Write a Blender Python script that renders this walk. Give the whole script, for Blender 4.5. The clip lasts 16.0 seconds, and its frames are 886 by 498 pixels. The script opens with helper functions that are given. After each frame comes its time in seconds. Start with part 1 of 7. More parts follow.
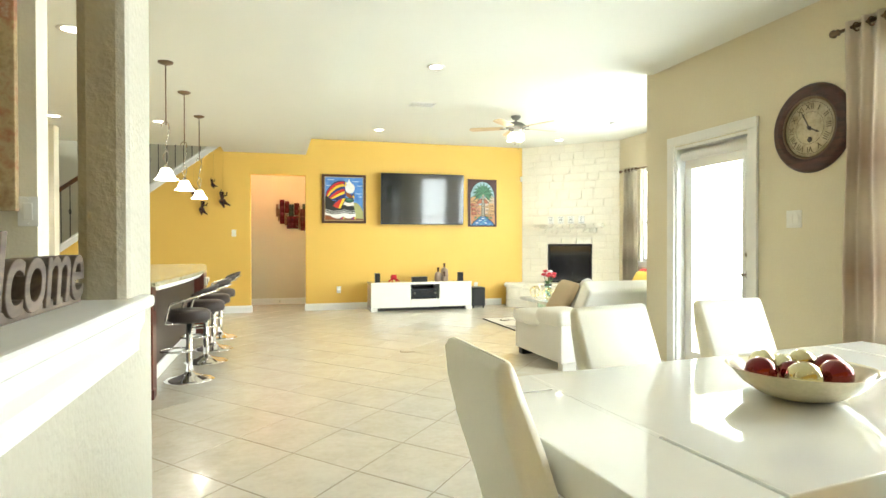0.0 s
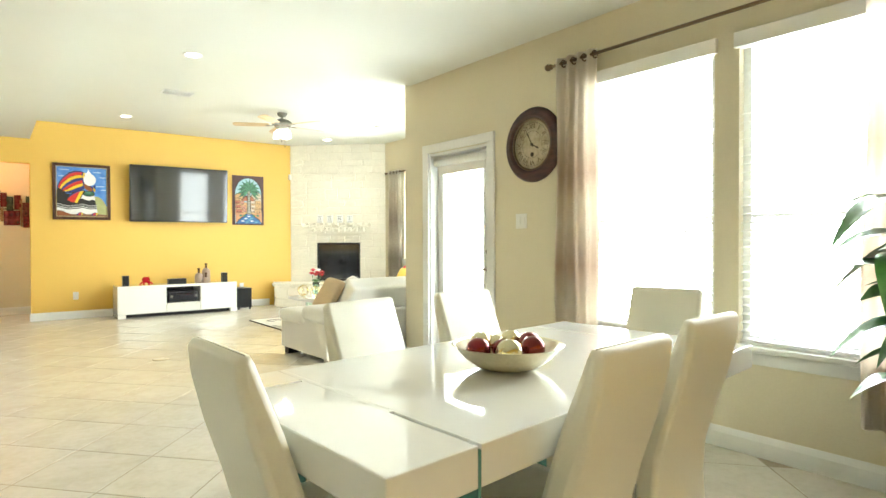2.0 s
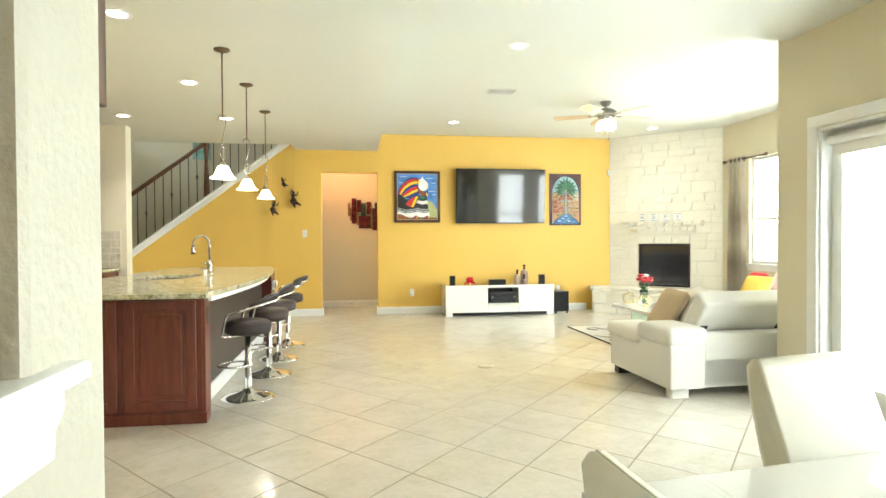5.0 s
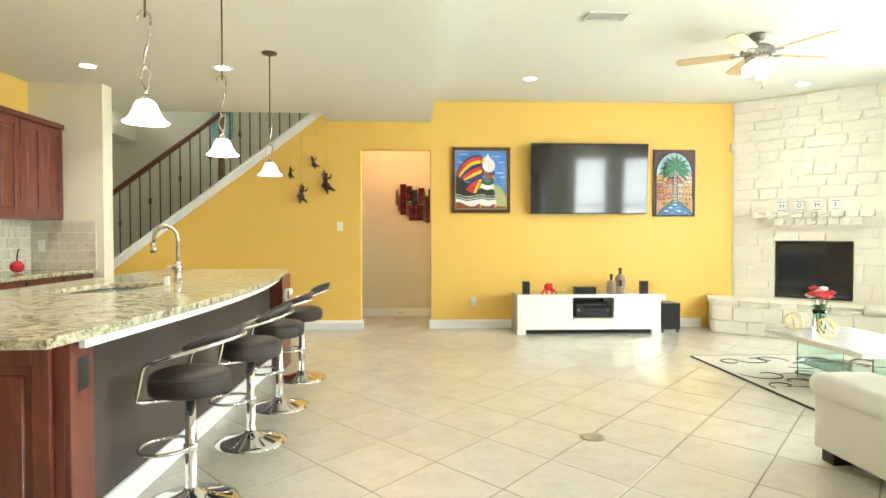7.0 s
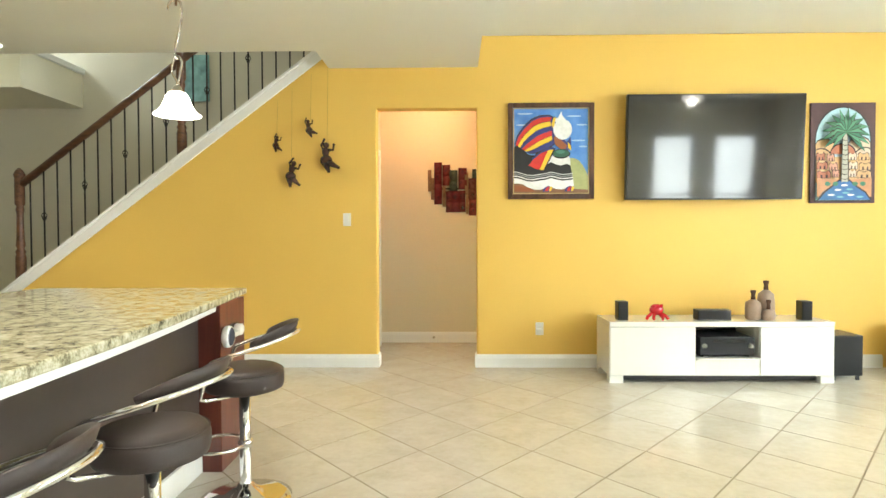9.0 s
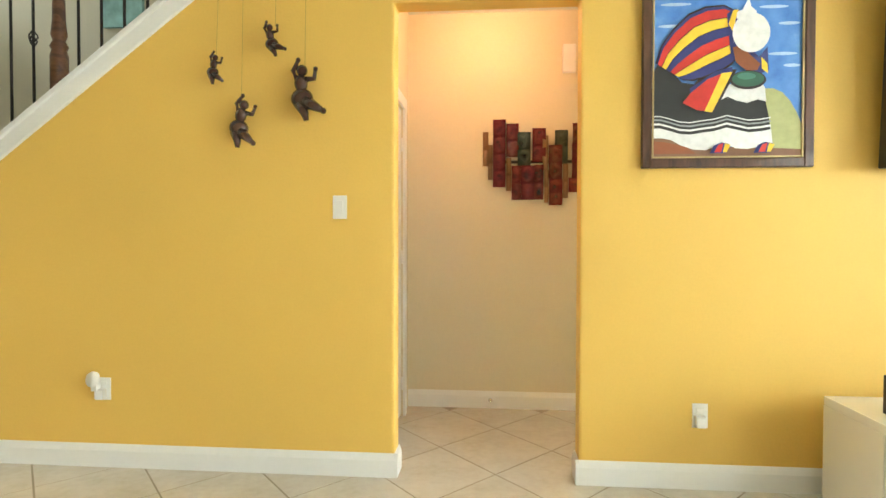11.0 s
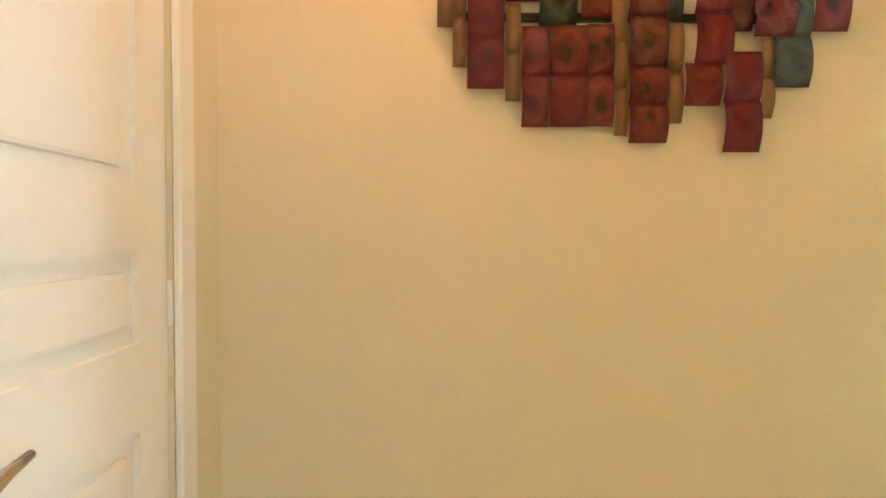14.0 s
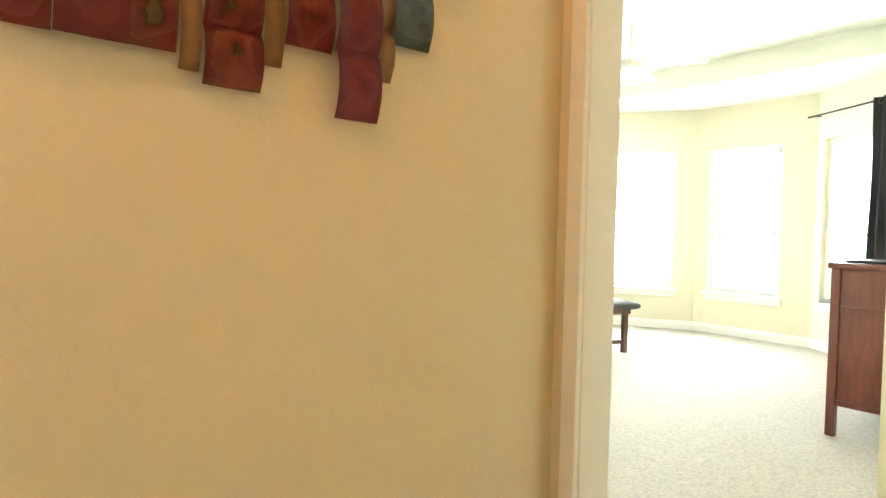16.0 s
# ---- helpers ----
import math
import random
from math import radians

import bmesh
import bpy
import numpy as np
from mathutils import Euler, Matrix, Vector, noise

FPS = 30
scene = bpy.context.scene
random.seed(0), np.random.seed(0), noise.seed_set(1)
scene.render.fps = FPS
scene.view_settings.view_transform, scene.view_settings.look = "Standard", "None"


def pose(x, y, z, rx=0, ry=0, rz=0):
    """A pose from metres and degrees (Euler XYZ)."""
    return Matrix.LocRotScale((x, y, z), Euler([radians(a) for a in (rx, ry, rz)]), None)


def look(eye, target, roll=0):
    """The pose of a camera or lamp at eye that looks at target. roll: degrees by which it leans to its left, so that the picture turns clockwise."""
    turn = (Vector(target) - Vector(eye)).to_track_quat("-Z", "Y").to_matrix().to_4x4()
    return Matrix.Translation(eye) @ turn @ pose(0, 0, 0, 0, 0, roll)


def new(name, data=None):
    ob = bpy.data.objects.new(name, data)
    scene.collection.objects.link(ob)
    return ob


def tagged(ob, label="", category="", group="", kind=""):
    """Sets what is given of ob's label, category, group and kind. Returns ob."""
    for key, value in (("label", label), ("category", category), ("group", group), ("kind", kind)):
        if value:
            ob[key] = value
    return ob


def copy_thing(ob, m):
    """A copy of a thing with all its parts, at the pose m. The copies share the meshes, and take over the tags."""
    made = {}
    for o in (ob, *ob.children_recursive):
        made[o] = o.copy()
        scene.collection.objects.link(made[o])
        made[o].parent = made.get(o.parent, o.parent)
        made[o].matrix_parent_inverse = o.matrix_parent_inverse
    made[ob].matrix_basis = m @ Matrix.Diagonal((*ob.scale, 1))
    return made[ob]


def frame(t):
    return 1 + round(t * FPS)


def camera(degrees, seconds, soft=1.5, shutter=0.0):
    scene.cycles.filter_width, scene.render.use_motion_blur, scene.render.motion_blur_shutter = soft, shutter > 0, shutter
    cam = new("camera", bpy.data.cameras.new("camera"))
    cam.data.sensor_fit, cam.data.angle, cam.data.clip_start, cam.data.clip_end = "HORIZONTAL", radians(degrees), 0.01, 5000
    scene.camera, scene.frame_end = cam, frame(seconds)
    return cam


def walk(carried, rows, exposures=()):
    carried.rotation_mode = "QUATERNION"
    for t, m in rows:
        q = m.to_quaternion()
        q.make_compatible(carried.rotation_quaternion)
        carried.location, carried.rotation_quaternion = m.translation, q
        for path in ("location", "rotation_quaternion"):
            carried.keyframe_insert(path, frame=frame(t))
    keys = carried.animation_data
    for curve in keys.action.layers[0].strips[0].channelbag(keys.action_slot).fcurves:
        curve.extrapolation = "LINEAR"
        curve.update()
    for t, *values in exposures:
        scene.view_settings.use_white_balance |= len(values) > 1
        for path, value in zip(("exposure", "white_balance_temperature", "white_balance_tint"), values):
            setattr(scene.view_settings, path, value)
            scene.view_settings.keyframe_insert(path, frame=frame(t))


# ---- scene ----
cam = camera(73.9, 16.0)
PATH = [
    (0, (0.404, -0.458, 1.176), (0.947, 1.467, 1.154), -0.1),
    (0.5, (0.384, -0.497, 1.172), (1.143, 1.354, 1.148), -0.2),
    (1, (0.386, -0.539, 1.171), (1.327, 1.226, 1.145), -0.2),
    (1.5, (0.403, -0.577, 1.175), (1.497, 1.097, 1.148), -0.2),
    (2, (0.42, -0.602, 1.179), (1.638, 0.984, 1.15), -0.2),
    (2.5, (0.422, -0.603, 1.18), (1.714, 0.923, 1.151), -0.2),
    (3, (0.402, -0.543, 1.189), (1.707, 0.972, 1.156), -0.3),
    (3.5, (0.398, -0.443, 1.2), (1.604, 1.152, 1.165), -0.3),
    (3.7, (0.405, -0.397, 1.201), (1.498, 1.278, 1.172), -0.4),
    (4, (0.427, -0.318, 1.204), (1.27, 1.496, 1.171), -0.3),
    (4.5, (0.472, -0.117, 1.215), (0.941, 1.827, 1.181), -0.3),
    (5, (0.507, 0.213, 1.227), (0.804, 2.191, 1.196), -0.3),
    (5.2, (0.524, 0.387, 1.228), (0.795, 2.368, 1.197), -0.2),
    (7.3, (0.718, 2.643, 1.206), (0.778, 4.642, 1.163), -0.2),
    (7.5, (0.729, 2.873, 1.206), (0.767, 4.872, 1.163), -0.3),
    (8, (0.735, 3.472, 1.202), (0.726, 5.472, 1.156), -0.3),
    (8.2, (0.729, 3.715, 1.202), (0.712, 5.714, 1.151), -0.3),
    (10.3, (0.562, 6.269, 1.197), (0.434, 8.265, 1.153), 0.1),
    (10.5, (0.541, 6.516, 1.196), (0.388, 8.51, 1.148), 0.1),
    (11, (0.482, 7.129, 1.195), (0.304, 9.121, 1.153), 0.1),
    (11.5, (0.428, 7.69, 1.192), (0.226, 9.68, 1.150), 0.1),
    (12, (0.385, 8.233, 1.184), (0.168, 10.221, 1.149), -0.1),
    (12.5, (0.366, 8.70, 1.180), (0.181, 10.691, 1.148), -0.2),
    (13, (0.368, 9.157, 1.179), (0.256, 11.154, 1.153), -0.3),
    (13.5, (0.376, 9.497, 1.192), (0.284, 11.493, 1.152), -0.3),
    (14, (0.388, 9.818, 1.199), (0.414, 11.817, 1.143), 0.1),
    (14.5, (0.43, 10.02, 1.194), (0.748, 11.994, 1.166), -0.2),
    (15, (0.472, 10.172, 1.189), (1.174, 12.044, 1.157), -0.1),
    (15.5, (0.518, 10.256, 1.192), (1.524, 11.983, 1.147), 0.3),
    (16, (0.565, 10.284, 1.2), (1.826, 11.834, 1.134), 1.3),
]
walk(cam, [(t, look(eye, target, roll)) for t, eye, target, roll in PATH],
     [(0.0, 0.46), (3.5, 0.46), (5.0, 0.42), (8.0, 0.45), (10.5, 0.46), (11.5, 0.44), (12.5, 0.52), (13.5, 0.53), (14.0, 0.55), (14.5, 0.45), (15.0, 0.38), (16.0, 0.42)])

# ---- world and light ----
world = bpy.data.worlds.new("world")
scene.world = world
world.use_nodes = True
wn, wl = world.node_tree.nodes, world.node_tree.links
sky = wn.new("ShaderNodeTexSky")
sky.sky_type, sky.sun_disc = "NISHITA", False
sky.sun_elevation, sky.sun_rotation = radians(55), radians(120)
wl.new(sky.outputs[0], wn["Background"].inputs[0])
wn["Background"].inputs[1].default_value = 0.12


def lamp(name, kind, m, energy, color, size=0.1, size_y=0.1, spot=150):
    """A lamp at the pose m; it shines along its -z."""
    data = bpy.data.lights.new(name, kind)
    data.energy, data.color = energy, color
    if kind == "AREA":
        data.shape, data.size, data.size_y = "RECTANGLE", size, size_y
    elif kind == "SPOT":
        data.spot_size, data.spot_blend, data.shadow_soft_size = radians(spot), 0.8, size
    elif kind == "SUN":
        data.angle = size
    else:
        data.shadow_soft_size = size
    ob = new(name, data)
    ob.matrix_world = m
    return ob


DAY = (0.89, 1.0, 1.03)
WARM = (1.0, 0.95, 0.85)
lamp("sun", "SUN", look((20, -15, 28), (0, 0, 0)), 2.5, (1.0, 0.96, 0.88), 0.009)
# daylight in the openings, standing just outside the panes
lamp("daylight_dining", "AREA", look((4.10, 1.10, 1.45), (3.0, 1.10, 1.20)), 150, DAY, 2.2, 1.75)
lamp("daylight_door", "AREA", look((4.05, 3.47, 1.05), (3.0, 3.47, 1.0)), 72, DAY, 0.8, 1.7)
lamp("daylight_living", "AREA", look((6.72, 6.7, 1.65), (5.6, 6.7, 1.36)), 200, DAY, 3.0, 1.6)
lamp("daylight_patio", "AREA", look((5.15, 3.85, 1.5), (5.15, 5.0, 1.02)), 92, DAY, 2.1, 1.9)
lamp("daylight_bedroom", "AREA", look((8.3, 13.3, 1.5), (7.0, 13.0, 1.4)), 270, DAY, 3.6, 1.7)
lamp("daylight_bay", "AREA", look((7.40, 15.45, 1.45), (6.50, 14.89, 1.35)), 380, DAY, 2.2, 1.6)
# fill lamp added inside the closed stairwell, which has no window
lamp("daylight_stairs", "AREA", look((-4.7, 10.5, 4.4), (-2.5, 10.5, 2.6)), 40, DAY, 0.9, 0.9)

# ---- materials ----


def nodes_of(name):
    m = bpy.data.materials.new(name)
    m.use_nodes = True
    return m, m.node_tree.nodes, m.node_tree.links, m.node_tree.nodes["Principled BSDF"]


def matte(name, color, rough=0.6, metal=0.0, grain=60.0, vary=0.08, bump=0.1, depth=0.002, blotch=1.5, coat=0.0, per_object=0.0):
    """Paint, cloth, stone, leather: two scales of variation in colour and a fine relief."""
    m, n, l, b = nodes_of(name)
    geo = n.new("ShaderNodeNewGeometry")
    big, fine = n.new("ShaderNodeTexNoise"), n.new("ShaderNodeTexNoise")
    big.inputs["Scale"].default_value, fine.inputs["Scale"].default_value = blotch, grain
    big.inputs["Detail"].default_value, fine.inputs["Detail"].default_value = 3, 4
    l.new(geo.outputs["Position"], big.inputs["Vector"])
    l.new(geo.outputs["Position"], fine.inputs["Vector"])
    add = n.new("ShaderNodeMath")
    add.operation = "ADD"
    l.new(big.outputs[0], add.inputs[0])
    l.new(fine.outputs[0], add.inputs[1])
    last = add
    if per_object:
        info = n.new("ShaderNodeObjectInfo")
        mul = n.new("ShaderNodeMath")
        mul.operation = "MULTIPLY_ADD"
        l.new(info.outputs["Random"], mul.inputs[0])
        mul.inputs[1].default_value = per_object
        l.new(add.outputs[0], mul.inputs[2])
        last = mul
    rng = n.new("ShaderNodeMapRange")
    rng.inputs["From Min"].default_value, rng.inputs["From Max"].default_value = 0.6, 1.4 + per_object
    rng.inputs["To Min"].default_value, rng.inputs["To Max"].default_value = 1 - vary, 1 + vary
    l.new(last.outputs[0], rng.inputs["Value"])
    hue = n.new("ShaderNodeHueSaturation")
    hue.inputs["Color"].default_value = (*color, 1)
    l.new(rng.outputs[0], hue.inputs["Value"])
    l.new(hue.outputs[0], b.inputs["Base Color"])
    b.inputs["Roughness"].default_value, b.inputs["Metallic"].default_value = rough, metal
    b.inputs["Coat Weight"].default_value = coat
    b.inputs["Coat Roughness"].default_value = 0.05
    if bump:
        bp = n.new("ShaderNodeBump")
        bp.inputs["Strength"].default_value, bp.inputs["Distance"].default_value = bump, depth
        l.new(fine.outputs[0], bp.inputs["Height"])
        l.new(bp.outputs[0], b.inputs["Normal"])
    return m


def metal(name, color, rough):
    return matte(name, color, rough, 1.0, 30, 0.04, 0.02, 0.0005)


def glow(name, color, strength):
    m, n, l, b = nodes_of(name)
    b.inputs["Base Color"].default_value = (*color, 1)
    b.inputs["Emission Color"].default_value = (*color, 1)
    b.inputs["Emission Strength"].default_value = strength
    return m


def glass(name, color, rough=0.0, ior=1.45):
    m, n, l, b = nodes_of(name)
    b.inputs["Base Color"].default_value = (*color, 1)
    b.inputs["Roughness"].default_value, b.inputs["IOR"].default_value = rough, ior
    b.inputs["Transmission Weight"].default_value = 1.0
    return m


def wood(name, dark, light, rough=0.35, scale=3.0, along="Z", coat=0.0):
    m, n, l, b = nodes_of(name)
    co = n.new("ShaderNodeTexCoord")
    mp = n.new("ShaderNodeMapping")
    s = {"X": (0.12, 1, 1), "Y": (1, 0.12, 1), "Z": (1, 1, 0.12)}[along]
    mp.inputs["Scale"].default_value = [scale * v for v in s]
    tex = n.new("ShaderNodeTexNoise")
    tex.inputs["Scale"].default_value, tex.inputs["Detail"].default_value, tex.inputs["Distortion"].default_value = 6, 6, 1.2
    l.new(co.outputs["Object"], mp.inputs["Vector"])
    l.new(mp.outputs[0], tex.inputs["Vector"])
    ramp = n.new("ShaderNodeValToRGB")
    ramp.color_ramp.elements[0].color, ramp.color_ramp.elements[1].color = (*dark, 1), (*light, 1)
    ramp.color_ramp.elements[0].position, ramp.color_ramp.elements[1].position = 0.35, 0.68
    l.new(tex.outputs[0], ramp.inputs[0])
    l.new(ramp.outputs[0], b.inputs["Base Color"])
    b.inputs["Roughness"].default_value = rough
    b.inputs["Coat Weight"].default_value = coat
    bp = n.new("ShaderNodeBump")
    bp.inputs["Strength"].default_value, bp.inputs["Distance"].default_value = 0.08, 0.001
    l.new(tex.outputs[0], bp.inputs["Height"])
    l.new(bp.outputs[0], b.inputs["Normal"])
    return m


def speckled(name, colors, scale, rough, coat=0.0, per_object=False, bump=0.0):
    """Granite, marble, tile clouds, carpet: a noise through a colour ramp."""
    m, n, l, b = nodes_of(name)
    geo = n.new("ShaderNodeNewGeometry")
    tex, fine = n.new("ShaderNodeTexNoise"), n.new("ShaderNodeTexNoise")
    tex.inputs["Scale"].default_value, tex.inputs["Detail"].default_value, tex.inputs["Roughness"].default_value = scale, 8, 0.7
    fine.inputs["Scale"].default_value, fine.inputs["Detail"].default_value = scale * 6, 3
    mix = n.new("ShaderNodeMath")
    mix.operation = "MULTIPLY_ADD"
    mix.inputs[1].default_value = 0.35
    l.new(fine.outputs[0], mix.inputs[0])
    l.new(tex.outputs[0], mix.inputs[2])
    vec = geo.outputs["Position"]
    last = mix
    if per_object:
        info = n.new("ShaderNodeObjectInfo")
        sh = n.new("ShaderNodeVectorMath")
        sh.operation = "MULTIPLY_ADD"
        l.new(info.outputs["Random"], sh.inputs[0])
        sh.inputs[1].default_value = (7, 5, 3)
        l.new(vec, sh.inputs[2])
        vec = sh.outputs[0]
        off = n.new("ShaderNodeMath")
        off.operation = "MULTIPLY_ADD"
        l.new(info.outputs["Random"], off.inputs[0])
        off.inputs[1].default_value = 0.07
        l.new(mix.outputs[0], off.inputs[2])
        last = off
    l.new(vec, tex.inputs["Vector"])
    l.new(vec, fine.inputs["Vector"])
    ramp = n.new("ShaderNodeValToRGB")
    els = ramp.color_ramp.elements
    while len(els) < len(colors):
        els.new(0.5)
    for i, (e, c) in enumerate(zip(els, colors)):
        e.position, e.color = 0.42 + 0.5 * i / (len(colors) - 1), (*c, 1)
    l.new(last.outputs[0], ramp.inputs[0])
    l.new(ramp.outputs[0], b.inputs["Base Color"])
    b.inputs["Roughness"].default_value = rough
    b.inputs["Coat Weight"].default_value, b.inputs["Coat Roughness"].default_value = coat, 0.06
    if bump:
        bp = n.new("ShaderNodeBump")
        bp.inputs["Strength"].default_value, bp.inputs["Distance"].default_value = 0.4, bump
        l.new(mix.outputs[0], bp.inputs["Height"])
        l.new(bp.outputs[0], b.inputs["Normal"])
    return m


def shaded_cloth(name, stops, z0, z1):
    """Curtain cloth dyed in soft bands from top to bottom."""
    m, n, l, b = nodes_of(name)
    geo = n.new("ShaderNodeNewGeometry")
    sep = n.new("ShaderNodeSeparateXYZ")
    l.new(geo.outputs["Position"], sep.inputs[0])
    rng = n.new("ShaderNodeMapRange")
    rng.inputs["From Min"].default_value, rng.inputs["From Max"].default_value = z0, z1
    l.new(sep.outputs["Z"], rng.inputs["Value"])
    ramp = n.new("ShaderNodeValToRGB")
    els = ramp.color_ramp.elements
    while len(els) < len(stops):
        els.new(0.5)
    for e, (p, c) in zip(els, stops):
        e.position, e.color = p, (*c, 1)
    l.new(rng.outputs[0], ramp.inputs[0])
    l.new(ramp.outputs[0], b.inputs["Base Color"])
    b.inputs["Roughness"].default_value = 0.55
    b.inputs["Sheen Weight"].default_value = 0.3
    thin = n.new("ShaderNodeBsdfTranslucent")
    both = n.new("ShaderNodeMixShader")
    both.inputs[0].default_value = 0.26
    l.new(ramp.outputs[0], thin.inputs["Color"])
    l.new(b.outputs[0], both.inputs[1])
    l.new(thin.outputs[0], both.inputs[2])
    l.new(both.outputs[0], n["Material Output"].inputs["Surface"])
    weave = n.new("ShaderNodeTexNoise")
    weave.inputs["Scale"].default_value = 250
    l.new(geo.outputs["Position"], weave.inputs["Vector"])
    bp = n.new("ShaderNodeBump")
    bp.inputs["Strength"].default_value, bp.inputs["Distance"].default_value = 0.15, 0.001
    l.new(weave.outputs[0], bp.inputs["Height"])
    l.new(bp.outputs[0], b.inputs["Normal"])
    return m


CREAM = matte("cream_wall_paint", (0.70, 0.635, 0.46), 0.7, 0, 70, 0.03, 0.22, 0.004, 0.8)
LIGHT_WALL = matte("pale_wall_paint", (0.74, 0.69, 0.53), 0.7, 0, 70, 0.03, 0.35, 0.004, 0.8)
YELLOW = matte("mustard_wall_paint", (0.79, 0.51, 0.108), 0.55, 0, 80, 0.03, 0.24, 0.004, 0.8)
CEIL = matte("ceiling_paint", (0.765, 0.765, 0.68), 0.85, 0, 120, 0.02, 0.3, 0.004, 0.7)
TRIM = matte("white_trim_paint", (0.82, 0.82, 0.78), 0.35, 0, 40, 0.02, 0.05, 0.001)
GROUT = matte("grout", (0.26, 0.22, 0.155), 0.9, 0, 200, 0.1, 0.2)
TILE = speckled("travertine_tile", [(0.50, 0.455, 0.365), (0.56, 0.515, 0.42), (0.605, 0.565, 0.47), (0.64, 0.60, 0.51)], 4.5, 0.24, 0.2, True, 0.0008)
CARPET = speckled("beige_carpet", [(0.24, 0.215, 0.18), (0.40, 0.365, 0.31), (0.50, 0.465, 0.40)], 55, 0.95, 0, False, 0.008)
GRANITE = speckled("granite", [(0.03, 0.03, 0.02), (0.15, 0.135, 0.08), (0.43, 0.40, 0.26), (0.61, 0.58, 0.43), (0.69, 0.67, 0.53)], 23, 0.14, 0.0)
GRANITE.node_tree.nodes["Principled BSDF"].inputs["Specular IOR Level"].default_value = 0.25
CHERRY = wood("cherry_cabinet_wood", (0.105, 0.020, 0.012), (0.165, 0.036, 0.021), 0.3, 3.0, "Z", 0.3)
DARK_WOOD = wood("dark_walnut", (0.045, 0.018, 0.010), (0.13, 0.055, 0.028), 0.35, 4.0, "Z", 0.2)
RAIL_WOOD = wood("handrail_wood", (0.07, 0.028, 0.012), (0.17, 0.07, 0.03), 0.35, 4.0, "X", 0.2)
LIGHT_WOOD = wood("pale_maple", (0.58, 0.42, 0.22), (0.72, 0.56, 0.34), 0.4, 3.0, "X")
BROWN_PANEL = matte("dark_brown_panel_paint", (0.058, 0.043, 0.036), 0.45, 0, 40, 0.08, 0.06)
BROWN_LEATHER = matte("brown_leather", (0.038, 0.025, 0.021), 0.48, 0, 160, 0.1, 0.25, 0.001)
WHITE_LEATHER = matte("white_leather", (0.80, 0.79, 0.73), 0.42, 0, 180, 0.03, 0.2, 0.001, 3.0)
CHAIR_LEATHER = matte("ivory_leatherette", (0.80, 0.775, 0.64), 0.4, 0, 180, 0.03, 0.2, 0.001, 3.0)
LACQUER = matte("white_gloss_lacquer", (0.84, 0.83, 0.76), 0.035, 0, 20, 0.01, 0.0, 0.001, 1.0, 0.6)
WHITE_PLASTIC = matte("white_plastic", (0.82, 0.81, 0.76), 0.35, 0, 30, 0.02, 0.0)
BLACK = matte("black_plastic", (0.014, 0.014, 0.015), 0.35, 0, 50, 0.1, 0.05)
SCREEN = matte("screen_glass", (0.012, 0.012, 0.014), 0.10, 0, 8, 0.05, 0.0, 0.001, 1, 0.7)
IRON = metal("black_iron", (0.05, 0.045, 0.042), 0.5)
BRONZE = metal("aged_bronze", (0.20, 0.14, 0.09), 0.35)
CHROME = metal("chrome", (0.85, 0.85, 0.86), 0.06)
NICKEL = metal("brushed_nickel", (0.55, 0.52, 0.47), 0.25)
STEEL = metal("sink_steel", (0.55, 0.56, 0.57), 0.22)
PEWTER = matte("pewter", (0.24, 0.235, 0.20), 0.55, 0.5, 40, 0.08, 0.05, 0.001)
STONE = matte("white_limestone", (0.84, 0.80, 0.68), 0.85, 0, 35, 0.07, 0.6, 0.012, 4.0, 0, 0.3)
MORTAR = matte("pale_mortar", (0.80, 0.755, 0.635), 0.95, 0, 90, 0.06, 0.4)
SPLASH = speckled("tumbled_stone_tile", [(0.34, 0.29, 0.21), (0.50, 0.44, 0.33), (0.62, 0.57, 0.45), (0.48, 0.45, 0.38)], 5, 0.6, 0.0, True, 0.002)
FIREBOX = matte("firebox_black", (0.012, 0.013, 0.013), 0.5, 0, 30, 0.2, 0.1)
PANE = glass("clear_glass", (1, 1, 1))
AQUA = glass("green_edge_glass", (0.72, 0.93, 0.88))
LEG_GLASS = matte("teal_glass_panel", (0.16, 0.46, 0.42), 0.06, 0, 20, 0.02, 0, 0.001, 1, 0.3)
LEG_GLASS.node_tree.nodes["Principled BSDF"].inputs["Transmission Weight"].default_value = 0.45
FROST = glow("frosted_lit_shade", (1.0, 0.93, 0.80), 6.0)
CAN_GLOW = glow("recessed_lamp_lens", (1.0, 0.93, 0.78), 14.0)
FAN_GLOW = glow("fan_light_shade", (1.0, 0.95, 0.85), 5.0)
BACKDROP = glow("bright_outdoors", (0.97, 1.0, 0.97), 1.35)
RED_GLASS = matte("red_mirror_glass", (0.24, 0.008, 0.012), 0.08, 0.6, 20, 0.05, 0, 0.001, 1, 0.8)
GOLD_GLASS = matte("champagne_mirror_glass", (0.72, 0.66, 0.40), 0.07, 0.75, 20, 0.05, 0, 0.001, 1, 0.8)
PEARL = matte("mother_of_pearl", (0.68, 0.61, 0.40), 0.25, 0.1, 70, 0.12, 0.1, 0.001, 9, 0.5)
RED_PLASTIC = matte("red_glaze", (0.62, 0.02, 0.03), 0.2, 0, 30, 0.05, 0, 0.001, 1, 0.5)
GOLD = metal("gold_wire", (0.80, 0.62, 0.22), 0.25)
TAN_CLOTH = matte("tan_cloth", (0.52, 0.40, 0.25), 0.9, 0, 200, 0.08, 0.4)
GREY_CLOTH = matte("silver_cloth", (0.62, 0.60, 0.55), 0.7, 0, 200, 0.06, 0.3)
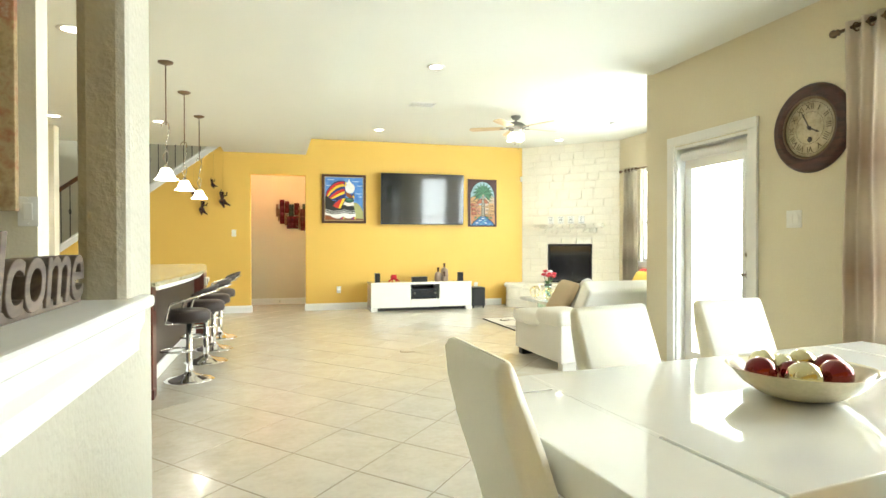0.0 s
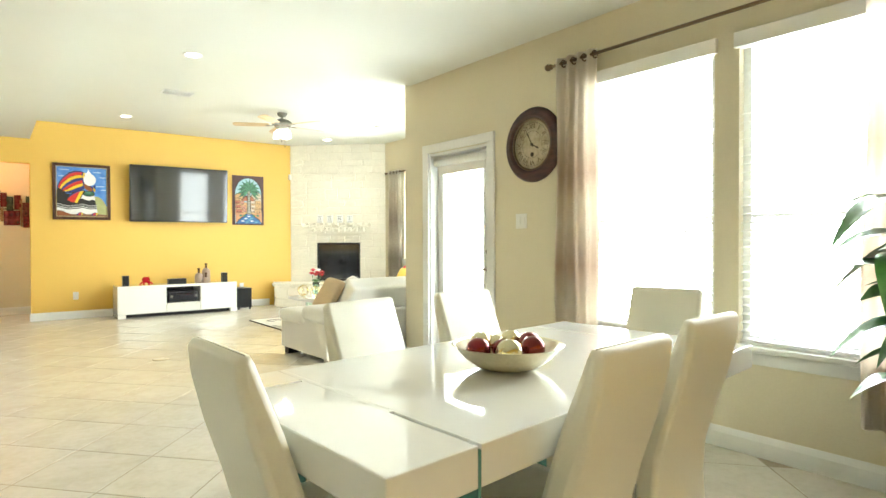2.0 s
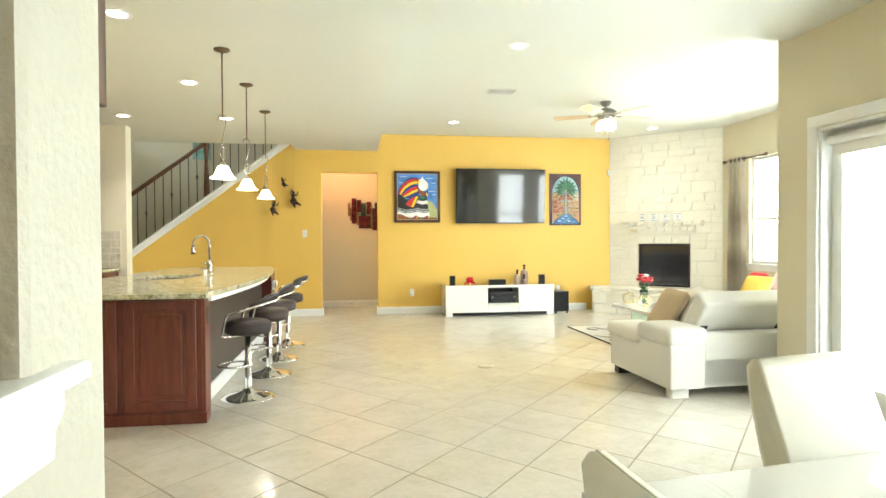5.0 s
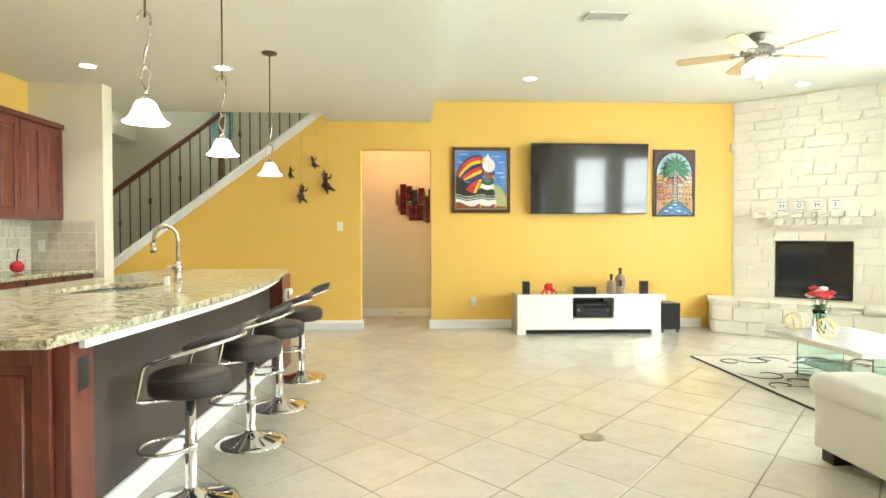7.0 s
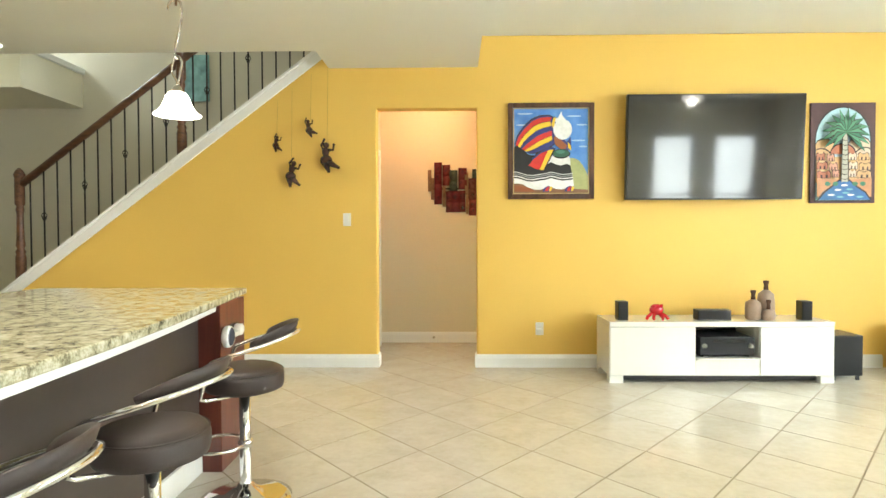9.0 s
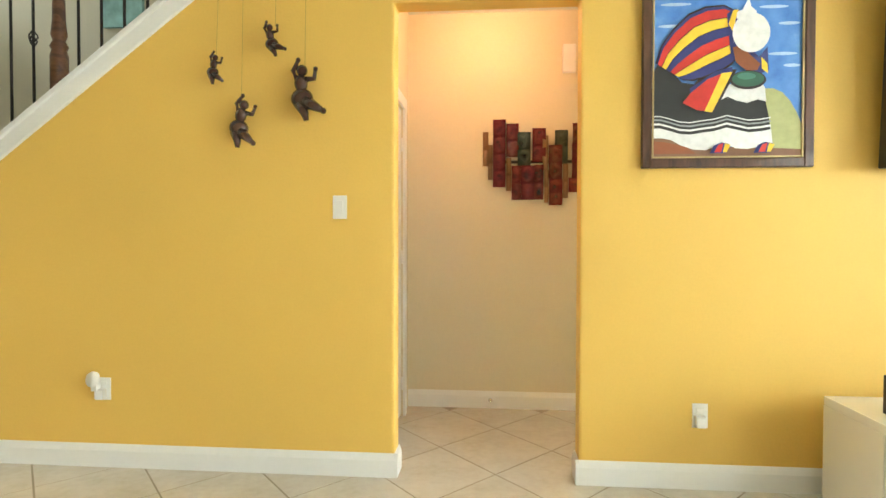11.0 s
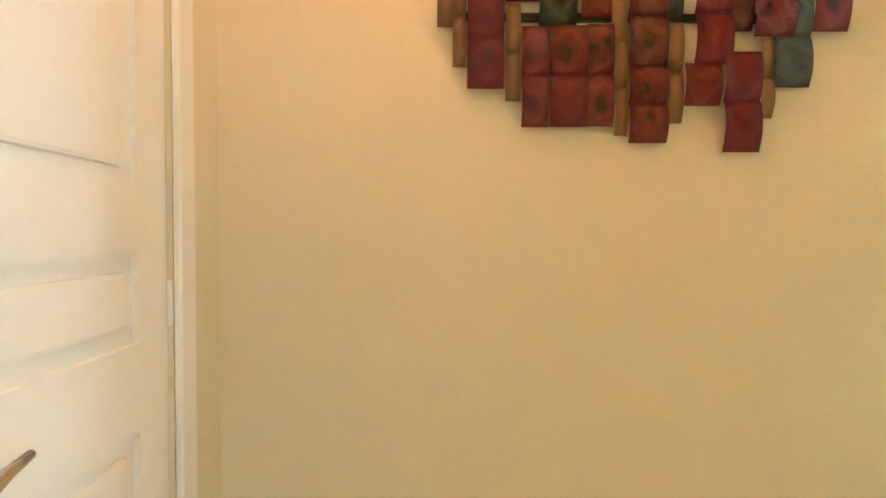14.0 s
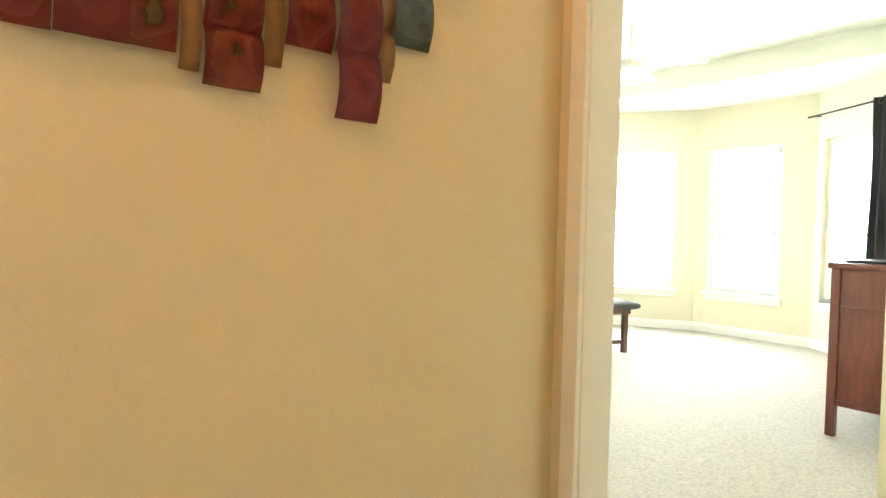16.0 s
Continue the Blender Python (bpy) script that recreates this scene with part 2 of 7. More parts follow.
YELLOW_CLOTH = matte("yellow_cloth", (0.80, 0.55, 0.10), 0.85, 0, 200, 0.1, 0.4)
RED_CLOTH = matte("red_cloth", (0.55, 0.02, 0.03), 0.85, 0, 200, 0.08, 0.4)
CERAMIC = matte("taupe_ceramic", (0.36, 0.26, 0.19), 0.35, 0, 40, 0.12, 0.05)
BOTTLE_TOP = matte("brown_glaze", (0.10, 0.05, 0.03), 0.25, 0, 40, 0.1, 0.0)
LEAF = matte("plant_leaf", (0.060, 0.20, 0.040), 0.33, 0, 40, 0.25, 0.1, 0.002, 12, 0.2)
STEM = matte("plant_stem", (0.16, 0.20, 0.07), 0.6)
POT = matte("dark_pot", (0.025, 0.022, 0.022), 0.3, 0, 60, 0.1, 0.1)
SOIL = matte("potting_soil", (0.03, 0.02, 0.013), 0.95, 0, 90, 0.3, 0.8, 0.01)
STATUE = matte("polished_brown_resin", (0.050, 0.019, 0.013), 0.18, 0, 40, 0.15, 0.05, 0.001, 6, 0.7)
STRING = matte("hanging_cord", (0.45, 0.30, 0.07), 0.9)
RUG = matte("ivory_rug_pile", (0.60, 0.57, 0.49), 0.95, 0, 220, 0.08, 0.6, 0.006)
RUG_DARK = matte("dark_rug_pile", (0.115, 0.098, 0.08), 0.95, 0, 220, 0.15, 0.6, 0.006)
SIGN_FACE = wood("grey_sign_wood", (0.09, 0.065, 0.045), (0.20, 0.15, 0.105), 0.6, 5.0, "X")
CLOCK_RIM = wood("clock_rim_wood", (0.035, 0.012, 0.010), (0.09, 0.03, 0.022), 0.35, 5.0, "X")
CLOCK_FACE = speckled("aged_clock_paper", [(0.26, 0.20, 0.11), (0.44, 0.37, 0.23), (0.58, 0.51, 0.34), (0.66, 0.60, 0.43)], 7, 0.5, 0.6)
NUMERAL = matte("faded_brown_ink", (0.10, 0.07, 0.04), 0.5, 0, 90, 0.5, 0.0, 0.001, 20)
INK = matte("black_ink", (0.02, 0.015, 0.012), 0.5, 0, 60, 0.1, 0)
GRASS = matte("lawn", (0.10, 0.16, 0.05), 0.9, 0, 20, 0.3, 0.3)
CURTAIN = shaded_cloth("banded_curtain", [(0.0, (0.88, 0.80, 0.69)), (0.20, (0.86, 0.77, 0.65)), (0.33, (0.62, 0.49, 0.39)), (0.47, (0.86, 0.77, 0.65)), (0.54, (0.84, 0.74, 0.61)),
                                          (0.63, (0.63, 0.50, 0.40)), (0.77, (0.86, 0.77, 0.65)), (1.0, (0.90, 0.83, 0.73))], 0.3, 2.42)
CURTAIN_B = shaded_cloth("striped_living_curtain", [(0.0, (0.76, 0.70, 0.56)), (0.2, (0.62, 0.56, 0.44)), (0.33, (0.40, 0.35, 0.27)), (0.45, (0.74, 0.68, 0.55)), (0.62, (0.48, 0.42, 0.33)), (0.8, (0.76, 0.70, 0.57)), (1.0, (0.78, 0.72, 0.6))], 0.1, 2.42)


def flat_paint(name, color):
    return matte(name, color, 0.5, 0, 35, 0.14, 0.12, 0.001, 10)


# ---- mesh helpers ----


def box(x0, x1, y0, y1, z0, z1, bevel=0.0, seg=2, bm=None):
    own = bm or bmesh.new()
    made = bmesh.ops.create_cube(own, size=1)["verts"]
    for v in made:
        v.co = Vector((x0 + (v.co.x + 0.5) * (x1 - x0), y0 + (v.co.y + 0.5) * (y1 - y0), z0 + (v.co.z + 0.5) * (z1 - z0)))
    if bevel:
        edges = {e for v in made for e in v.link_edges}
        bmesh.ops.bevel(own, geom=list(edges), offset=bevel, segments=seg, profile=0.6, affect="EDGES")
    return own


def lathe(profile, seg=24, center=(0, 0, 0), bm=None):
    """A turned shape: profile rows of radius and height, about the upright axis."""
    own = bm or bmesh.new()
    rings = []
    for r, z in profile:
        rings.append([own.verts.new((center[0] + r * math.cos(a), center[1] + r * math.sin(a), center[2] + z))
                      for a in (2 * math.pi * i / seg for i in range(seg))])
    for lo, hi in zip(rings, rings[1:]):
        for i in range(seg):
            own.faces.new((lo[i], lo[(i + 1) % seg], hi[(i + 1) % seg], hi[i]))
    for ring, flip in ((rings[0], True), (rings[-1], False)):
        if len({tuple(round(c, 5) for c in v.co) for v in ring}) > 2:
            own.faces.new(ring[::-1] if flip else ring)
    for f in own.faces:
        f.smooth = True
    return own


def tube(points, radius, seg=8, closed=False, bm=None):
    """A round bar along points; radius a number or one for each point."""
    own = bm or bmesh.new()
    pts = [Vector(p) for p in points]
    rings = []
    up = Vector((0.0131, 0.0177, 1)).normalized()
    for i, p in enumerate(pts):
        a = pts[i - 1] if i or closed else p
        b = pts[(i + 1) % len(pts)] if i < len(pts) - 1 or closed else p
        d = (b - a).normalized()
        side = d.cross(up)
        side = side.normalized() if side.length > 0.05 else d.cross(Vector((1, 0.01, 0))).normalized()
        other = side.cross(d).normalized()
        r = radius[i] if isinstance(radius, (list, tuple)) else radius
        rings.append([own.verts.new(p + side * r * math.cos(t) + other * r * math.sin(t)) for t in (2 * math.pi * k / seg for k in range(seg))])
    pairs = list(zip(rings, rings[1:])) + ([(rings[-1], rings[0])] if closed else [])
    for lo, hi in pairs:
        for k in range(seg):
            own.faces.new((lo[k], lo[(k + 1) % seg], hi[(k + 1) % seg], hi[k]))
    if not closed:
        own.faces.new(rings[0][::-1])
        own.faces.new(rings[-1])
    for f in own.faces:
        f.smooth = True
    bmesh.ops.recalc_face_normals(own, faces=own.faces[:])
    return own


def prism(outline, lo, hi, axis="z", bevel=0.0, bm=None):
    """A flat outline drawn out along an axis: x gives (y, z) outlines, y gives (x, z), z gives (x, y)."""
    own = bm or bmesh.new()

    def at(p, h):
        return {"x": (h, p[0], p[1]), "y": (p[0], h, p[1]), "z": (p[0], p[1], h)}[axis]

    a = [own.verts.new(at(p, lo)) for p in outline]
    b = [own.verts.new(at(p, hi)) for p in outline]
    own.faces.new(a)
    own.faces.new(b[::-1])
    for i in range(len(outline)):
        j = (i + 1) % len(outline)
        own.faces.new((a[i], b[i], b[j], a[j]))
    bmesh.ops.recalc_face_normals(own, faces=own.faces[:])
    if bevel:
        bmesh.ops.bevel(own, geom=own.edges[:], offset=bevel, segments=2, profile=0.6, affect="EDGES")
    return own


def ball(center, r, u=12, v=8, squash=(1, 1, 1), bm=None):
    own = bm or bmesh.new()
    made = bmesh.ops.create_uvsphere(own, u_segments=u, v_segments=v, radius=r)["verts"]
    for w in made:
        w.co = Vector((w.co.x * squash[0], w.co.y * squash[1], w.co.z * squash[2])) + Vector(center)
        for f in w.link_faces:
            f.smooth = True
    return own


def cushion(w, d, h, n=10, puff=0.5):
    """A soft block, w by d by h, fullest in the middle, on z = 0."""
    own = bmesh.new()
    bmesh.ops.create_cube(own, size=2)
    bmesh.ops.subdivide_edges(own, edges=own.edges[:], cuts=n, use_grid_fill=True)
    for v in own.verts:
        x, y, z = v.co
        e = 1 - puff * (max(abs(x), abs(y)) ** 4) * 0.6 if abs(z) < 1.01 else 1
        rx = 1 - 0.10 * (abs(z) ** 3) - 0.05 * abs(y) ** 6
        ry = 1 - 0.10 * (abs(z) ** 3) - 0.05 * abs(x) ** 6
        v.co = Vector((x * rx * w / 2, y * ry * d / 2, (z * e) * h / 2 + h / 2))
    for f in own.faces:
        f.smooth = True
    return own


def move(bm, m):
    bmesh.ops.transform(bm, matrix=m, verts=bm.verts[:])
    return bm


def part(name, bm, material, parent=None, label="", m=None):
    """Links a bmesh as one mesh object under a thing or a part."""
    me = bpy.data.meshes.new(name)
    bm.to_mesh(me)
    bm.free()
    me.materials.append(material)
    ob = new(name, me)
    ob.parent = parent
    if m:
        ob.matrix_basis = m
    if label:
        ob["label"] = label
    return ob


def shared(name, mesh, parent, m):
    """A repeat of a piece on the same mesh."""
    ob = new(name, mesh)
    ob.parent = parent
    ob.matrix_basis = m
    return ob


def thing(name, label, category, group="", kind=""):
    return tagged(new(name), label, category, group, kind)


def structure(name, bm, material, label, category):
    return tagged(part(name, bm, material), label, category, "", "structure")

# ---- structure ----
LOW, HIGH = 2.70, 2.98


def pierced(u0, u1, z0, z1, holes):
    """Rectangles (u0, u1, z0, z1) that are left of a wall with holes in it."""
    out, u = [], u0
    for a, b, c, d in sorted(holes):
        out.append((u, a, z0, z1))
        if c > z0:
            out.append((a, b, z0, c))
        if d < z1:
            out.append((a, b, d, z1))
        u = b
    return out + [(u, u1, z0, z1)]


def wall_x(name, x0, x1, y0, y1, z0, z1, material, label, holes=()):
    bm = bmesh.new()
    for a, b, c, d in pierced(y0, y1, z0, z1, holes):
        box(x0, x1, a, b, c, d, bm=bm)
    return structure(name, bm, material, label, "wall")


def wall_y(name, x0, x1, y0, y1, z0, z1, material, label, holes=()):
    bm = bmesh.new()
    for a, b, c, d in pierced(x0, x1, z0, z1, holes):
        box(a, b, y0, y1, c, d, bm=bm)
    return structure(name, bm, material, label, "wall")


structure("ground", box(-120, 140, -120, 140, -0.4, -0.16), GRASS, "green lawn around the house", "ground")
floor = structure("floor", box(-6.1, 6.4, -3.7, 11.3, -0.15, -0.0016), GROUT, "beige travertine tile floor laid diagonally with brown joints", "floor")
structure("floor_bedroom", box(1.76, 8.6, 10.14, 16.6, -0.12, 0.012), CARPET, "cream cut-pile bedroom carpet", "carpet")

structure("wall_yellow", prism([(-3.45, 0), (-0.015, 0), (-0.015, 2.335), (0.885, 2.335), (0.885, 0), (4.95, 0), (4.95, HIGH), (-0.26, HIGH), (-3.45, 0.588)],
                               10.0, 10.13, "y", 0.014), YELLOW, "mustard yellow textured wall with an open doorway", "wall")
wall_x("wall_dining", 3.712, 3.86, -3.55, 4.295, 0, HIGH, CREAM, "tan textured dining room wall with windows and a glass door",
       [(0.15, 0.99, 0.60, 2.31), (1.13, 2.02, 0.60, 2.31), (3.06, 3.89, 0, 1.99)])
wall_y("wall_living_south", 3.862, 6.4, 4.145, 4.293, 0, HIGH + 0.1, CREAM, "tan wall with two tall windows behind the white sofa",
       [(4.25, 5.0, 0.55, 2.40), (5.35, 6.1, 0.55, 2.40)])
wall_x("wall_living_east", 6.25, 6.4, 4.295, 9.2, 0, HIGH + 0.1, CREAM, "pale wall with tall bright windows",
       [(5.35, 6.65, 0.86, 2.40), (6.85, 8.12, 0.86, 2.40)])
structure("half_wall", prism([(-1.8, 0), (1.337, 0), (1.337, LOW), (1.065, LOW), (1.065, 1.02), (-1.8, 1.02)], -0.04, 0.07, "x", 0.024),
          matte("half_wall_paint", (0.53, 0.50, 0.40), 0.7, 0, 55, 0.04, 0.6, 0.006, 0.8), "cream textured half wall ending in a tall wall end", "wall")
wall_y("wall_painting", -6.0, -0.5, 2.2, 2.32, 0, LOW, LIGHT_WALL, "cream wall with a painting")
wall_x("wall_kitchen_west", -3.2, -3.05, 2.32, 8.2, 0, LOW, YELLOW, "mustard yellow kitchen wall above cherry cabinets")
wall_y("wall_kitchen_north", -6.0, -2.35, 8.2, 8.38, 0, LOW, LIGHT_WALL, "cream kitchen wall end beside the stairs")
# unseen wall, set close and coloured yellow to bounce warm light onto the chairs
wall_y("wall_south", -6.0, 3.712, -1.95, -1.8, 0, LOW, YELLOW, "unseen mustard yellow wall added for its warm bounce light")
wall_x("wall_west", -6.1, -6.0, -3.7, 11.2, 0, 5.4, LIGHT_WALL, "cream outer wall")
wall_y("wall_stairs", -6.0, -0.25, 11.1, 11.2, 0, 5.4, matte("stairwell_paint", (0.62, 0.58, 0.47), 0.75, 0, 70, 0.03, 0.3, 0.003), "greige stairwell wall")
wall_y("wall_stairwell_upper", -6.0, -0.3, 9.38, 9.5, LOW + 0.42, 5.4, LIGHT_WALL, "cream wall over the stair opening")
wall_x("wall_stairwell_east", -0.443, -0.3, 9.5, 11.1, LOW + 0.42, 5.4, LIGHT_WALL, "cream wall at the stair head")
structure("landing_edge", box(-5.99, -3.38, 10.17, 11.095, 2.60, 2.96), LIGHT_WALL, "cream edge of the upper landing over the stairs", "wall")
structure("landing_trim", box(-5.99, -3.345, 10.17, 11.095, 2.96, 3.02, 0.012), TRIM, "white moulding along the upper landing", "trim")
wall_x("wall_hall_west", -0.25, -0.13, 10.13, 11.235, 0, 2.8, CREAM, "tan hall wall with a white door", [(10.31, 10.985, 0, 2.03)])
wall_y("wall_hall_north", -0.25, 1.82, 11.235, 11.335, 0, 2.8, CREAM, "tan hall wall behind a metal sculpture")
wall_x("wall_hall_east", 1.70, 1.82, 10.13, 11.235, 0, 2.8, CREAM, "tan hall wall with the bedroom doorway", [(10.35, 11.165, 0, 2.03)])
# bedroom shell
wall_y("wall_bedroom_south", 1.82, 8.0, 10.14, 10.24, 0, 3.2, LIGHT_WALL, "cream bedroom wall")
structure("wall_closet", box(3.4, 7.65, 10.24, 10.98, 0, 3.2), LIGHT_WALL, "cream bedroom closet wall", "wall")
wall_y("wall_bedroom_north", 1.66, 6.4, 16.2, 16.35, 0, 3.2, LIGHT_WALL, "cream bedroom wall")
wall_x("wall_bedroom_west", 1.70, 1.82, 11.335, 16.2, 0, 3.2, LIGHT_WALL, "cream bedroom wall")
wall_x("wall_bedroom_east", 7.65, 7.8, 12.68, 14.0, 0, 3.2, LIGHT_WALL, "cream bedroom wall with a tall window",
       [(13.02, 13.84, 0.52, 2.24)])
bay_south = Matrix.Translation((7.65, 12.68, 0)) @ Matrix.Rotation(radians(-32), 4, "Z")
bm = bmesh.new()
for a, b, c, d in pierced(-2.1, 0, 0, 3.2, [(-0.98, -0.10, 0.52, 2.24)]):
    box(0, 0.15, a, b, c, d, bm=bm)
structure("wall_bedroom_bay_south", move(bm, bay_south), LIGHT_WALL, "cream angled bay wall with a curtained window", "wall")
bay = Matrix.Translation((7.65, 14.0, 0)) @ Matrix.Rotation(radians(32), 4, "Z")
bm = bmesh.new()
for a, b, c, d in pierced(0, 2.7, 0, 3.2, [(0.25, 1.15, 0.52, 2.24), (1.45, 2.3, 0.52, 2.24)]):
    box(0, 0.15, a, b, c, d, bm=bm)
structure("wall_bedroom_bay", move(bm, bay), LIGHT_WALL, "cream angled bay wall with windows", "wall")

# ceilings
bm = bmesh.new()
box(-6.0, 0.894, -3.55, 9.5, LOW, 3.1, bm=bm)
box(-0.443, 0.894, 9.5, 10.0, LOW, 3.1, bm=bm)
box(0.894, 3.712, -3.55, 4.21, LOW, 3.1, bm=bm)
structure("ceiling_low", bm, CEIL, "white textured lower ceiling", "ceiling")
structure("ceiling_living", box(0.894, 6.4, 4.21, 10.13, HIGH, 3.1), CEIL, "white raised living room ceiling", "ceiling")
structure("ceiling_hall", box(-0.25, 1.82, 10.13, 11.335, 2.74, 2.86), CEIL, "white hall ceiling", "ceiling")
structure("ceiling_stairwell", box(-6.0, -0.3, 9.38, 11.2, 5.4, 5.5), CEIL, "white stairwell ceiling", "ceiling")
bm = bmesh.new()
for r in ((1.66, 8.6, 10.14, 11.6), (1.66, 8.6, 14.6, 16.4), (1.66, 2.8, 11.6, 14.6), (6.5, 8.6, 11.6, 14.6)):
    box(*r, 2.75, 3.05, bm=bm)
box(2.8, 6.5, 11.6, 14.6, 2.99, 3.05, bm=bm)
structure("ceiling_bedroom", bm, CEIL, "white bedroom tray ceiling", "ceiling")

# skirting boards
SKIRT = [(0, 0), (0.016, 0), (0.016, 0.085), (0.010, 0.105), (0.004, 0.118), (0, 0.118)]


def skirting(a, b, side):
    """A moulded board on the floor from a to b; side is the way that it faces."""
    a, b, s = Vector(a), Vector(b), Vector(side).normalized()
    bm = bmesh.new()
    rows = [[bm.verts.new((p.x + s.x * u, p.y + s.y * u, z)) for u, z in SKIRT] for p in (a, b)]
    for i in range(len(SKIRT)):
        j = (i + 1) % len(SKIRT)
        bm.faces.new((rows[0][i], rows[1][i], rows[1][j], rows[0][j]))
    bm.faces.new(rows[0])
    bm.faces.new(rows[1][::-1])
    bmesh.ops.recalc_face_normals(bm, faces=bm.faces[:])
    structure("baseboard", bm, TRIM, "white moulded baseboard", "baseboard")


for a, b, s in (((-3.45, 10), (0.001, 10), (0, -1)), ((0.869, 10), (4.5, 10), (0, -1)), ((-0.015, 9.99), (-0.015, 10.13), (1, 0)), ((0.885, 9.99), (0.885, 10.13), (-1, 0)),
                ((-0.13, 11.235), (1.70, 11.235), (0, -1)), ((3.712, -3.5), (3.712, 2.96), (-1, 0)), ((3.712, 3.98), (3.712, 4.31), (-1, 0)),
                ((3.70, 4.293), (6.25, 4.293), (0, 1)), ((6.25, 4.3), (6.25, 8.3), (-1, 0)), ((0.07, -3.5), (0.07, 1.337), (1, 0)), ((-0.04, 1.337), (0.08, 1.337), (0, 1)),
                ((7.65, 12.68), (7.65, 14.0), (-1, 0)), ((-3.05, 8.2), (-2.35, 8.2), (0, -1)), ((-2.35, 8.2), (-2.35, 8.38), (1, 0)), ((0.1, -3.55), (3.7, -3.55), (0, 1))):
    skirting((*a, 0), (*b, 0), (*s, 0))
p0, p1 = bay @ Vector((0, 0, 0)), bay @ Vector((0, 2.7, 0))
skirting(p0, p1, bay.to_3x3() @ Vector((-1, 0, 0)))
skirting(bay_south @ Vector((0, -2.1, 0)), bay_south @ Vector((0, 0, 0)), bay_south.to_3x3() @ Vector((-1, 0, 0)))

# ledge on the half wall
ledge = structure("ledge", box(-0.10, 0.102, -1.78, 1.205, 1.012, 1.045, 0.014, 3), TRIM, "white painted wooden ledge on the half wall", "ledge")
bm = prism([(0.0695, 0.915), (0.078, 0.915), (0.080, 0.955), (0.092, 0.985), (0.092, 1.0125), (0.0695, 1.0125)], -1.78, 1.13, "y")
part("ledge_moulding", bm, TRIM, ledge)

# fireplace breast: frame with u along the face, w out of it
FA, FB = Vector((4.93, 10.0, 0)), Vector((6.25, 8.74, 0))
FU = (FB - FA).normalized()
FW = Vector((FU.y, -FU.x, 0))
FACE = Matrix(((FU.x, FW.x, 0, FA.x), (FU.y, FW.y, 0, FA.y), (0, 0, 1, 0), (0, 0, 0, 1)))
FLEN = (FB - FA).length
bm = bmesh.new()
for a, b, c, d in pierced(0, FLEN, 0, HIGH, [(0.50, 1.34, 0.42, 1.145)]):
    box(a, b, -0.10, 0.0, c, d, bm=bm)
chimney = structure("fireplace_wall", move(bm, FACE), MORTAR, "white limestone chimney breast across the corner", "fireplace")
bm = bmesh.new()
box(0.5, 1.34, -0.45, -0.42, 0.42, 1.145, bm=bm)
box(0.46, 0.5, -0.45, -0.1, 0.42, 1.145, bm=bm)
box(1.34, 1.38, -0.45, -0.1, 0.42, 1.145, bm=bm)
box(0.46, 1.38, -0.45, -0.1, 1.145, 1.18, bm=bm)
box(0.46, 1.38, -0.45, -0.1, 0.38, 0.42, bm=bm)
part("firebox", move(bm, FACE), FIREBOX, chimney, "black firebox")
bm = bmesh.new()
box(0.505, 1.335, -0.06, -0.03, 0.425, 0.46, bm=bm)
box(0.505, 1.335, -0.06, -0.03, 1.105, 1.14, bm=bm)
box(0.505, 0.535, -0.06, -0.03, 0.46, 1.105, bm=bm)
box(1.305, 1.335, -0.06, -0.03, 0.46, 1.105, bm=bm)
part("fire_screen_frame", move(bm, FACE), BLACK, chimney, "black metal fire screen frame")
part("fire_screen", move(box(0.535, 1.305, -0.05, -0.045, 0.46, 1.105), FACE), SCREEN, chimney, "dark glass fire screen")
HEARTH = [(4.64, 9.995), (4.46, 9.57), (5.80, 8.28), (6.245, 8.10), (6.245, 8.73), (4.935, 9.995)]
hearth = structure("hearth", prism(HEARTH, 0, 0.34, "z"), MORTAR, "raised white limestone hearth", "hearth")


# ---- windows and doors ----


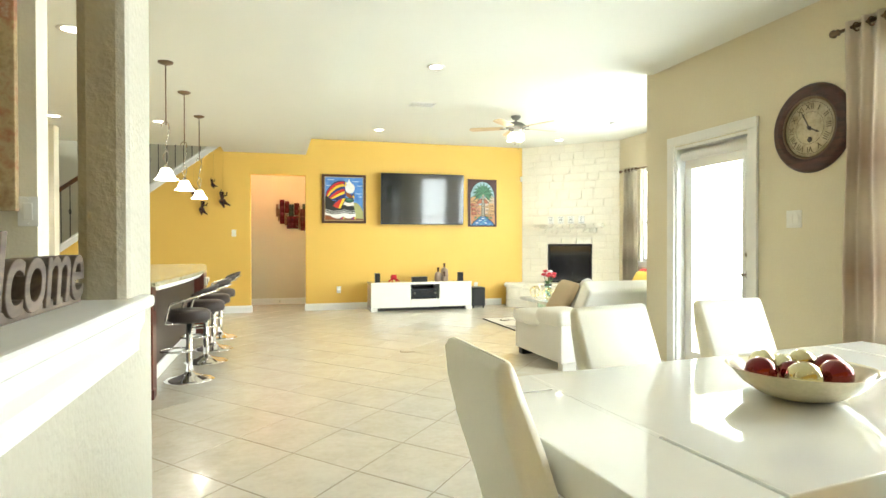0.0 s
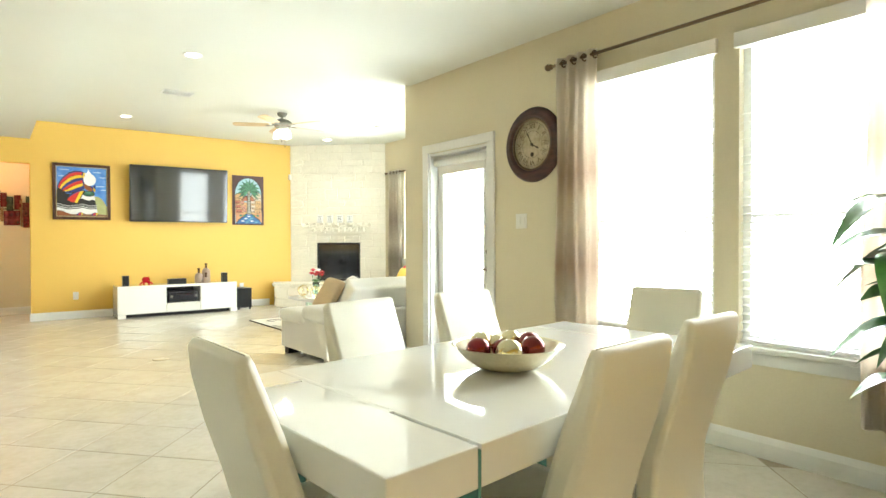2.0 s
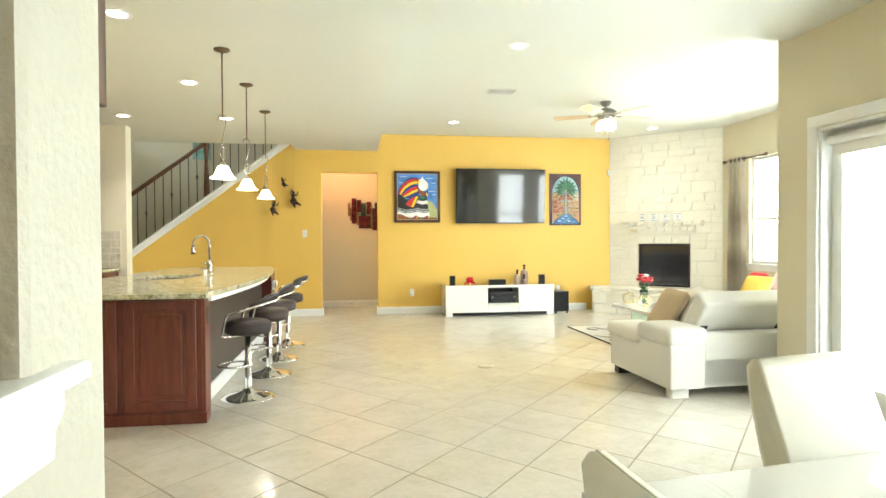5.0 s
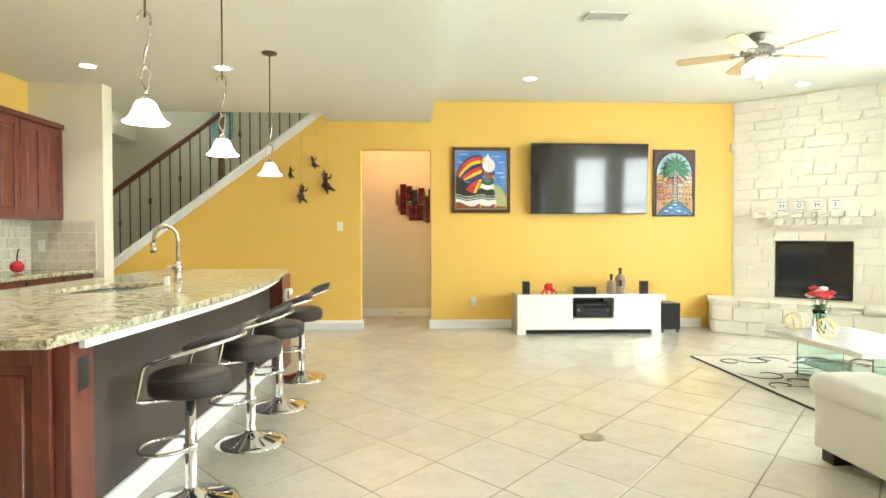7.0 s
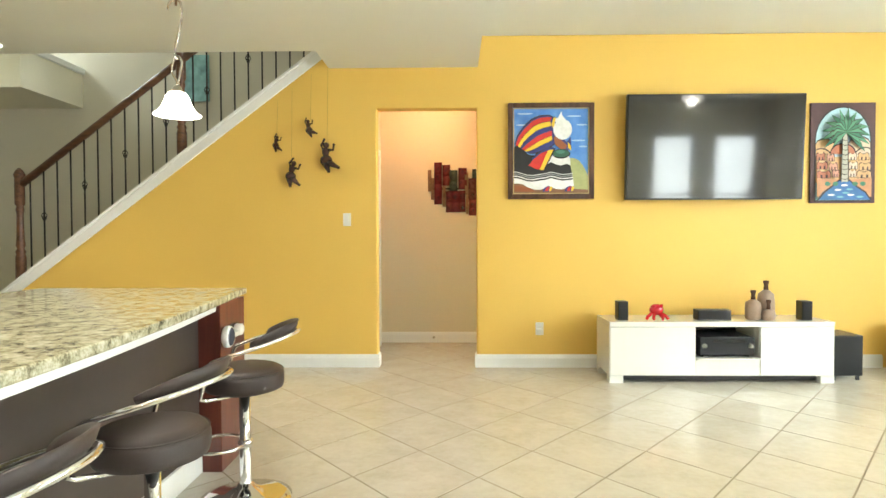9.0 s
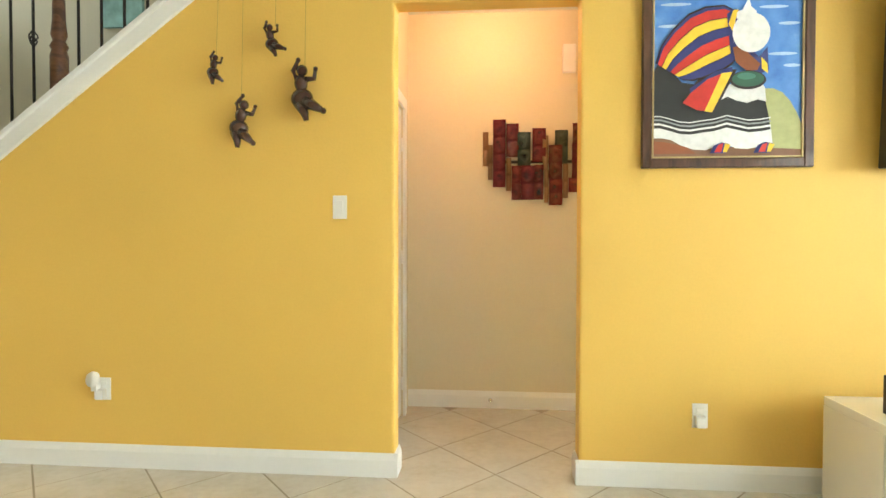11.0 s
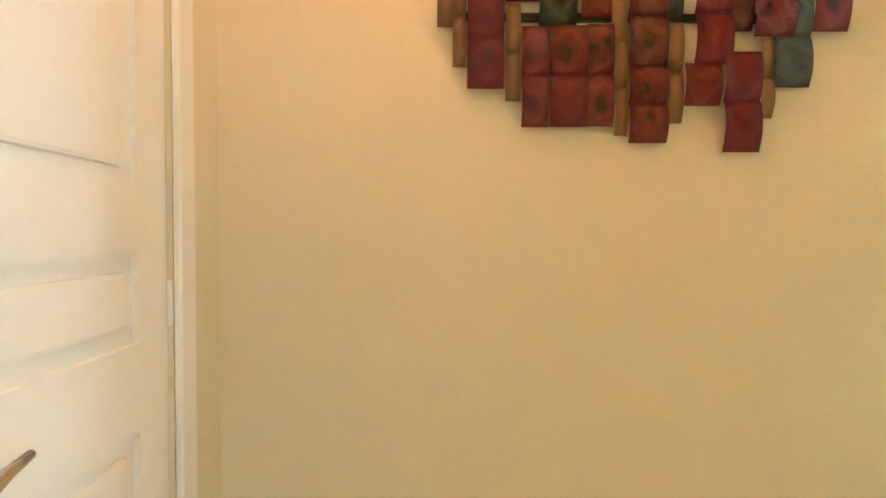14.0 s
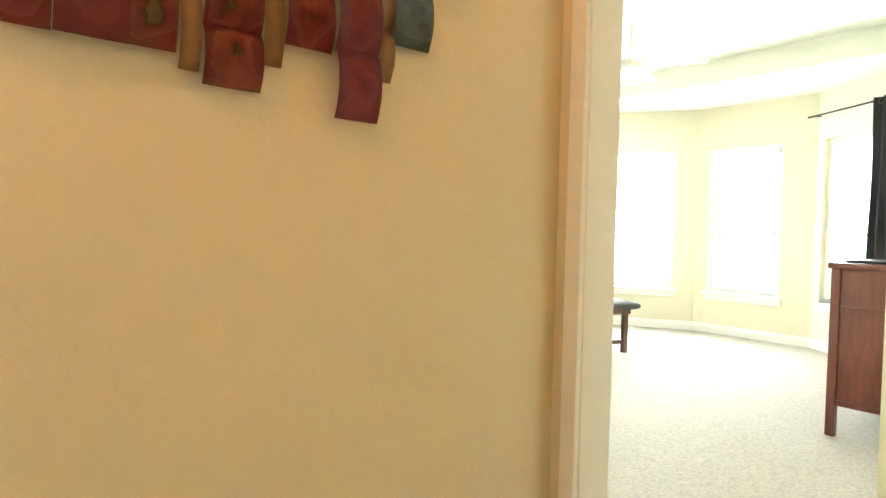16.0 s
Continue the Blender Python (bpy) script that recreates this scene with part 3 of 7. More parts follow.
def window(name, m, w, h, label, blind=0, lift=0.0, sill=True):
    """A sash window in an opening w by h; local x along the wall, y out of the room, z up from the sill."""
    win = thing(name, label, "window", "", "structure")
    f = 0.045
    bm = bmesh.new()
    box(0, f, 0.05, 0.12, 0, h, bm=bm)
    box(w - f, w, 0.05, 0.12, 0, h, bm=bm)
    box(f, w - f, 0.05, 0.12, 0, f, bm=bm)
    box(f, w - f, 0.05, 0.12, h - f, h, bm=bm)
    part("window_frame", bm, TRIM, win)
    part("meeting_rail", box(f, w - f, 0.06, 0.11, h * 0.42 - 0.02, h * 0.42 + 0.02, 0.004), TRIM, win)
    for z0, z1 in ((f, h * 0.42 - 0.02), (h * 0.42 + 0.02, h - f)):
        pane = part("pane", box(f, w - f, 0.082, 0.086, z0, z1), PANE, win)
        pane.visible_shadow = False
    if sill:
        part("window_sill", box(-0.05, w + 0.05, -0.045, 0.06, -0.03, 0.0, 0.006), TRIM, win)
        part("sill_apron", box(-0.03, w + 0.03, -0.018, -0.002, -0.10, -0.03, 0.004), TRIM, win)
    if blind:
        part("blind_headrail", box(-0.02, w + 0.02, -0.03, 0.04, h - 0.075, h + 0.01, 0.006), WHITE_PLASTIC, win, "white blind valance")
        first = part("blind_slat", box(0.012, w - 0.012, -0.022, 0.022, -0.0015, 0.0015), WHITE_PLASTIC, win, "", pose(0, 0.022, 0.03, 14))
        n = int((h - 0.12 - lift) / blind)
        for i in range(1, n):
            shared("blind_slat", first.data, win, pose(0, 0.022, 0.03 + lift + i * blind, 14 if i % 9 else 17))
        for x in (w * 0.18, w * 0.82):
            part("blind_cord", tube([(x, 0.02, 0.02), (x, 0.02, h - 0.08)], 0.0012, 4), WHITE_PLASTIC, win)
        part("bottom_rail", box(0.01, w - 0.01, -0.003, 0.047, 0.004, 0.02, 0.003), WHITE_PLASTIC, win)
        part("tilt_wand", tube([(w - 0.05, -0.035, h - 0.08), (w - 0.052, -0.038, h * 0.62)], 0.004, 6), WHITE_PLASTIC, win)
        part("pull_tassel", lathe([(0.002, 0.05), (0.006, 0.04), (0.008, 0.01), (0.004, 0)], 8, (w * 0.82, -0.033, h * 0.36)), WHITE_PLASTIC, win)
    win.matrix_basis = m
    return win


EAST = Matrix(((0, 1, 0, 0), (-1, 0, 0, 0), (0, 0, 1, 0), (0, 0, 0, 1)))  # local x to -y, local y to +x


def at_east(x, y_hi, z):
    return Matrix.Translation((x, y_hi, z)) @ EAST


window("window_1", at_east(3.712, 2.02, 0.60), 0.89, 1.71, "white sash window with closed white slatted blinds", 0.046)
window("window_2", at_east(3.712, 0.99, 0.60), 0.84, 1.71, "white sash window with half-open slatted blinds", 0.046)
window("window_3", at_east(6.25, 8.12, 0.86), 1.27, 1.54, "bright white living room window")
window("window_4", at_east(6.25, 6.65, 0.86), 1.30, 1.54, "bright white living room window")
window("window_5", bay_south @ Matrix.Translation((0, -0.10, 0.52)) @ EAST, 0.88, 1.72, "bright bedroom sash window")
window("window_6", at_east(7.65, 13.84, 0.52), 0.82, 1.72, "bright bedroom sash window with a raised blind")
for a, w in ((0.25, 0.9), (1.45, 0.85)):
    window("window_7" if a < 1 else "window_8", bay @ Matrix.Translation((0, a + w, 0.52)) @ EAST, w, 1.72, "bright bedroom bay window")
SOUTH = Matrix(((-1, 0, 0, 0), (0, -1, 0, 0), (0, 0, 1, 0), (0, 0, 0, 1)))
for i, x in enumerate((5.0, 6.1)):
    window("window_%d" % (9 + i), Matrix.Translation((x, 4.293, 0.55)) @ SOUTH, 0.75, 1.85, "tall white sash window behind the sofa")
shade = tagged(part("raised_blind", box(7.60, 7.66, 13.04, 13.82, 2.14, 2.23, 0.01), WHITE_PLASTIC), "white blind drawn up under the window head", "blind")
shade["kind"] = "structure"

# bright outdoors beyond the panes
for n, (m, w, h) in enumerate(((at_east(5.0, 2.85, -0.1), 6.85, 4.5), (at_east(7.5, 9.6, -0.1), 6.0, 4.5), (at_east(9.4, 17.5, -0.1), 8.0, 4.5), (Matrix.Translation((6.9, 2.95, -0.1)) @ SOUTH, 2.7, 4.5))):
    bd = part("backdrop", box(0, w, 0, 0.02, 0, h), BACKDROP)
    bd.matrix_basis = m
    tagged(bd, "bright overexposed daylight outside the window", "backdrop", "", "structure")

# glass patio door
door = thing("door_1", "white full-glass patio door with a rolled shade", "door", "", "structure")
Y0, Y1, ZT = 3.06, 3.89, 1.99
for nm, b in (("casing", (3.690, 3.7118, Y0 - 0.085, Y0 + 0.004, 0, ZT + 0.005)), ("casing", (3.690, 3.7118, Y1 - 0.004, Y1 + 0.085, 0, ZT + 0.005)), ("head_casing", (3.688, 3.7118, Y0 - 0.085, Y1 + 0.085, ZT + 0.005, ZT + 0.085))):
    part(nm, box(*b, 0.006), TRIM, door)
for nm, b in (("jamb", (3.712, 3.86, Y0, Y0 + 0.022, 0, ZT)), ("jamb", (3.712, 3.86, Y1 - 0.022, Y1, 0, ZT)), ("head_jamb", (3.712, 3.86, Y0 + 0.022, Y1 - 0.022, ZT - 0.022, ZT))):
    part(nm, box(*b), TRIM, door)
a, b = Y0 + 0.024, Y1 - 0.024
leaf = bmesh.new()
for r in ((a, a + 0.11, 0.02, ZT - 0.025), (b - 0.075, b, 0.02, ZT - 0.025), (a + 0.11, b - 0.075, 0.02, 0.24), (a + 0.11, b - 0.075, ZT - 0.10, ZT - 0.025)):
    box(3.795, 3.84, *r, bm=leaf)
leaf = part("door_leaf", leaf, TRIM, door)
bm = bmesh.new()
for r in ((a + 0.10, a + 0.13, 0.22, ZT - 0.09), (b - 0.095, b - 0.065, 0.22, ZT - 0.09), (a + 0.13, b - 0.095, 0.22, 0.25), (a + 0.13, b - 0.095, ZT - 0.12, ZT - 0.09)):
    box(3.785, 3.796, *r, 0.004, bm=bm)
part("glazing_bead", bm, TRIM, leaf)
pane = part("door_glass", box(3.816, 3.820, a + 0.11, b - 0.075, 0.24, ZT - 0.10), PANE, leaf)
pane.visible_shadow = False
part("shade_roll", tube([(3.755, a + 0.03, ZT - 0.09), (3.755, b - 0.03, ZT - 0.09)], 0.035, 12), WHITE_PLASTIC, door, "rolled white shade")
part("shade_hem", box(3.752, 3.758, a + 0.06, b - 0.06, ZT - 0.20, ZT - 0.085), WHITE_PLASTIC, door, "white shade fabric")
part("threshold", box(3.70, 3.88, Y0 + 0.02, Y1 - 0.02, 0.0, 0.018, 0.005), NICKEL, door, "metal threshold")
part("deadbolt", move(lathe([(0.026, 0), (0.026, 0.012), (0.02, 0.02)], 16), Matrix.Translation((3.785, a + 0.055, 1.08)) @ Matrix.Rotation(radians(-90), 4, "Y")), NICKEL, leaf, "nickel deadbolt")
part("door_rose", move(lathe([(0.032, 0), (0.032, 0.008), (0.014, 0.014), (0.012, 0.05)], 16), Matrix.Translation((3.785, a + 0.055, 0.93)) @ Matrix.Rotation(radians(-90), 4, "Y")), NICKEL, leaf)
part("door_handle", tube([(3.738, a + 0.055, 0.93), (3.736, a + 0.10, 0.932), (3.74, a + 0.165, 0.925)], [0.010, 0.009, 0.007], 8), NICKEL, leaf, "nickel lever handle")


def panel_door(name, m, w, h, label):
    """A white moulded four-panel door in its casing; local x along the wall, -y towards the viewer."""
    d = thing(name, label, "door", "", "structure")
    for nm, b in (("casing", (-0.07, 0.0, -0.018, -0.001, 0, h + 0.005)), ("casing", (w, w + 0.07, -0.018, -0.001, 0, h + 0.005)), ("head_casing", (-0.07, w + 0.07, -0.019, -0.001, h + 0.005, h + 0.075))):
        part(nm, box(*b, 0.005), TRIM, d)
    leaf = bmesh.new()
    s, t = 0.115, 0.035
    zs = [(0.02, 0.24), (0.84, 1.00), (1.16, 1.28), (h - 0.13, h - 0.004)]
    for z0, z1 in zs:
        box(s, w - s, 0.010, 0.010 + t, z0, z1, bm=leaf)
    for x0, x1 in ((0.004, s), (w - s, w - 0.004)):
        box(x0, x1, 0.010, 0.010 + t, 0.02, h - 0.004, bm=leaf)
    leaf = part("door_leaf", leaf, TRIM, d)
    for z0, z1 in ((0.24, 0.84), (1.00, 1.16), (1.28, h - 0.13)):
        bm = box(s, w - s, 0.022, 0.04, z0, z1)
        box(s + 0.03, w - s - 0.03, 0.013, 0.03, z0 + 0.03, z1 - 0.03, 0.009, bm=bm)
        part("panel", bm, TRIM, leaf)
    for z in (0.22, 1.06, 1.80):
        part("hinge", tube([(w - 0.004, 0.004, z - 0.045), (w - 0.004, 0.004, z + 0.045)], 0.006, 8), WHITE_PLASTIC, d)
    part("door_rose", move(lathe([(0.033, 0), (0.033, 0.006), (0.014, 0.014), (0.011, 0.05)], 18), Matrix.Translation((0.09, 0.010, 0.925)) @ Matrix.Rotation(radians(90), 4, "X")), NICKEL, leaf, "brushed nickel rose")
    part("door_handle", tube([(0.09, -0.042, 0.925), (0.125, -0.045, 0.922), (0.16, -0.044, 0.931), (0.20, -0.043, 0.938)], [0.011, 0.011, 0.008, 0.006], 8), NICKEL, leaf, "brushed nickel wave lever")
    d.matrix_basis = m
    return d


# local x runs along +y on the hall's west wall, which is seen from +x
panel_door("door_2", Matrix(((0, -1, 0, -0.13), (1, 0, 0, 10.31), (0, 0, 1, 0), (0, 0, 0, 1))), 0.675, 2.03, "closed white moulded panel door with a lever handle")
d3 = thing("door_frame", "cream painted bedroom door frame", "door frame", "", "structure")
for nm, b in (("casing", (1.683, 1.6998, 11.150, 11.195, 0, 2.035)), ("casing", (1.683, 1.6998, 10.29, 10.352, 0, 2.035)), ("head_casing", (1.682, 1.6998, 10.29, 11.195, 2.035, 2.10)),
              ("jamb", (1.70, 1.82, 11.147, 11.165, 0, 2.03)), ("jamb", (1.70, 1.82, 10.35, 10.37, 0, 2.03)), ("head_jamb", (1.70, 1.82, 10.37, 11.147, 2.01, 2.03))):
    part(nm, box(*b, 0.004), TRIM, d3)

# stairs
steps = thing("staircase", "staircase with a white skirt and iron balusters", "stairs", "", "structure")
SLOPE, S0 = 0.748, -2.639


def skirt_z(x):
    return 1.165 + SLOPE * (x - S0)


part("skirt_board", prism([(-3.5, skirt_z(-3.5) + 0.02), (-0.25, skirt_z(-0.25) + 0.02), (-0.25, skirt_z(-0.25) + 0.115), (-3.5, skirt_z(-3.5) + 0.115)], 9.982, 10.148, "y", 0.004), TRIM, steps, "white skirt board")
part("skirt_cap", prism([(-3.5, skirt_z(-3.5) + 0.115), (-0.25, skirt_z(-0.25) + 0.115), (-0.25, skirt_z(-0.25) + 0.15), (-3.5, skirt_z(-3.5) + 0.15)], 9.968, 10.162, "y", 0.006), TRIM, steps, "white moulded cap")
for i in range(13):
    x = -3.42 + 0.25 * i
    part("tread", box(x, x + 0.28, 10.15, 11.09, 0.187 * i + 0.155, 0.187 * (i + 1), 0.008), CARPET, steps, "carpeted tread")


def top(x):
    return skirt_z(x) + 0.15


part("handrail", tube([(-3.36, 10.065, top(-3.36) + 0.87), (-0.6, 10.065, top(-0.6) + 0.87)], 0.034, 10), RAIL_WOOD, steps, "dark stained handrail")
NEWEL = [(0.045, 0), (0.045, 0.22), (0.036, 0.25), (0.045, 0.27), (0.030, 0.30), (0.040, 0.33), (0.033, 0.40), (0.028, 0.62), (0.036, 0.66), (0.028, 0.69), (0.042, 0.71), (0.042, 0.96), (0.05, 0.98), (0.032, 1.02), (0.01, 1.045)]
for x, dz in ((-3.335, 0.0), (-1.815, 0.0)):
    part("newel_post", lathe(NEWEL, 14, (x, 10.065, top(x) - 0.01)), RAIL_WOOD, steps, "turned dark newel post")
basket = []
for k in range(4):
    basket.append([(0.022 * math.sin(math.pi * j / 6) * math.cos(k * math.pi / 2 + j * 0.6), 0.022 * math.sin(math.pi * j / 6) * math.sin(k * math.pi / 2 + j * 0.6), -0.045 + 0.015 * j) for j in range(7)])
n = 0
x = -3.235
while x < -0.62:
    if abs(x + 1.815) > 0.05:
        bm = tube([(x, 10.065, top(x) - 0.01), (x, 10.065, top(x) + 0.86)], 0.0075, 6)
        if n % 3 == 1:
            zc = top(x) + 0.42
            for path in basket:
                tube([(x + p[0], 10.065 + p[1], zc + p[2]) for p in path], 0.004, 5, bm=bm)
        part("baluster", bm, IRON, steps)
    n += 1
    x += 0.1275
tagged(part("stairwell_picture", box(-2.28, -1.98, 11.072, 11.098, 2.66, 3.16, 0.004), matte("teal_canvas", (0.24, 0.44, 0.44), 0.7, 0, 12, 0.5, 0.2, 0.002, 5)), "teal abstract canvas on the stairwell wall", "picture")

# ---- lamps on the ceilings ----


def downlight(x, y, z, watts):
    d = thing("recessed_light", "lit round recessed ceiling light with a white ring", "light", "recessed ceiling lights")
    part("trim_ring", lathe([(0.062, -0.004), (0.088, -0.008), (0.092, -0.002), (0.092, 0.0)], 24), WHITE_PLASTIC, d)
    part("lens", lathe([(0.0005, -0.006), (0.062, -0.005), (0.062, -0.001)], 24), CAN_GLOW, d, "glowing lens")
    d.matrix_basis = pose(x, y, z)
    lamp("downlight", "SPOT", look((x, y, z - 0.02), (x, y + 0.001, 0)), watts, WARM, 0.06, spot=100)


for x, y in ((-1.0, 4.31), (-1.0, 5.98), (-2.16, 7.60), (-1.01, 7.62), (-2.92, 9.25)):
    downlight(x, y, LOW, 52)
# two unseen downlights, added behind the viewpoint to warm the chair backs
for x in (0.95, 2.55):
    downlight(x, -1.05, LOW, 50)
for x, y in ((1.985, 5.40), (1.98, 8.90), (5.2, 9.0), (5.2, 5.5)):
    downlight(x, y, HIGH, 24)


hall_lamp = thing("hall_ceiling_lamp", "small warm flush ceiling lamp in the hall", "light")
part("base", lathe([(0.06, 0), (0.06, -0.02), (0.05, -0.028)], 20), NICKEL, hall_lamp)
part("shade", lathe([(0.05, -0.028), (0.055, -0.05), (0.03, -0.075), (0.002, -0.08)], 20), glow("warm_hall_shade", (1.0, 0.62, 0.28), 10.0), hall_lamp, "glowing amber glass")
hall_lamp.matrix_basis = pose(0.42, 10.64, 2.74)
lamp("hall_light", "POINT", pose(0.42, 10.64, 2.60), 12.5, (1.0, 0.52, 0.28), 0.06)

vent = thing("ceiling_vent", "white slatted air vent in the raised ceiling", "vent")
bm = bmesh.new()
for r in ((-0.17, 0.17, -0.10, -0.085), (-0.17, 0.17, 0.085, 0.10), (-0.17, -0.155, -0.085, 0.085), (0.155, 0.17, -0.085, 0.085)):
    box(*r, -0.012, 0, bm=bm)
part("frame", bm, WHITE_PLASTIC, vent)
slat = part("slat", box(-0.155, 0.155, -0.008, 0.008, -0.010, -0.008), WHITE_PLASTIC, vent, "", pose(0, -0.07, 0, 25))
for i in range(1, 8):
    shared("slat", slat.data, vent, pose(0, -0.07 + 0.02 * i, 0, 25))
vent.matrix_basis = pose(2.235, 7.02, HIGH)
det = tagged(part("smoke_detector", lathe([(0.002, -0.03), (0.05, -0.03), (0.062, -0.022), (0.065, 0)], 20, (5.3, 7.4, HIGH)), WHITE_PLASTIC), "round white smoke detector on the ceiling", "detector")
vent2 = tagged(part("floor_outlet", lathe([(0.075, 0.0), (0.075, 0.003), (0.05, 0.004), (0.001, 0.004)], 20, (1.753, 5.77, 0)), matte("worn_brass_cover", (0.36, 0.31, 0.22), 0.45, 0.4)), "round metal outlet cover set in the tile floor", "outlet")

fan = thing("ceiling_fan", "ceiling fan with pale blades and four lit glass shades", "ceiling fan")
part("canopy", lathe([(0.07, 0), (0.068, -0.02), (0.045, -0.05), (0.016, -0.058)], 24), PEWTER, fan)
part("downrod", tube([(0, 0, -0.05), (0, 0, -0.09)], 0.014, 10), PEWTER, fan)
part("motor", lathe([(0.018, -0.075), (0.05, -0.085), (0.10, -0.105), (0.138, -0.135), (0.146, -0.155), (0.138, -0.168), (0.10, -0.178), (0.085, -0.20), (0.075, -0.225), (0.045, -0.235)], 32), PEWTER, fan, "pewter motor housing")
for k in range(16):
    a = 2 * math.pi * k / 16
    part("motor_rib", box(-0.005, 0.005, 0.088, 0.104, -0.20, -0.176, 0.001, 1), BRONZE, fan, "", pose(0, 0, 0, 0, 0, math.degrees(a)))
for k in range(5):
    a = 8 + 72 * k
    m = pose(0, 0, -0.175, 0, 0, a)
    iron = prism([(0.07, -0.012), (0.15, -0.014), (0.20, -0.035), (0.225, -0.03), (0.225, 0.03), (0.20, 0.035), (0.15, 0.014), (0.07, 0.012)], -0.005, 0.0, "z")
    part("blade_iron", iron, PEWTER, fan, "", m)
    part("blade", prism([(0.18, -0.055), (0.40, -0.064), (0.62, -0.066), (0.655, -0.05), (0.675, 0.0), (0.655, 0.05), (0.62, 0.066), (0.40, 0.064), (0.18, 0.055)], 0.0, 0.007, "z", 0.002), LIGHT_WOOD, fan, "pale maple blade", m @ pose(0, 0, 0.002, 10))
for k in range(4):
    a = radians(35 + 90 * k)
    c, s = math.cos(a), math.sin(a)
    arm = part("lamp_arm", tube([(0.03 * c, 0.03 * s, -0.225), (0.08 * c, 0.08 * s, -0.232), (0.105 * c, 0.105 * s, -0.255)], 0.008, 8), PEWTER, fan)
    part("shade", lathe([(0.02, 0), (0.034, -0.015), (0.046, -0.045), (0.062, -0.072), (0.068, -0.078)], 20), FAN_GLOW, arm, "lit frosted glass shade", pose(0.108 * c, 0.108 * s, -0.252) @ Matrix.Rotation(radians(28), 4, Vector((-s, c, 0))))
for dx, ln in ((0.03, 0.24), (-0.02, 0.17)):
    part("pull_chain", tube([(dx, -0.02, -0.225), (dx, -0.02, -0.225 - ln)], 0.0015, 5), PEWTER, fan)
    part("chain_knob", ball((dx, -0.02, -0.232 - ln), 0.008, 8, 6), BRONZE, fan)
fan.matrix_basis = pose(3.70, 7.38, HIGH)
lamp("fan_light", "POINT", pose(3.70, 7.38, HIGH - 0.37), 6, WARM, 0.03)

pendant = thing("pendant_lamp", "bronze pendant lamp with a lit white glass bell shade", "pendant lamp", "pendant lamps over the island")
part("canopy", lathe([(0.062, 0), (0.06, -0.012), (0.03, -0.024), (0.008, -0.03)], 20), BRONZE, pendant)
part("rod", tube([(0, 0, -0.02), (0, 0, -0.53)], 0.0055, 8), BRONZE, pendant)
hook = [(-0.036, 0, -0.545), (-0.032, 0, -0.525), (-0.018, 0, -0.506), (0.002, 0, -0.500), (0.018, 0.002, -0.515), (0.023, 0.004, -0.55), (0.018, 0.004, -0.60), (0.008, 0, -0.65), (-0.004, -0.004, -0.70), (-0.008, 0, -0.735), (0.004, 0.004, -0.755)]
part("hook", tube(hook, [0.0035] + [0.0055] * 9 + [0.004], 8), NICKEL, pendant, "bent nickel hook")
for s in (-1, 1):
    part("scroll", tube([(s * 0.024 * math.sin(math.pi * j / 9) * (1.0 - 0.05 * j) + 0.004 * math.sin(j), s * 0.010 * math.cos(math.pi * j / 9), -0.735 - 0.0145 * j) for j in range(10)], 0.0048, 7), NICKEL, pendant, "twisted metal scroll")
socket = part("socket", lathe([(0.006, -0.862), (0.015, -0.868), (0.022, -0.885), (0.025, -0.897)], 16), NICKEL, pendant)
part("shade", lathe([(0.024, -0.893), (0.036, -0.897), (0.046, -0.912), (0.054, -0.935), (0.066, -0.960), (0.082, -0.980), (0.096, -0.988), (0.094, -0.992), (0.079, -0.984), (0.062, -0.962), (0.050, -0.935)], 32), FROST, socket, "glowing frosted glass bell")
pendant.matrix_basis = pose(-0.49, 4.96, LOW)
for y in (5.99, 7.17):
    copy_thing(pendant, pose(-0.49, y, LOW))
for y in (4.96, 5.99, 7.17):
    lamp("pendant_light", "POINT", pose(-0.49, y, LOW - 1.02), 6, WARM, 0.05)

# ---- kitchen ----


def raised_panel(x0, x1, z0, z1, y, rail=0.06):
    """A framed door front in the plane y, facing -y: frame and raised field in one mesh."""
    bm = bmesh.new()
    for r in ((x0, x0 + rail, z0, z1), (x1 - rail, x1, z0, z1), (x0 + rail, x1 - rail, z0, z0 + rail), (x0 + rail, x1 - rail, z1 - rail, z1)):
        box(r[0], r[1], y - 0.02, y, r[2], r[3], 0.003, 1, bm=bm)
    box(x0 + rail, x1 - rail, y - 0.008, y, z0 + rail, z1 - rail, bm=bm)
    box(x0 + rail + 0.03, x1 - rail - 0.03, y - 0.016, y - 0.004, z0 + rail + 0.03, z1 - rail - 0.03, 0.007, 1, bm=bm)
    return bm


island = thing("kitchen_island", "cherry wood kitchen island with a brown back panel", "kitchen island")
part("body", box(-1.70, -0.62, 4.40, 7.95, 0.09, 0.64), CHERRY, island)
part("upper_body", box(-1.70, -1.56, 4.42, 7.95, 0.64, 0.86), CHERRY, island)
part("upper_body", box(-0.80, -0.62, 4.42, 7.95, 0.64, 0.86), CHERRY, island)
part("end_panel", box(-1.72, -0.515, 4.37, 4.42, 0.0, 0.86, 0.004), CHERRY, island)
for x0, x1 in ((-1.68, -1.05), (-1.0, -0.55)):
    part("raised_panel", raised_panel(x0, x1, 0.10, 0.83, 4.37), CHERRY, island)
part("corner_post", box(-0.56, -0.495, 4.375, 4.52, 0.0, 0.86, 0.004), CHERRY, island)
part("far_post", box(-0.62, -0.50, 7.62, 7.96, 0.0, 0.86, 0.004), CHERRY, island)
part("plinth", box(-1.73, -0.485, 4.355, 4.44, 0.0, 0.075, 0.006), CHERRY, island)
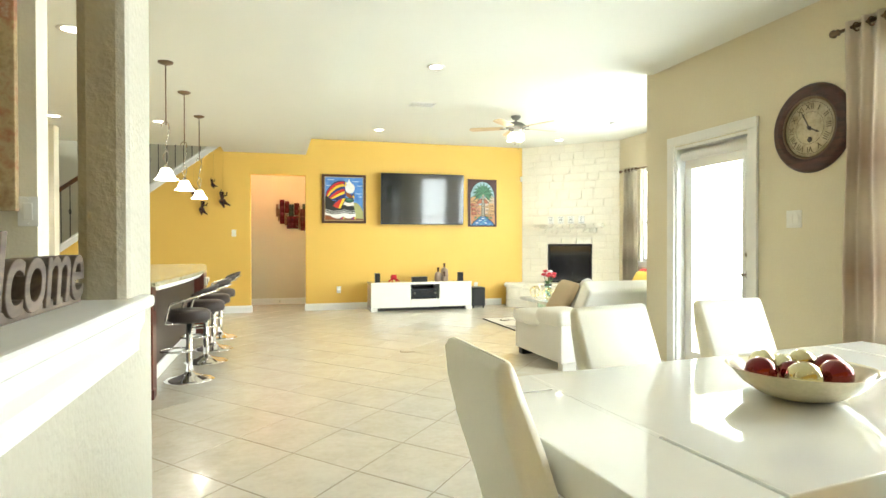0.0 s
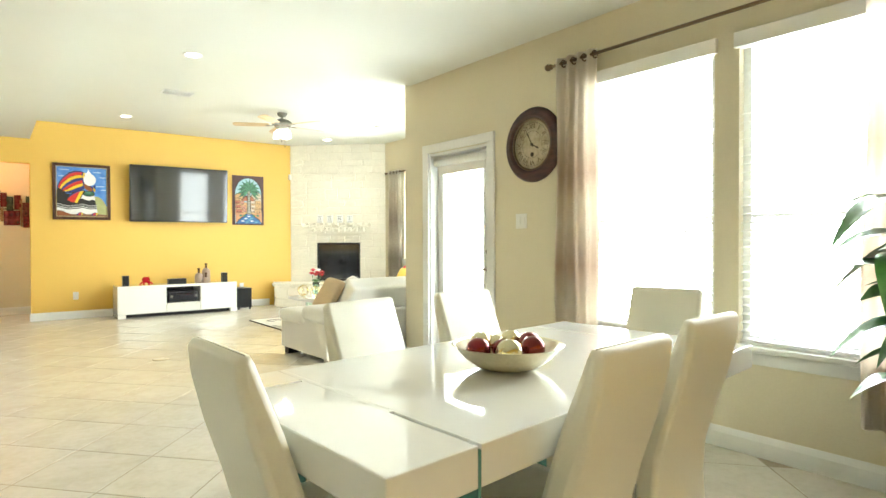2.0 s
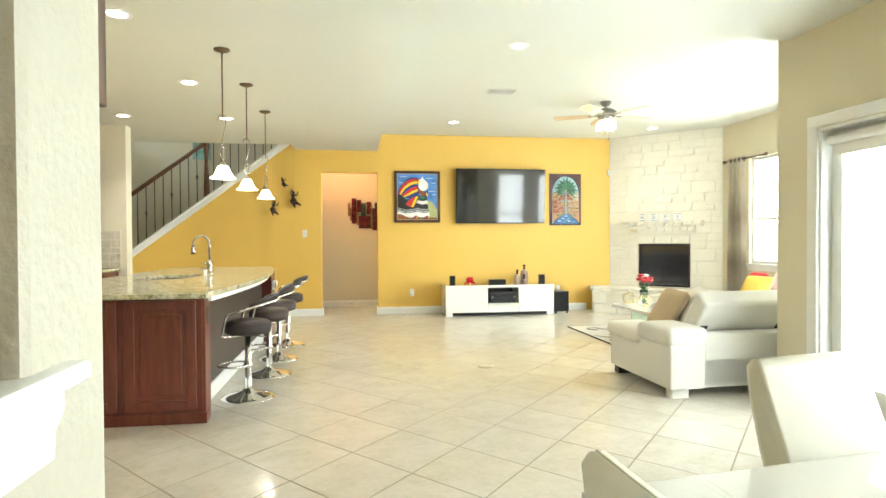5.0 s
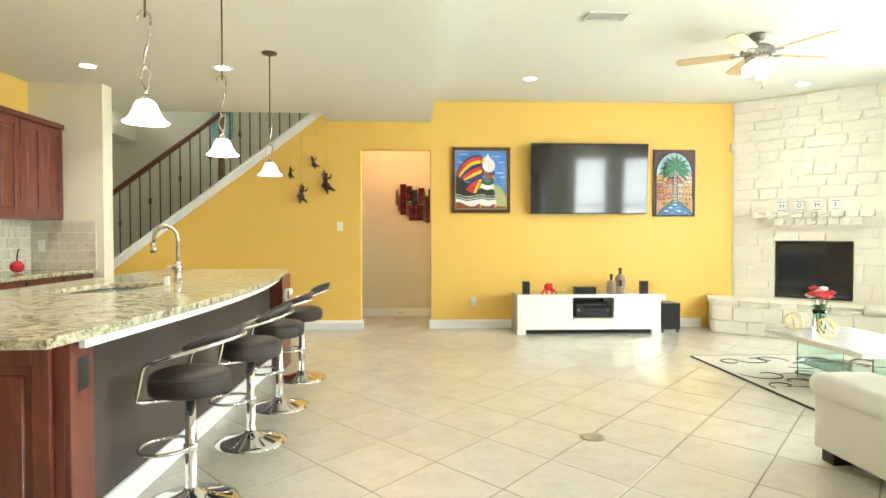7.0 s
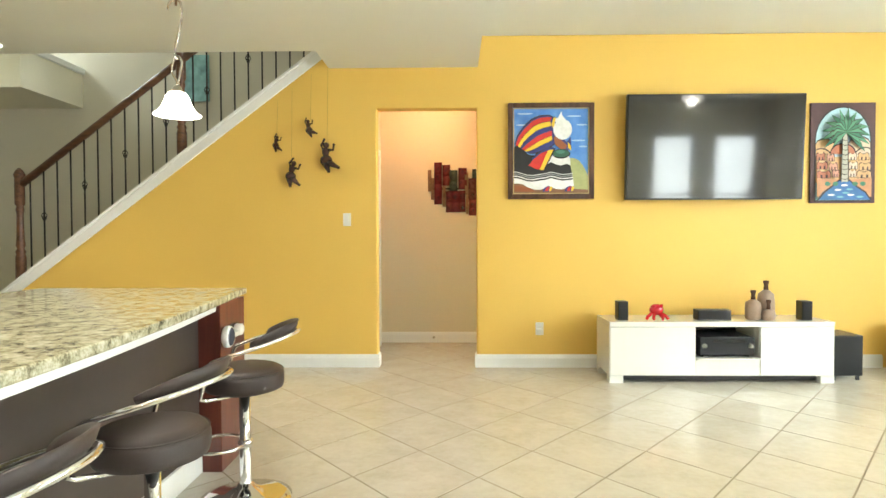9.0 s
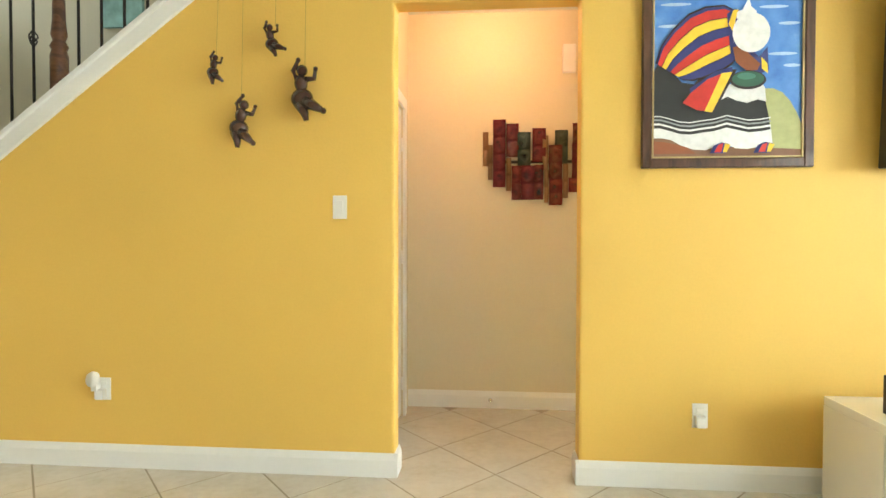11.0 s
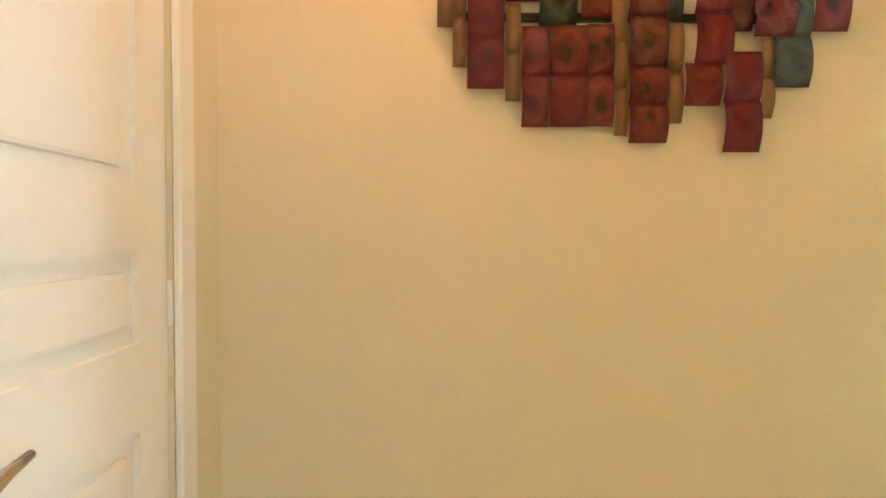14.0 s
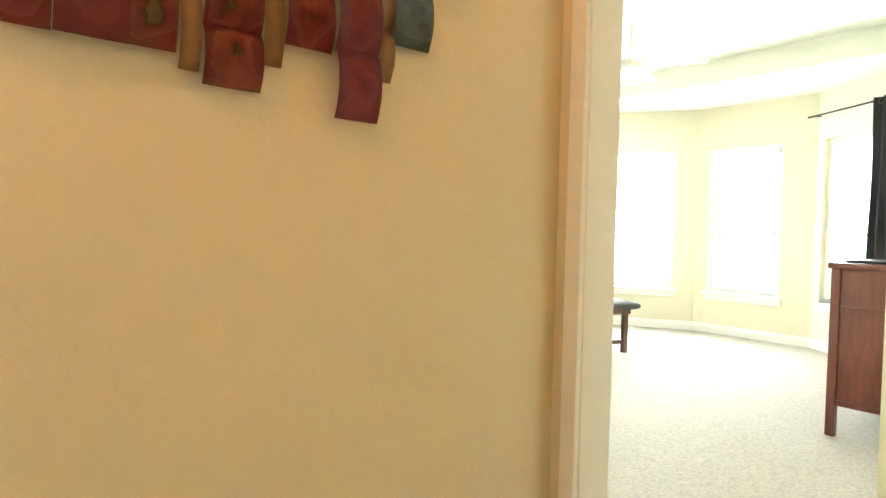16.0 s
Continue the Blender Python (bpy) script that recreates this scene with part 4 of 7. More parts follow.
part("back_panel", box(-0.622, -0.612, 4.52, 7.62, 0.12, 0.802), BROWN_PANEL, island, "dark brown painted back panel")
part("base_trim", box(-0.622, -0.598, 4.52, 7.62, 0.0, 0.12, 0.004), TRIM, island, "white base trim")
part("top_trim", box(-0.622, -0.590, 4.52, 7.62, 0.80, 0.858, 0.004), TRIM, island, "white trim under the counter")
part("end_outlet", box(-0.513, -0.493, 4.42, 4.49, 0.66, 0.78, 0.003), BLACK, island, "black outlet cover")

edge = []
for i in range(17):
    t = i / 16
    y = 4.15 + t * (8.10 - 4.15)
    edge.append((-0.435 - 0.10 * t ** 2.6 + 0.118 * math.sin(math.pi * min(1, t / 0.96) ** 1.0), y))
apron = [(x - 0.045, y) for x, y in edge[1:-1]]
part("counter_apron", prism(apron + [(x - 0.02, y) for x, y in reversed(apron)], 0.820, 0.862, "z"), TRIM, island, "white apron under the bar edge")


def basin_ring(k, n=36):
    """A rounded-square ring for the sink's opening, k times its size."""
    out = []
    for i in range(n):
        a = 2 * math.pi * i / n
        c, q = math.cos(a), math.sin(a)
        out.append((-1.20 + 0.235 * k * math.copysign(abs(c) ** 0.55, c), 6.02 + 0.37 * k * math.copysign(abs(q) ** 0.55, q)))
    return out


def slab_with_hole(outer, inner, lo, hi):
    bm = bmesh.new()
    loops = []
    for z in (lo, hi):
        loops.append([[bm.verts.new((x, y, z)) for x, y in ring] for ring in (outer, inner)])
        edges = [bm.edges.new((ring[i], ring[(i + 1) % len(ring)])) for ring in loops[-1] for i in range(len(ring))]
        bmesh.ops.triangle_fill(bm, use_beauty=True, edges=edges)
    for a, b in zip(*loops):
        for i in range(len(a)):
            j = (i + 1) % len(a)
            bm.faces.new((a[i], a[j], b[j], b[i]))
    bmesh.ops.recalc_face_normals(bm, faces=bm.faces[:])
    return bm


slab = slab_with_hole([(-1.76, 4.15)] + edge + [(-1.76, 8.10)], basin_ring(1.0), 0.86, 0.895)
rim_edges = [e for e in slab.edges if len(e.link_faces) == 2 and e.calc_face_angle() > 0.9 and abs(e.verts[0].co.z - e.verts[1].co.z) < 0.001]
bmesh.ops.bevel(slab, geom=rim_edges, offset=0.006, segments=2, profile=0.6, affect="EDGES")
worktop = tagged(part("worktop", slab, GRANITE), "polished beige granite worktop with a curved bar edge", "worktop")
sink = thing("sink", "stainless steel undermount sink in the granite", "sink")
bm = bmesh.new()
rings = [[bm.verts.new((x, y, z)) for x, y in basin_ring(k)] for k, z in ((1.06, 0.858), (0.99, 0.858), (0.97, 0.80), (0.94, 0.70), (0.88, 0.675), (0.10, 0.668))]
for a, b in zip(rings, rings[1:]):
    for i in range(len(a)):
        f = bm.faces.new((a[i], a[(i + 1) % len(a)], b[(i + 1) % len(a)], b[i]))
        f.smooth = True
bm.faces.new(rings[-1])
bmesh.ops.solidify(bm, geom=bm.faces[:], thickness=0.0015)
part("basin", bm, STEEL, sink, "brushed steel basin")
part("drain", lathe([(0.045, 0.672), (0.045, 0.675), (0.030, 0.673), (0.001, 0.671)], 20, (-1.20, 6.02, 0)), CHROME, sink)
faucet = thing("kitchen_faucet", "brushed nickel gooseneck faucet with a side handle", "faucet")
part("base", lathe([(0.032, 0), (0.032, 0.012), (0.024, 0.02), (0.026, 0.07), (0.032, 0.10), (0.026, 0.13), (0.017, 0.15)], 18), NICKEL, faucet)
part("neck", tube([(0, 0, 0.14), (0, 0, 0.30)] + [(-0.075 + 0.075 * math.cos(a), 0, 0.30 + 0.085 * math.sin(a)) for a in (math.pi * i / 10 for i in range(1, 11))] + [(-0.152, 0, 0.27)], 0.0125, 10), NICKEL, faucet)
part("spray_head", lathe([(0.014, 0.075), (0.018, 0.06), (0.024, 0.02), (0.022, 0.0), (0.001, 0.0)], 14, (-0.153, 0, 0.205)), NICKEL, faucet)
part("handle", tube([(0, 0, 0.10), (-0.035, -0.055, 0.108), (-0.05, -0.095, 0.115)], [0.012, 0.010, 0.007], 8), NICKEL, faucet)
faucet.matrix_basis = pose(-0.93, 6.40, 0.8935, 0, 0, 10)
soap = thing("soap_dispenser", "short pale soap dispenser beside the sink", "soap dispenser")
part("body", box(-0.014, 0.014, -0.014, 0.014, 0.0, 0.055, 0.004), WHITE_PLASTIC, soap, "pale square body")
part("cap", box(-0.030, 0.016, -0.016, 0.016, 0.055, 0.070, 0.004), NICKEL, soap)
soap.matrix_basis = pose(-0.93, 6.22, 0.8935)
puck = thing("wall_charger", "white round plug-in speaker on the cherry post", "charger")
part("backplate", box(-0.498, -0.490, 7.735, 7.855, 0.655, 0.735, 0.003), BLACK, puck, "black outlet plate")
TO_EAST = Matrix.Rotation(radians(90), 4, "Y")
part("plug", move(lathe([(0.030, 0), (0.032, 0.010), (0.030, 0.034), (0.022, 0.040), (0.001, 0.041)], 24), Matrix.Translation((-0.490, 7.80, 0.70)) @ TO_EAST), WHITE_PLASTIC, puck, "round white plug")
part("plug_arm", box(-0.478, -0.456, 7.70, 7.79, 0.672, 0.700, 0.008), WHITE_PLASTIC, puck)
part("speaker_ring", move(lathe([(0.046, 0), (0.055, 0.006), (0.056, 0.026), (0.050, 0.036)], 28), Matrix.Translation((-0.492, 7.655, 0.685)) @ TO_EAST), WHITE_PLASTIC, puck, "white plastic ring")
part("speaker_face", move(lathe([(0.05, 0.0355), (0.03, 0.038), (0.001, 0.0385)], 28), Matrix.Translation((-0.492, 7.655, 0.685)) @ TO_EAST), matte("charcoal_cloth", (0.05, 0.055, 0.075), 0.8), puck, "charcoal cloth face")

stool = thing("bar_stool", "chrome bar stool with a brown leather seat and curved back", "bar stool", "bar stools at the island")
part("base", lathe([(0.205, 0.0), (0.205, 0.006), (0.17, 0.018), (0.09, 0.036), (0.04, 0.06), (0.03, 0.075)], 36), CHROME, stool, "polished chrome disc base")
column = part("column", lathe([(0.034, 0.05), (0.028, 0.075), (0.0265, 0.10), (0.0265, 0.30), (0.0245, 0.305), (0.0245, 0.50)], 20), CHROME, stool)
ring = [(-0.115 + 0.115 * math.cos(a), 0.125 * math.sin(a), 0.255) for a in (2 * math.pi * i / 24 for i in range(24))]
part("footrest", tube(ring, 0.0085, 8, True), CHROME, column, "chrome footrest loop")
part("footrest_collar", lathe([(0.027, 0.235), (0.033, 0.24), (0.033, 0.27), (0.027, 0.275)], 18), CHROME, column)
part("seat_plate", lathe([(0.03, 0.492), (0.13, 0.498), (0.14, 0.508), (0.05, 0.51)], 24), BLACK, stool, "black mounting plate")
stool_seat = part("seat", lathe([(0.05, 0.508), (0.160, 0.509), (0.170, 0.514), (0.175, 0.535), (0.175, 0.572), (0.171, 0.585), (0.167, 0.588), (0.165, 0.592), (0.153, 0.603), (0.13, 0.610), (0.001, 0.612)], 40), BROWN_LEATHER, stool, "round brown leather seat")
part("seat_piping", tube([(0.170 * math.cos(a), 0.170 * math.sin(a), 0.5895) for a in (2 * math.pi * i / 40 for i in range(40))], 0.003, 6, True), BROWN_LEATHER, stool_seat)


def back_z(a):
    """Height of the back's middle line, which climbs from the arms to the rear."""
    return 0.700 + 0.072 * math.cos(a)


arms = [(0.212 * math.cos(a) + 0.030 * max(0, math.cos(a)), 0.212 * math.sin(a), back_z(a) - 0.004) for a in (radians(-112 + 224 * i / 28) for i in range(29))]
ends = [(-0.02, 0.11, 0.503), (-0.115, 0.183, 0.503), (-0.130, 0.195, 0.512), (-0.128, 0.199, 0.54), (-0.102, 0.199, 0.640), (-0.092, 0.199, 0.660)]
part("back_tube", tube([(x, -y, z) for x, y, z in ends] + arms + ends[::-1], 0.0095, 8), CHROME, stool, "bent chrome tube")
bm = bmesh.new()
cols = []
for i in range(21):
    a = radians(-72 + 144 * i / 20)
    h = 0.034 * (1 - 0.55 * (abs(i - 10) / 10) ** 4)
    row = []
    for u, v in ((-0.018, -0.85), (-0.011, -1.0), (-0.002, -0.9), (0.004, 0.0), (-0.001, 0.9), (-0.010, 1.0), (-0.018, 0.85), (-0.022, 0.0)):
        r = 0.200 + u + 0.016 * v
        row.append(bm.verts.new((r * math.cos(a) + 0.030 * max(0, math.cos(a)), r * math.sin(a), back_z(a) + 0.012 + h * v)))
    cols.append(row)
for p, q in zip(cols, cols[1:]):
    for k in range(8):
        bm.faces.new((p[k], p[(k + 1) % 8], q[(k + 1) % 8], q[k]))
bm.faces.new(cols[0][::-1])
bm.faces.new(cols[-1])
bmesh.ops.recalc_face_normals(bm, faces=bm.faces[:])
for f in bm.faces:
    f.smooth = True
part("backrest", bm, BROWN_LEATHER, stool, "curved brown leather backrest")
stool.matrix_basis = pose(-0.325, 5.0, 0, 0, 0, -8)
for y, a in ((5.79, 4), (6.51, -5), (7.33, 6)):
    copy_thing(stool, pose(-0.275, y, 0, 0, 0, a))


def upper_cabinet(y0, y1):
    c = thing("wall_cabinet", "cherry wall cabinet with raised panel doors", "cabinet", "cherry wall cabinets")
    part("body", box(-3.05, -2.74, y0, y1, 1.37, 2.24), CHERRY, c)
    part("crown", box(-3.05, -2.70, y0, y1, 2.24, 2.29, 0.01), CHERRY, c)
    mid = (y0 + y1) / 2
    turn = Matrix(((0, -1, 0, 0), (1, 0, 0, 0), (0, 0, 1, 0), (0, 0, 0, 1)))
    for a, b in ((y0 + 0.005, mid - 0.002), (mid + 0.002, y1 - 0.005)):
        part("door", move(raised_panel(a, b, 1.375, 2.235, 2.74), turn), CHERRY, c)
    return c


def base_cabinet(y0, y1):
    c = thing("base_cabinet", "cherry base cabinet with a drawer and doors", "cabinet", "cherry base cabinets")
    part("body", box(-3.05, -2.46, y0, y1, 0.10, 0.86), CHERRY, c)
    part("toe_kick", box(-3.05, -2.53, y0, y1, 0.0, 0.10), DARK_WOOD, c)
    turn = Matrix(((0, -1, 0, 0), (1, 0, 0, 0), (0, 0, 1, 0), (0, 0, 0, 1)))
    part("drawer_front", move(raised_panel(y0 + 0.01, y1 - 0.01, 0.69, 0.85, 2.46, 0.03), turn), CHERRY, c)
    part("door", move(raised_panel(y0 + 0.01, y1 - 0.01, 0.12, 0.68, 2.46), turn), CHERRY, c)
    return c


for i in range(3):
    upper_cabinet(8.19 - 0.62 * (i + 1), 8.19 - 0.62 * i - 0.004)
for i in range(5):
    base_cabinet(8.19 - 0.5 * (i + 1), 8.19 - 0.5 * i - 0.004)
tagged(part("side_worktop", box(-3.05, -2.43, 5.68, 8.195, 0.86, 0.895, 0.006), GRANITE), "beige granite worktop along the kitchen wall", "worktop")
cherry_jar = thing("cherry_ornament", "glossy red cherry ornament with a dark stem", "ornament", "red cherry ornaments")
part("fruit", ball((0, 0, 0.055), 0.055, 16, 10, (1, 1, 0.95)), RED_PLASTIC, cherry_jar)
part("stem", tube([(0, 0, 0.105), (0.004, 0.0, 0.16), (0.015, 0, 0.21)], 0.006, 6), INK, cherry_jar, "dark curved stem")
cherry_jar.matrix_basis = pose(-2.75, 7.55, 0.895)
copy_thing(cherry_jar, pose(-2.80, 7.32, 0.895, 0, 0, 40))

# ---- pass-through and things on the left wall ----
sign = thing("welcome_sign", "grey wooden cut-out sign that reads welcome", "sign")
curve = bpy.data.curves.new("welcome", "FONT")
curve.body, curve.size, curve.extrude, curve.bevel_depth, curve.space_character, curve.offset, curve.shear = "Welcome", 0.20, 0.018, 0.002, 0.93, 0.0, 0.22
tmp = new("letters_text", curve)
me = bpy.data.meshes.new_from_object(tmp.evaluated_get(bpy.context.evaluated_depsgraph_get()))
bpy.data.objects.remove(tmp)
bpy.data.curves.remove(curve)
wid = max(v.co.x for v in me.vertices)
me.materials.clear()
me.materials.append(SIGN_FACE)
letters = new("letters", me)
letters.parent = sign
letters.matrix_basis = pose(0, 0, 0.012, 90)
part("foot_strip", box(-0.005, wid, -0.014, 0.014, 0.0, 0.022, 0.004), SIGN_FACE, sign)
sign.matrix_basis = pose(-0.02, 1.035 - wid, 1.045, 0, 0, 91)

art = thing("abstract_painting", "large earth-toned abstract canvas on the cream wall", "painting")
part("canvas", box(-1.75, -0.56, 2.165, 2.199, 1.30, 2.45, 0.004), speckled("abstract_earth_paint", [(0.10, 0.05, 0.03), (0.35, 0.22, 0.10), (0.55, 0.42, 0.22), (0.45, 0.20, 0.10), (0.62, 0.55, 0.38)], 3.5, 0.6, 0, False, 0.004), art)


def switch_plate(m, gangs=1, label="white rocker light switch plate"):
    s = thing("light_switch", label, "switch")
    w = 0.072 + 0.046 * (gangs - 1)
    part("plate", box(-w / 2, w / 2, -0.006, 0, -0.058, 0.058, 0.003), WHITE_PLASTIC, s)
    for g in range(gangs):
        x = (g - (gangs - 1) / 2) * 0.046
        part("rocker", move(box(-0.016, 0.016, -0.004, 0.002, -0.033, 0.033, 0.002), Matrix.Translation((x, -0.006, 0)) @ Matrix.Rotation(radians(4), 4, "X")), WHITE_PLASTIC, s)
        for z in (-0.048, 0.048):
            part("screw", move(lathe([(0.003, 0), (0.001, 0.001)], 8), Matrix.Translation((x, -0.006, z)) @ Matrix.Rotation(radians(90), 4, "X")), WHITE_PLASTIC, s)
    s.matrix_basis = m
    return s


def outlet(m, plugged=True):
    s = thing("wall_outlet", "white wall outlet with a plug-in adapter" if plugged else "white double wall outlet on the backsplash", "outlet")
    part("plate", box(-0.036, 0.036, -0.006, 0, -0.058, 0.058, 0.003), WHITE_PLASTIC, s)
    for z in (-0.024, 0.024):
        part("socket", box(-0.017, 0.017, -0.008, -0.005, z - 0.014, z + 0.014, 0.003), WHITE_PLASTIC, s)
    if plugged:
        part("adapter", box(-0.028, 0.018, -0.045, -0.007, -0.05, 0.005, 0.008), WHITE_PLASTIC, s)
    s.matrix_basis = m
    return s


WEST_FACING = Matrix(((0, 1, 0, 0), (-1, 0, 0, 0), (0, 0, 1, 0), (0, 0, 0, 1)))
switch_plate(Matrix.Translation((-0.53, 2.2, 1.30)) @ pose(0, 0, 0), 1)
switch_plate(pose(-0.288, 10.0, 1.340))
switch_plate(Matrix.Translation((3.712, 2.675, 1.328)) @ WEST_FACING, 2, "white double rocker light switch plate")
outlet(pose(1.448, 10.0, 0.35))
outlet(pose(-1.535, 10.0, 0.405))
outlet(pose(3.99, 10.0, 0.37))
bm = move(lathe([(0.020, 0), (0.038, 0.006), (0.041, 0.020), (0.036, 0.034), (0.020, 0.040), (0.001, 0.041)], 24), Matrix.Translation((-1.57, 9.985, 0.455)) @ Matrix.Rotation(radians(80), 4, "X") @ Matrix.Rotation(radians(-20), 4, "Y"))
box(-1.578, -1.545, 9.950, 9.985, 0.40, 0.44, 0.006, bm=bm)
freshener = tagged(part("night_light", bm, WHITE_PLASTIC), "round white plug-in night light on the wall outlet", "night light")
for z0, z1 in ((1.474, 1.673), (1.772, 1.97)):
    tagged(part("small_plaque", box(-0.03, 0.057, 1.338, 1.386, z0, z1, 0.004), DARK_WOOD), "small dark wooden plaque on the wall end", "plaque", "dark plaques on the wall end")
tagged(part("motion_sensor", box(4.885, 4.925, 9.945, 9.999, 2.33, 2.43, 0.008), WHITE_PLASTIC), "small white motion sensor beside the stone", "sensor")
tagged(part("door_chime", box(0.93, 1.02, 11.19, 11.234, 2.31, 2.50, 0.008), WHITE_PLASTIC), "white door chime box high on the hall wall", "chime")
tagged(part("door_bumper", move(lathe([(0.012, 0), (0.014, 0.02), (0.008, 0.03)], 12), Matrix.Translation((0.45, 11.219, 0.06)) @ Matrix.Rotation(radians(90), 4, "X")), NICKEL), "small metal door stop on the baseboard", "door stop")

# ---- dining ----
TURN = 7.0
table = thing("dining_table", "white high-gloss dining table with inset glass leg panels", "dining table")
L, W, ZT = 1.97, 0.98, 0.736
A, B = 0.255, 0.33
bm = bmesh.new()
S = 0.006
# the top in five blocks, parted by the slots in which the glass stands
box(-L / 2, -L / 2 + A, -W / 2, W / 2 - 0.19 - S, ZT - 0.095, ZT, 0.004, 2, bm=bm)
box(-L / 2, -L / 2 + A, W / 2 - 0.19 + S, W / 2, ZT - 0.095, ZT, 0.004, 2, bm=bm)
box(L / 2 - A, L / 2, -W / 2 + 0.19 + S, W / 2, ZT - 0.095, ZT, 0.004, 2, bm=bm)
box(L / 2 - A, L / 2, -W / 2, -W / 2 + 0.19 - S, ZT - 0.095, ZT, 0.004, 2, bm=bm)
box(-L / 2 + A + 2 * S, L / 2 - A - 2 * S, -W / 2, W / 2, ZT - 0.095, ZT, 0.004, 2, bm=bm)
box(-L / 2 + A - 0.01, -L / 2 + A + 0.03, -W / 2 + B, W / 2, ZT - 0.094, ZT - 0.0006, bm=bm)
box(L / 2 - A - 0.03, L / 2 - A + 0.01, -W / 2, W / 2 - B, ZT - 0.094, ZT - 0.0006, bm=bm)
part("tabletop", bm, LACQUER, table, "white gloss lacquer top")
for x, y0, y1 in ((-L / 2 + A + S, -W / 2 + 0.002, -W / 2 + B - 0.005), (L / 2 - A - S, W / 2 - B + 0.005, W / 2 - 0.002)):
    part("glass_leg", box(x - 0.005, x + 0.005, y0, y1, 0.0, ZT - 0.012), LEG_GLASS, table, "clear green-edged glass panel")
for y, x0, x1 in ((W / 2 - 0.19, -L / 2 + 0.07, -L / 2 + A), (-W / 2 + 0.19, L / 2 - A, L / 2 - 0.07)):
    part("glass_leg", box(x0, x1, y - 0.005, y + 0.005, 0.0, ZT - 0.012), LEG_GLASS, table, "clear green-edged glass panel")
part("under_beam", box(-L / 2 + 0.3, L / 2 - 0.3, -0.16, 0.16, ZT - 0.15, ZT - 0.095, 0.004), LACQUER, table)
# the top is a little out of square
for o in table.children:
    o.data.transform(Matrix(((1, 0.066, 0, 0), (0, 1, 0, 0), (0, 0, 1, 0), (0, 0, 0, 1))))
table.matrix_basis = pose(1.947, 0.935, 0, 0, 0, TURN)

chair = thing("dining_chair", "ivory leatherette high-back dining chair", "chair", "dining chairs round the table")
# local: the sitter looks to +y, the top of the back is over y = 0
prof = [(0.140, 0.20), (0.150, 0.34), (0.147, 0.48), (0.112, 0.60), (0.066, 0.74), (0.018, 0.86), (-0.002, 0.912), (-0.013, 0.932), (-0.035, 0.932), (-0.048, 0.914), (-0.040, 0.84), (-0.010, 0.72), (0.036, 0.58), (0.064, 0.48), (0.074, 0.36), (0.066, 0.26), (0.054, 0.20)]


def soft_slab(outline, half, r):
    """A padded slab with rounded edges across x."""
    bm = bmesh.new()
    n = len(outline)
    rows = []
    for x, k in ((-1, 1.0), (-1, 0.55), (-1, 0.2), (-1, 0), (1, 0), (1, 0.2), (1, 0.55), (1, 1.0)):
        inset = r * (1 - math.sqrt(max(0, 1 - k * k)))
        row = []
        for i in range(n):
            p, a, b = outline[i], outline[i - 1], outline[(i + 1) % n]
            tx, tz = b[0] - a[0], b[1] - a[1]
            ln = math.hypot(tx, tz)
            row.append(bm.verts.new((x * (half - r + r * k), p[0] + tz / ln * -inset, p[1] + tx / ln * inset)))
        rows.append(row)
    for a, b in zip(rows, rows[1:]):
        for i in range(n):
            bm.faces.new((a[i], a[(i + 1) % n], b[(i + 1) % n], b[i]))
    for f in bm.faces:
        f.smooth = True
    bm.faces.new(rows[0])
    bm.faces.new(rows[-1])
    bmesh.ops.recalc_face_normals(bm, faces=bm.faces[:])
    return bm


chair_back = part("backrest", soft_slab(prof, 0.180, 0.020), CHAIR_LEATHER, chair)
part("seam", tube([(-0.165, -0.024, 0.9325), (0.165, -0.024, 0.9325)], 0.002, 5), CHAIR_LEATHER, chair_back)
seat = cushion(0.40, 0.40, 0.11, 6, 0.3)
part("seat", seat, CHAIR_LEATHER, chair, "padded seat", pose(0, 0.32, 0.37))
for x in (-0.155, 0.155):
    part("leg", prism([(0.07, 0.205), (0.13, 0.205), (0.095, 0.0), (0.05, 0.0)], x - 0.022, x + 0.022, "x", 0.004), CHAIR_LEATHER, chair)
    part("leg", prism([(0.455, 0.39), (0.505, 0.39), (0.50, 0.0), (0.465, 0.0)], x - 0.022, x + 0.022, "x", 0.004), CHAIR_LEATHER, chair)
spots = ((0.869, 0.825, -88.0), (1.634, 1.515, 190), (2.25, 1.595, 185), (3.12, 1.075, 102), (1.655, 0.276, 6.5), (2.266, 0.402, 5.0))
chair.matrix_basis = pose(spots[0][0], spots[0][1], 0, 0, 0, spots[0][2])
for x, y, a in spots[1:]:
    copy_thing(chair, pose(x, y, 0, 0, 0, a))

bowl = thing("decorative_bowl", "pearly shell mosaic bowl on the table", "bowl")
part("bowl_body", lathe([(0.001, 0.0), (0.07, 0.0), (0.115, 0.015), (0.155, 0.045), (0.188, 0.083), (0.194, 0.087), (0.180, 0.082), (0.145, 0.05), (0.10, 0.024), (0.001, 0.016)], 40), PEARL, bowl)
bowl.matrix_basis = pose(1.83, 0.87, ZT)
balls = ((-0.095, 0.045, 0.068, 0.043, 0), (-0.045, -0.055, 0.068, 0.046, 1), (0.06, -0.06, 0.07, 0.044, 0), (0.0, 0.03, 0.062, 0.036, 0), (0.02, 0.085, 0.066, 0.040, 1), (0.105, 0.0, 0.075, 0.042, 0), (-0.03, 0.105, 0.08, 0.038, 1), (0.085, 0.075, 0.08, 0.038, 1))
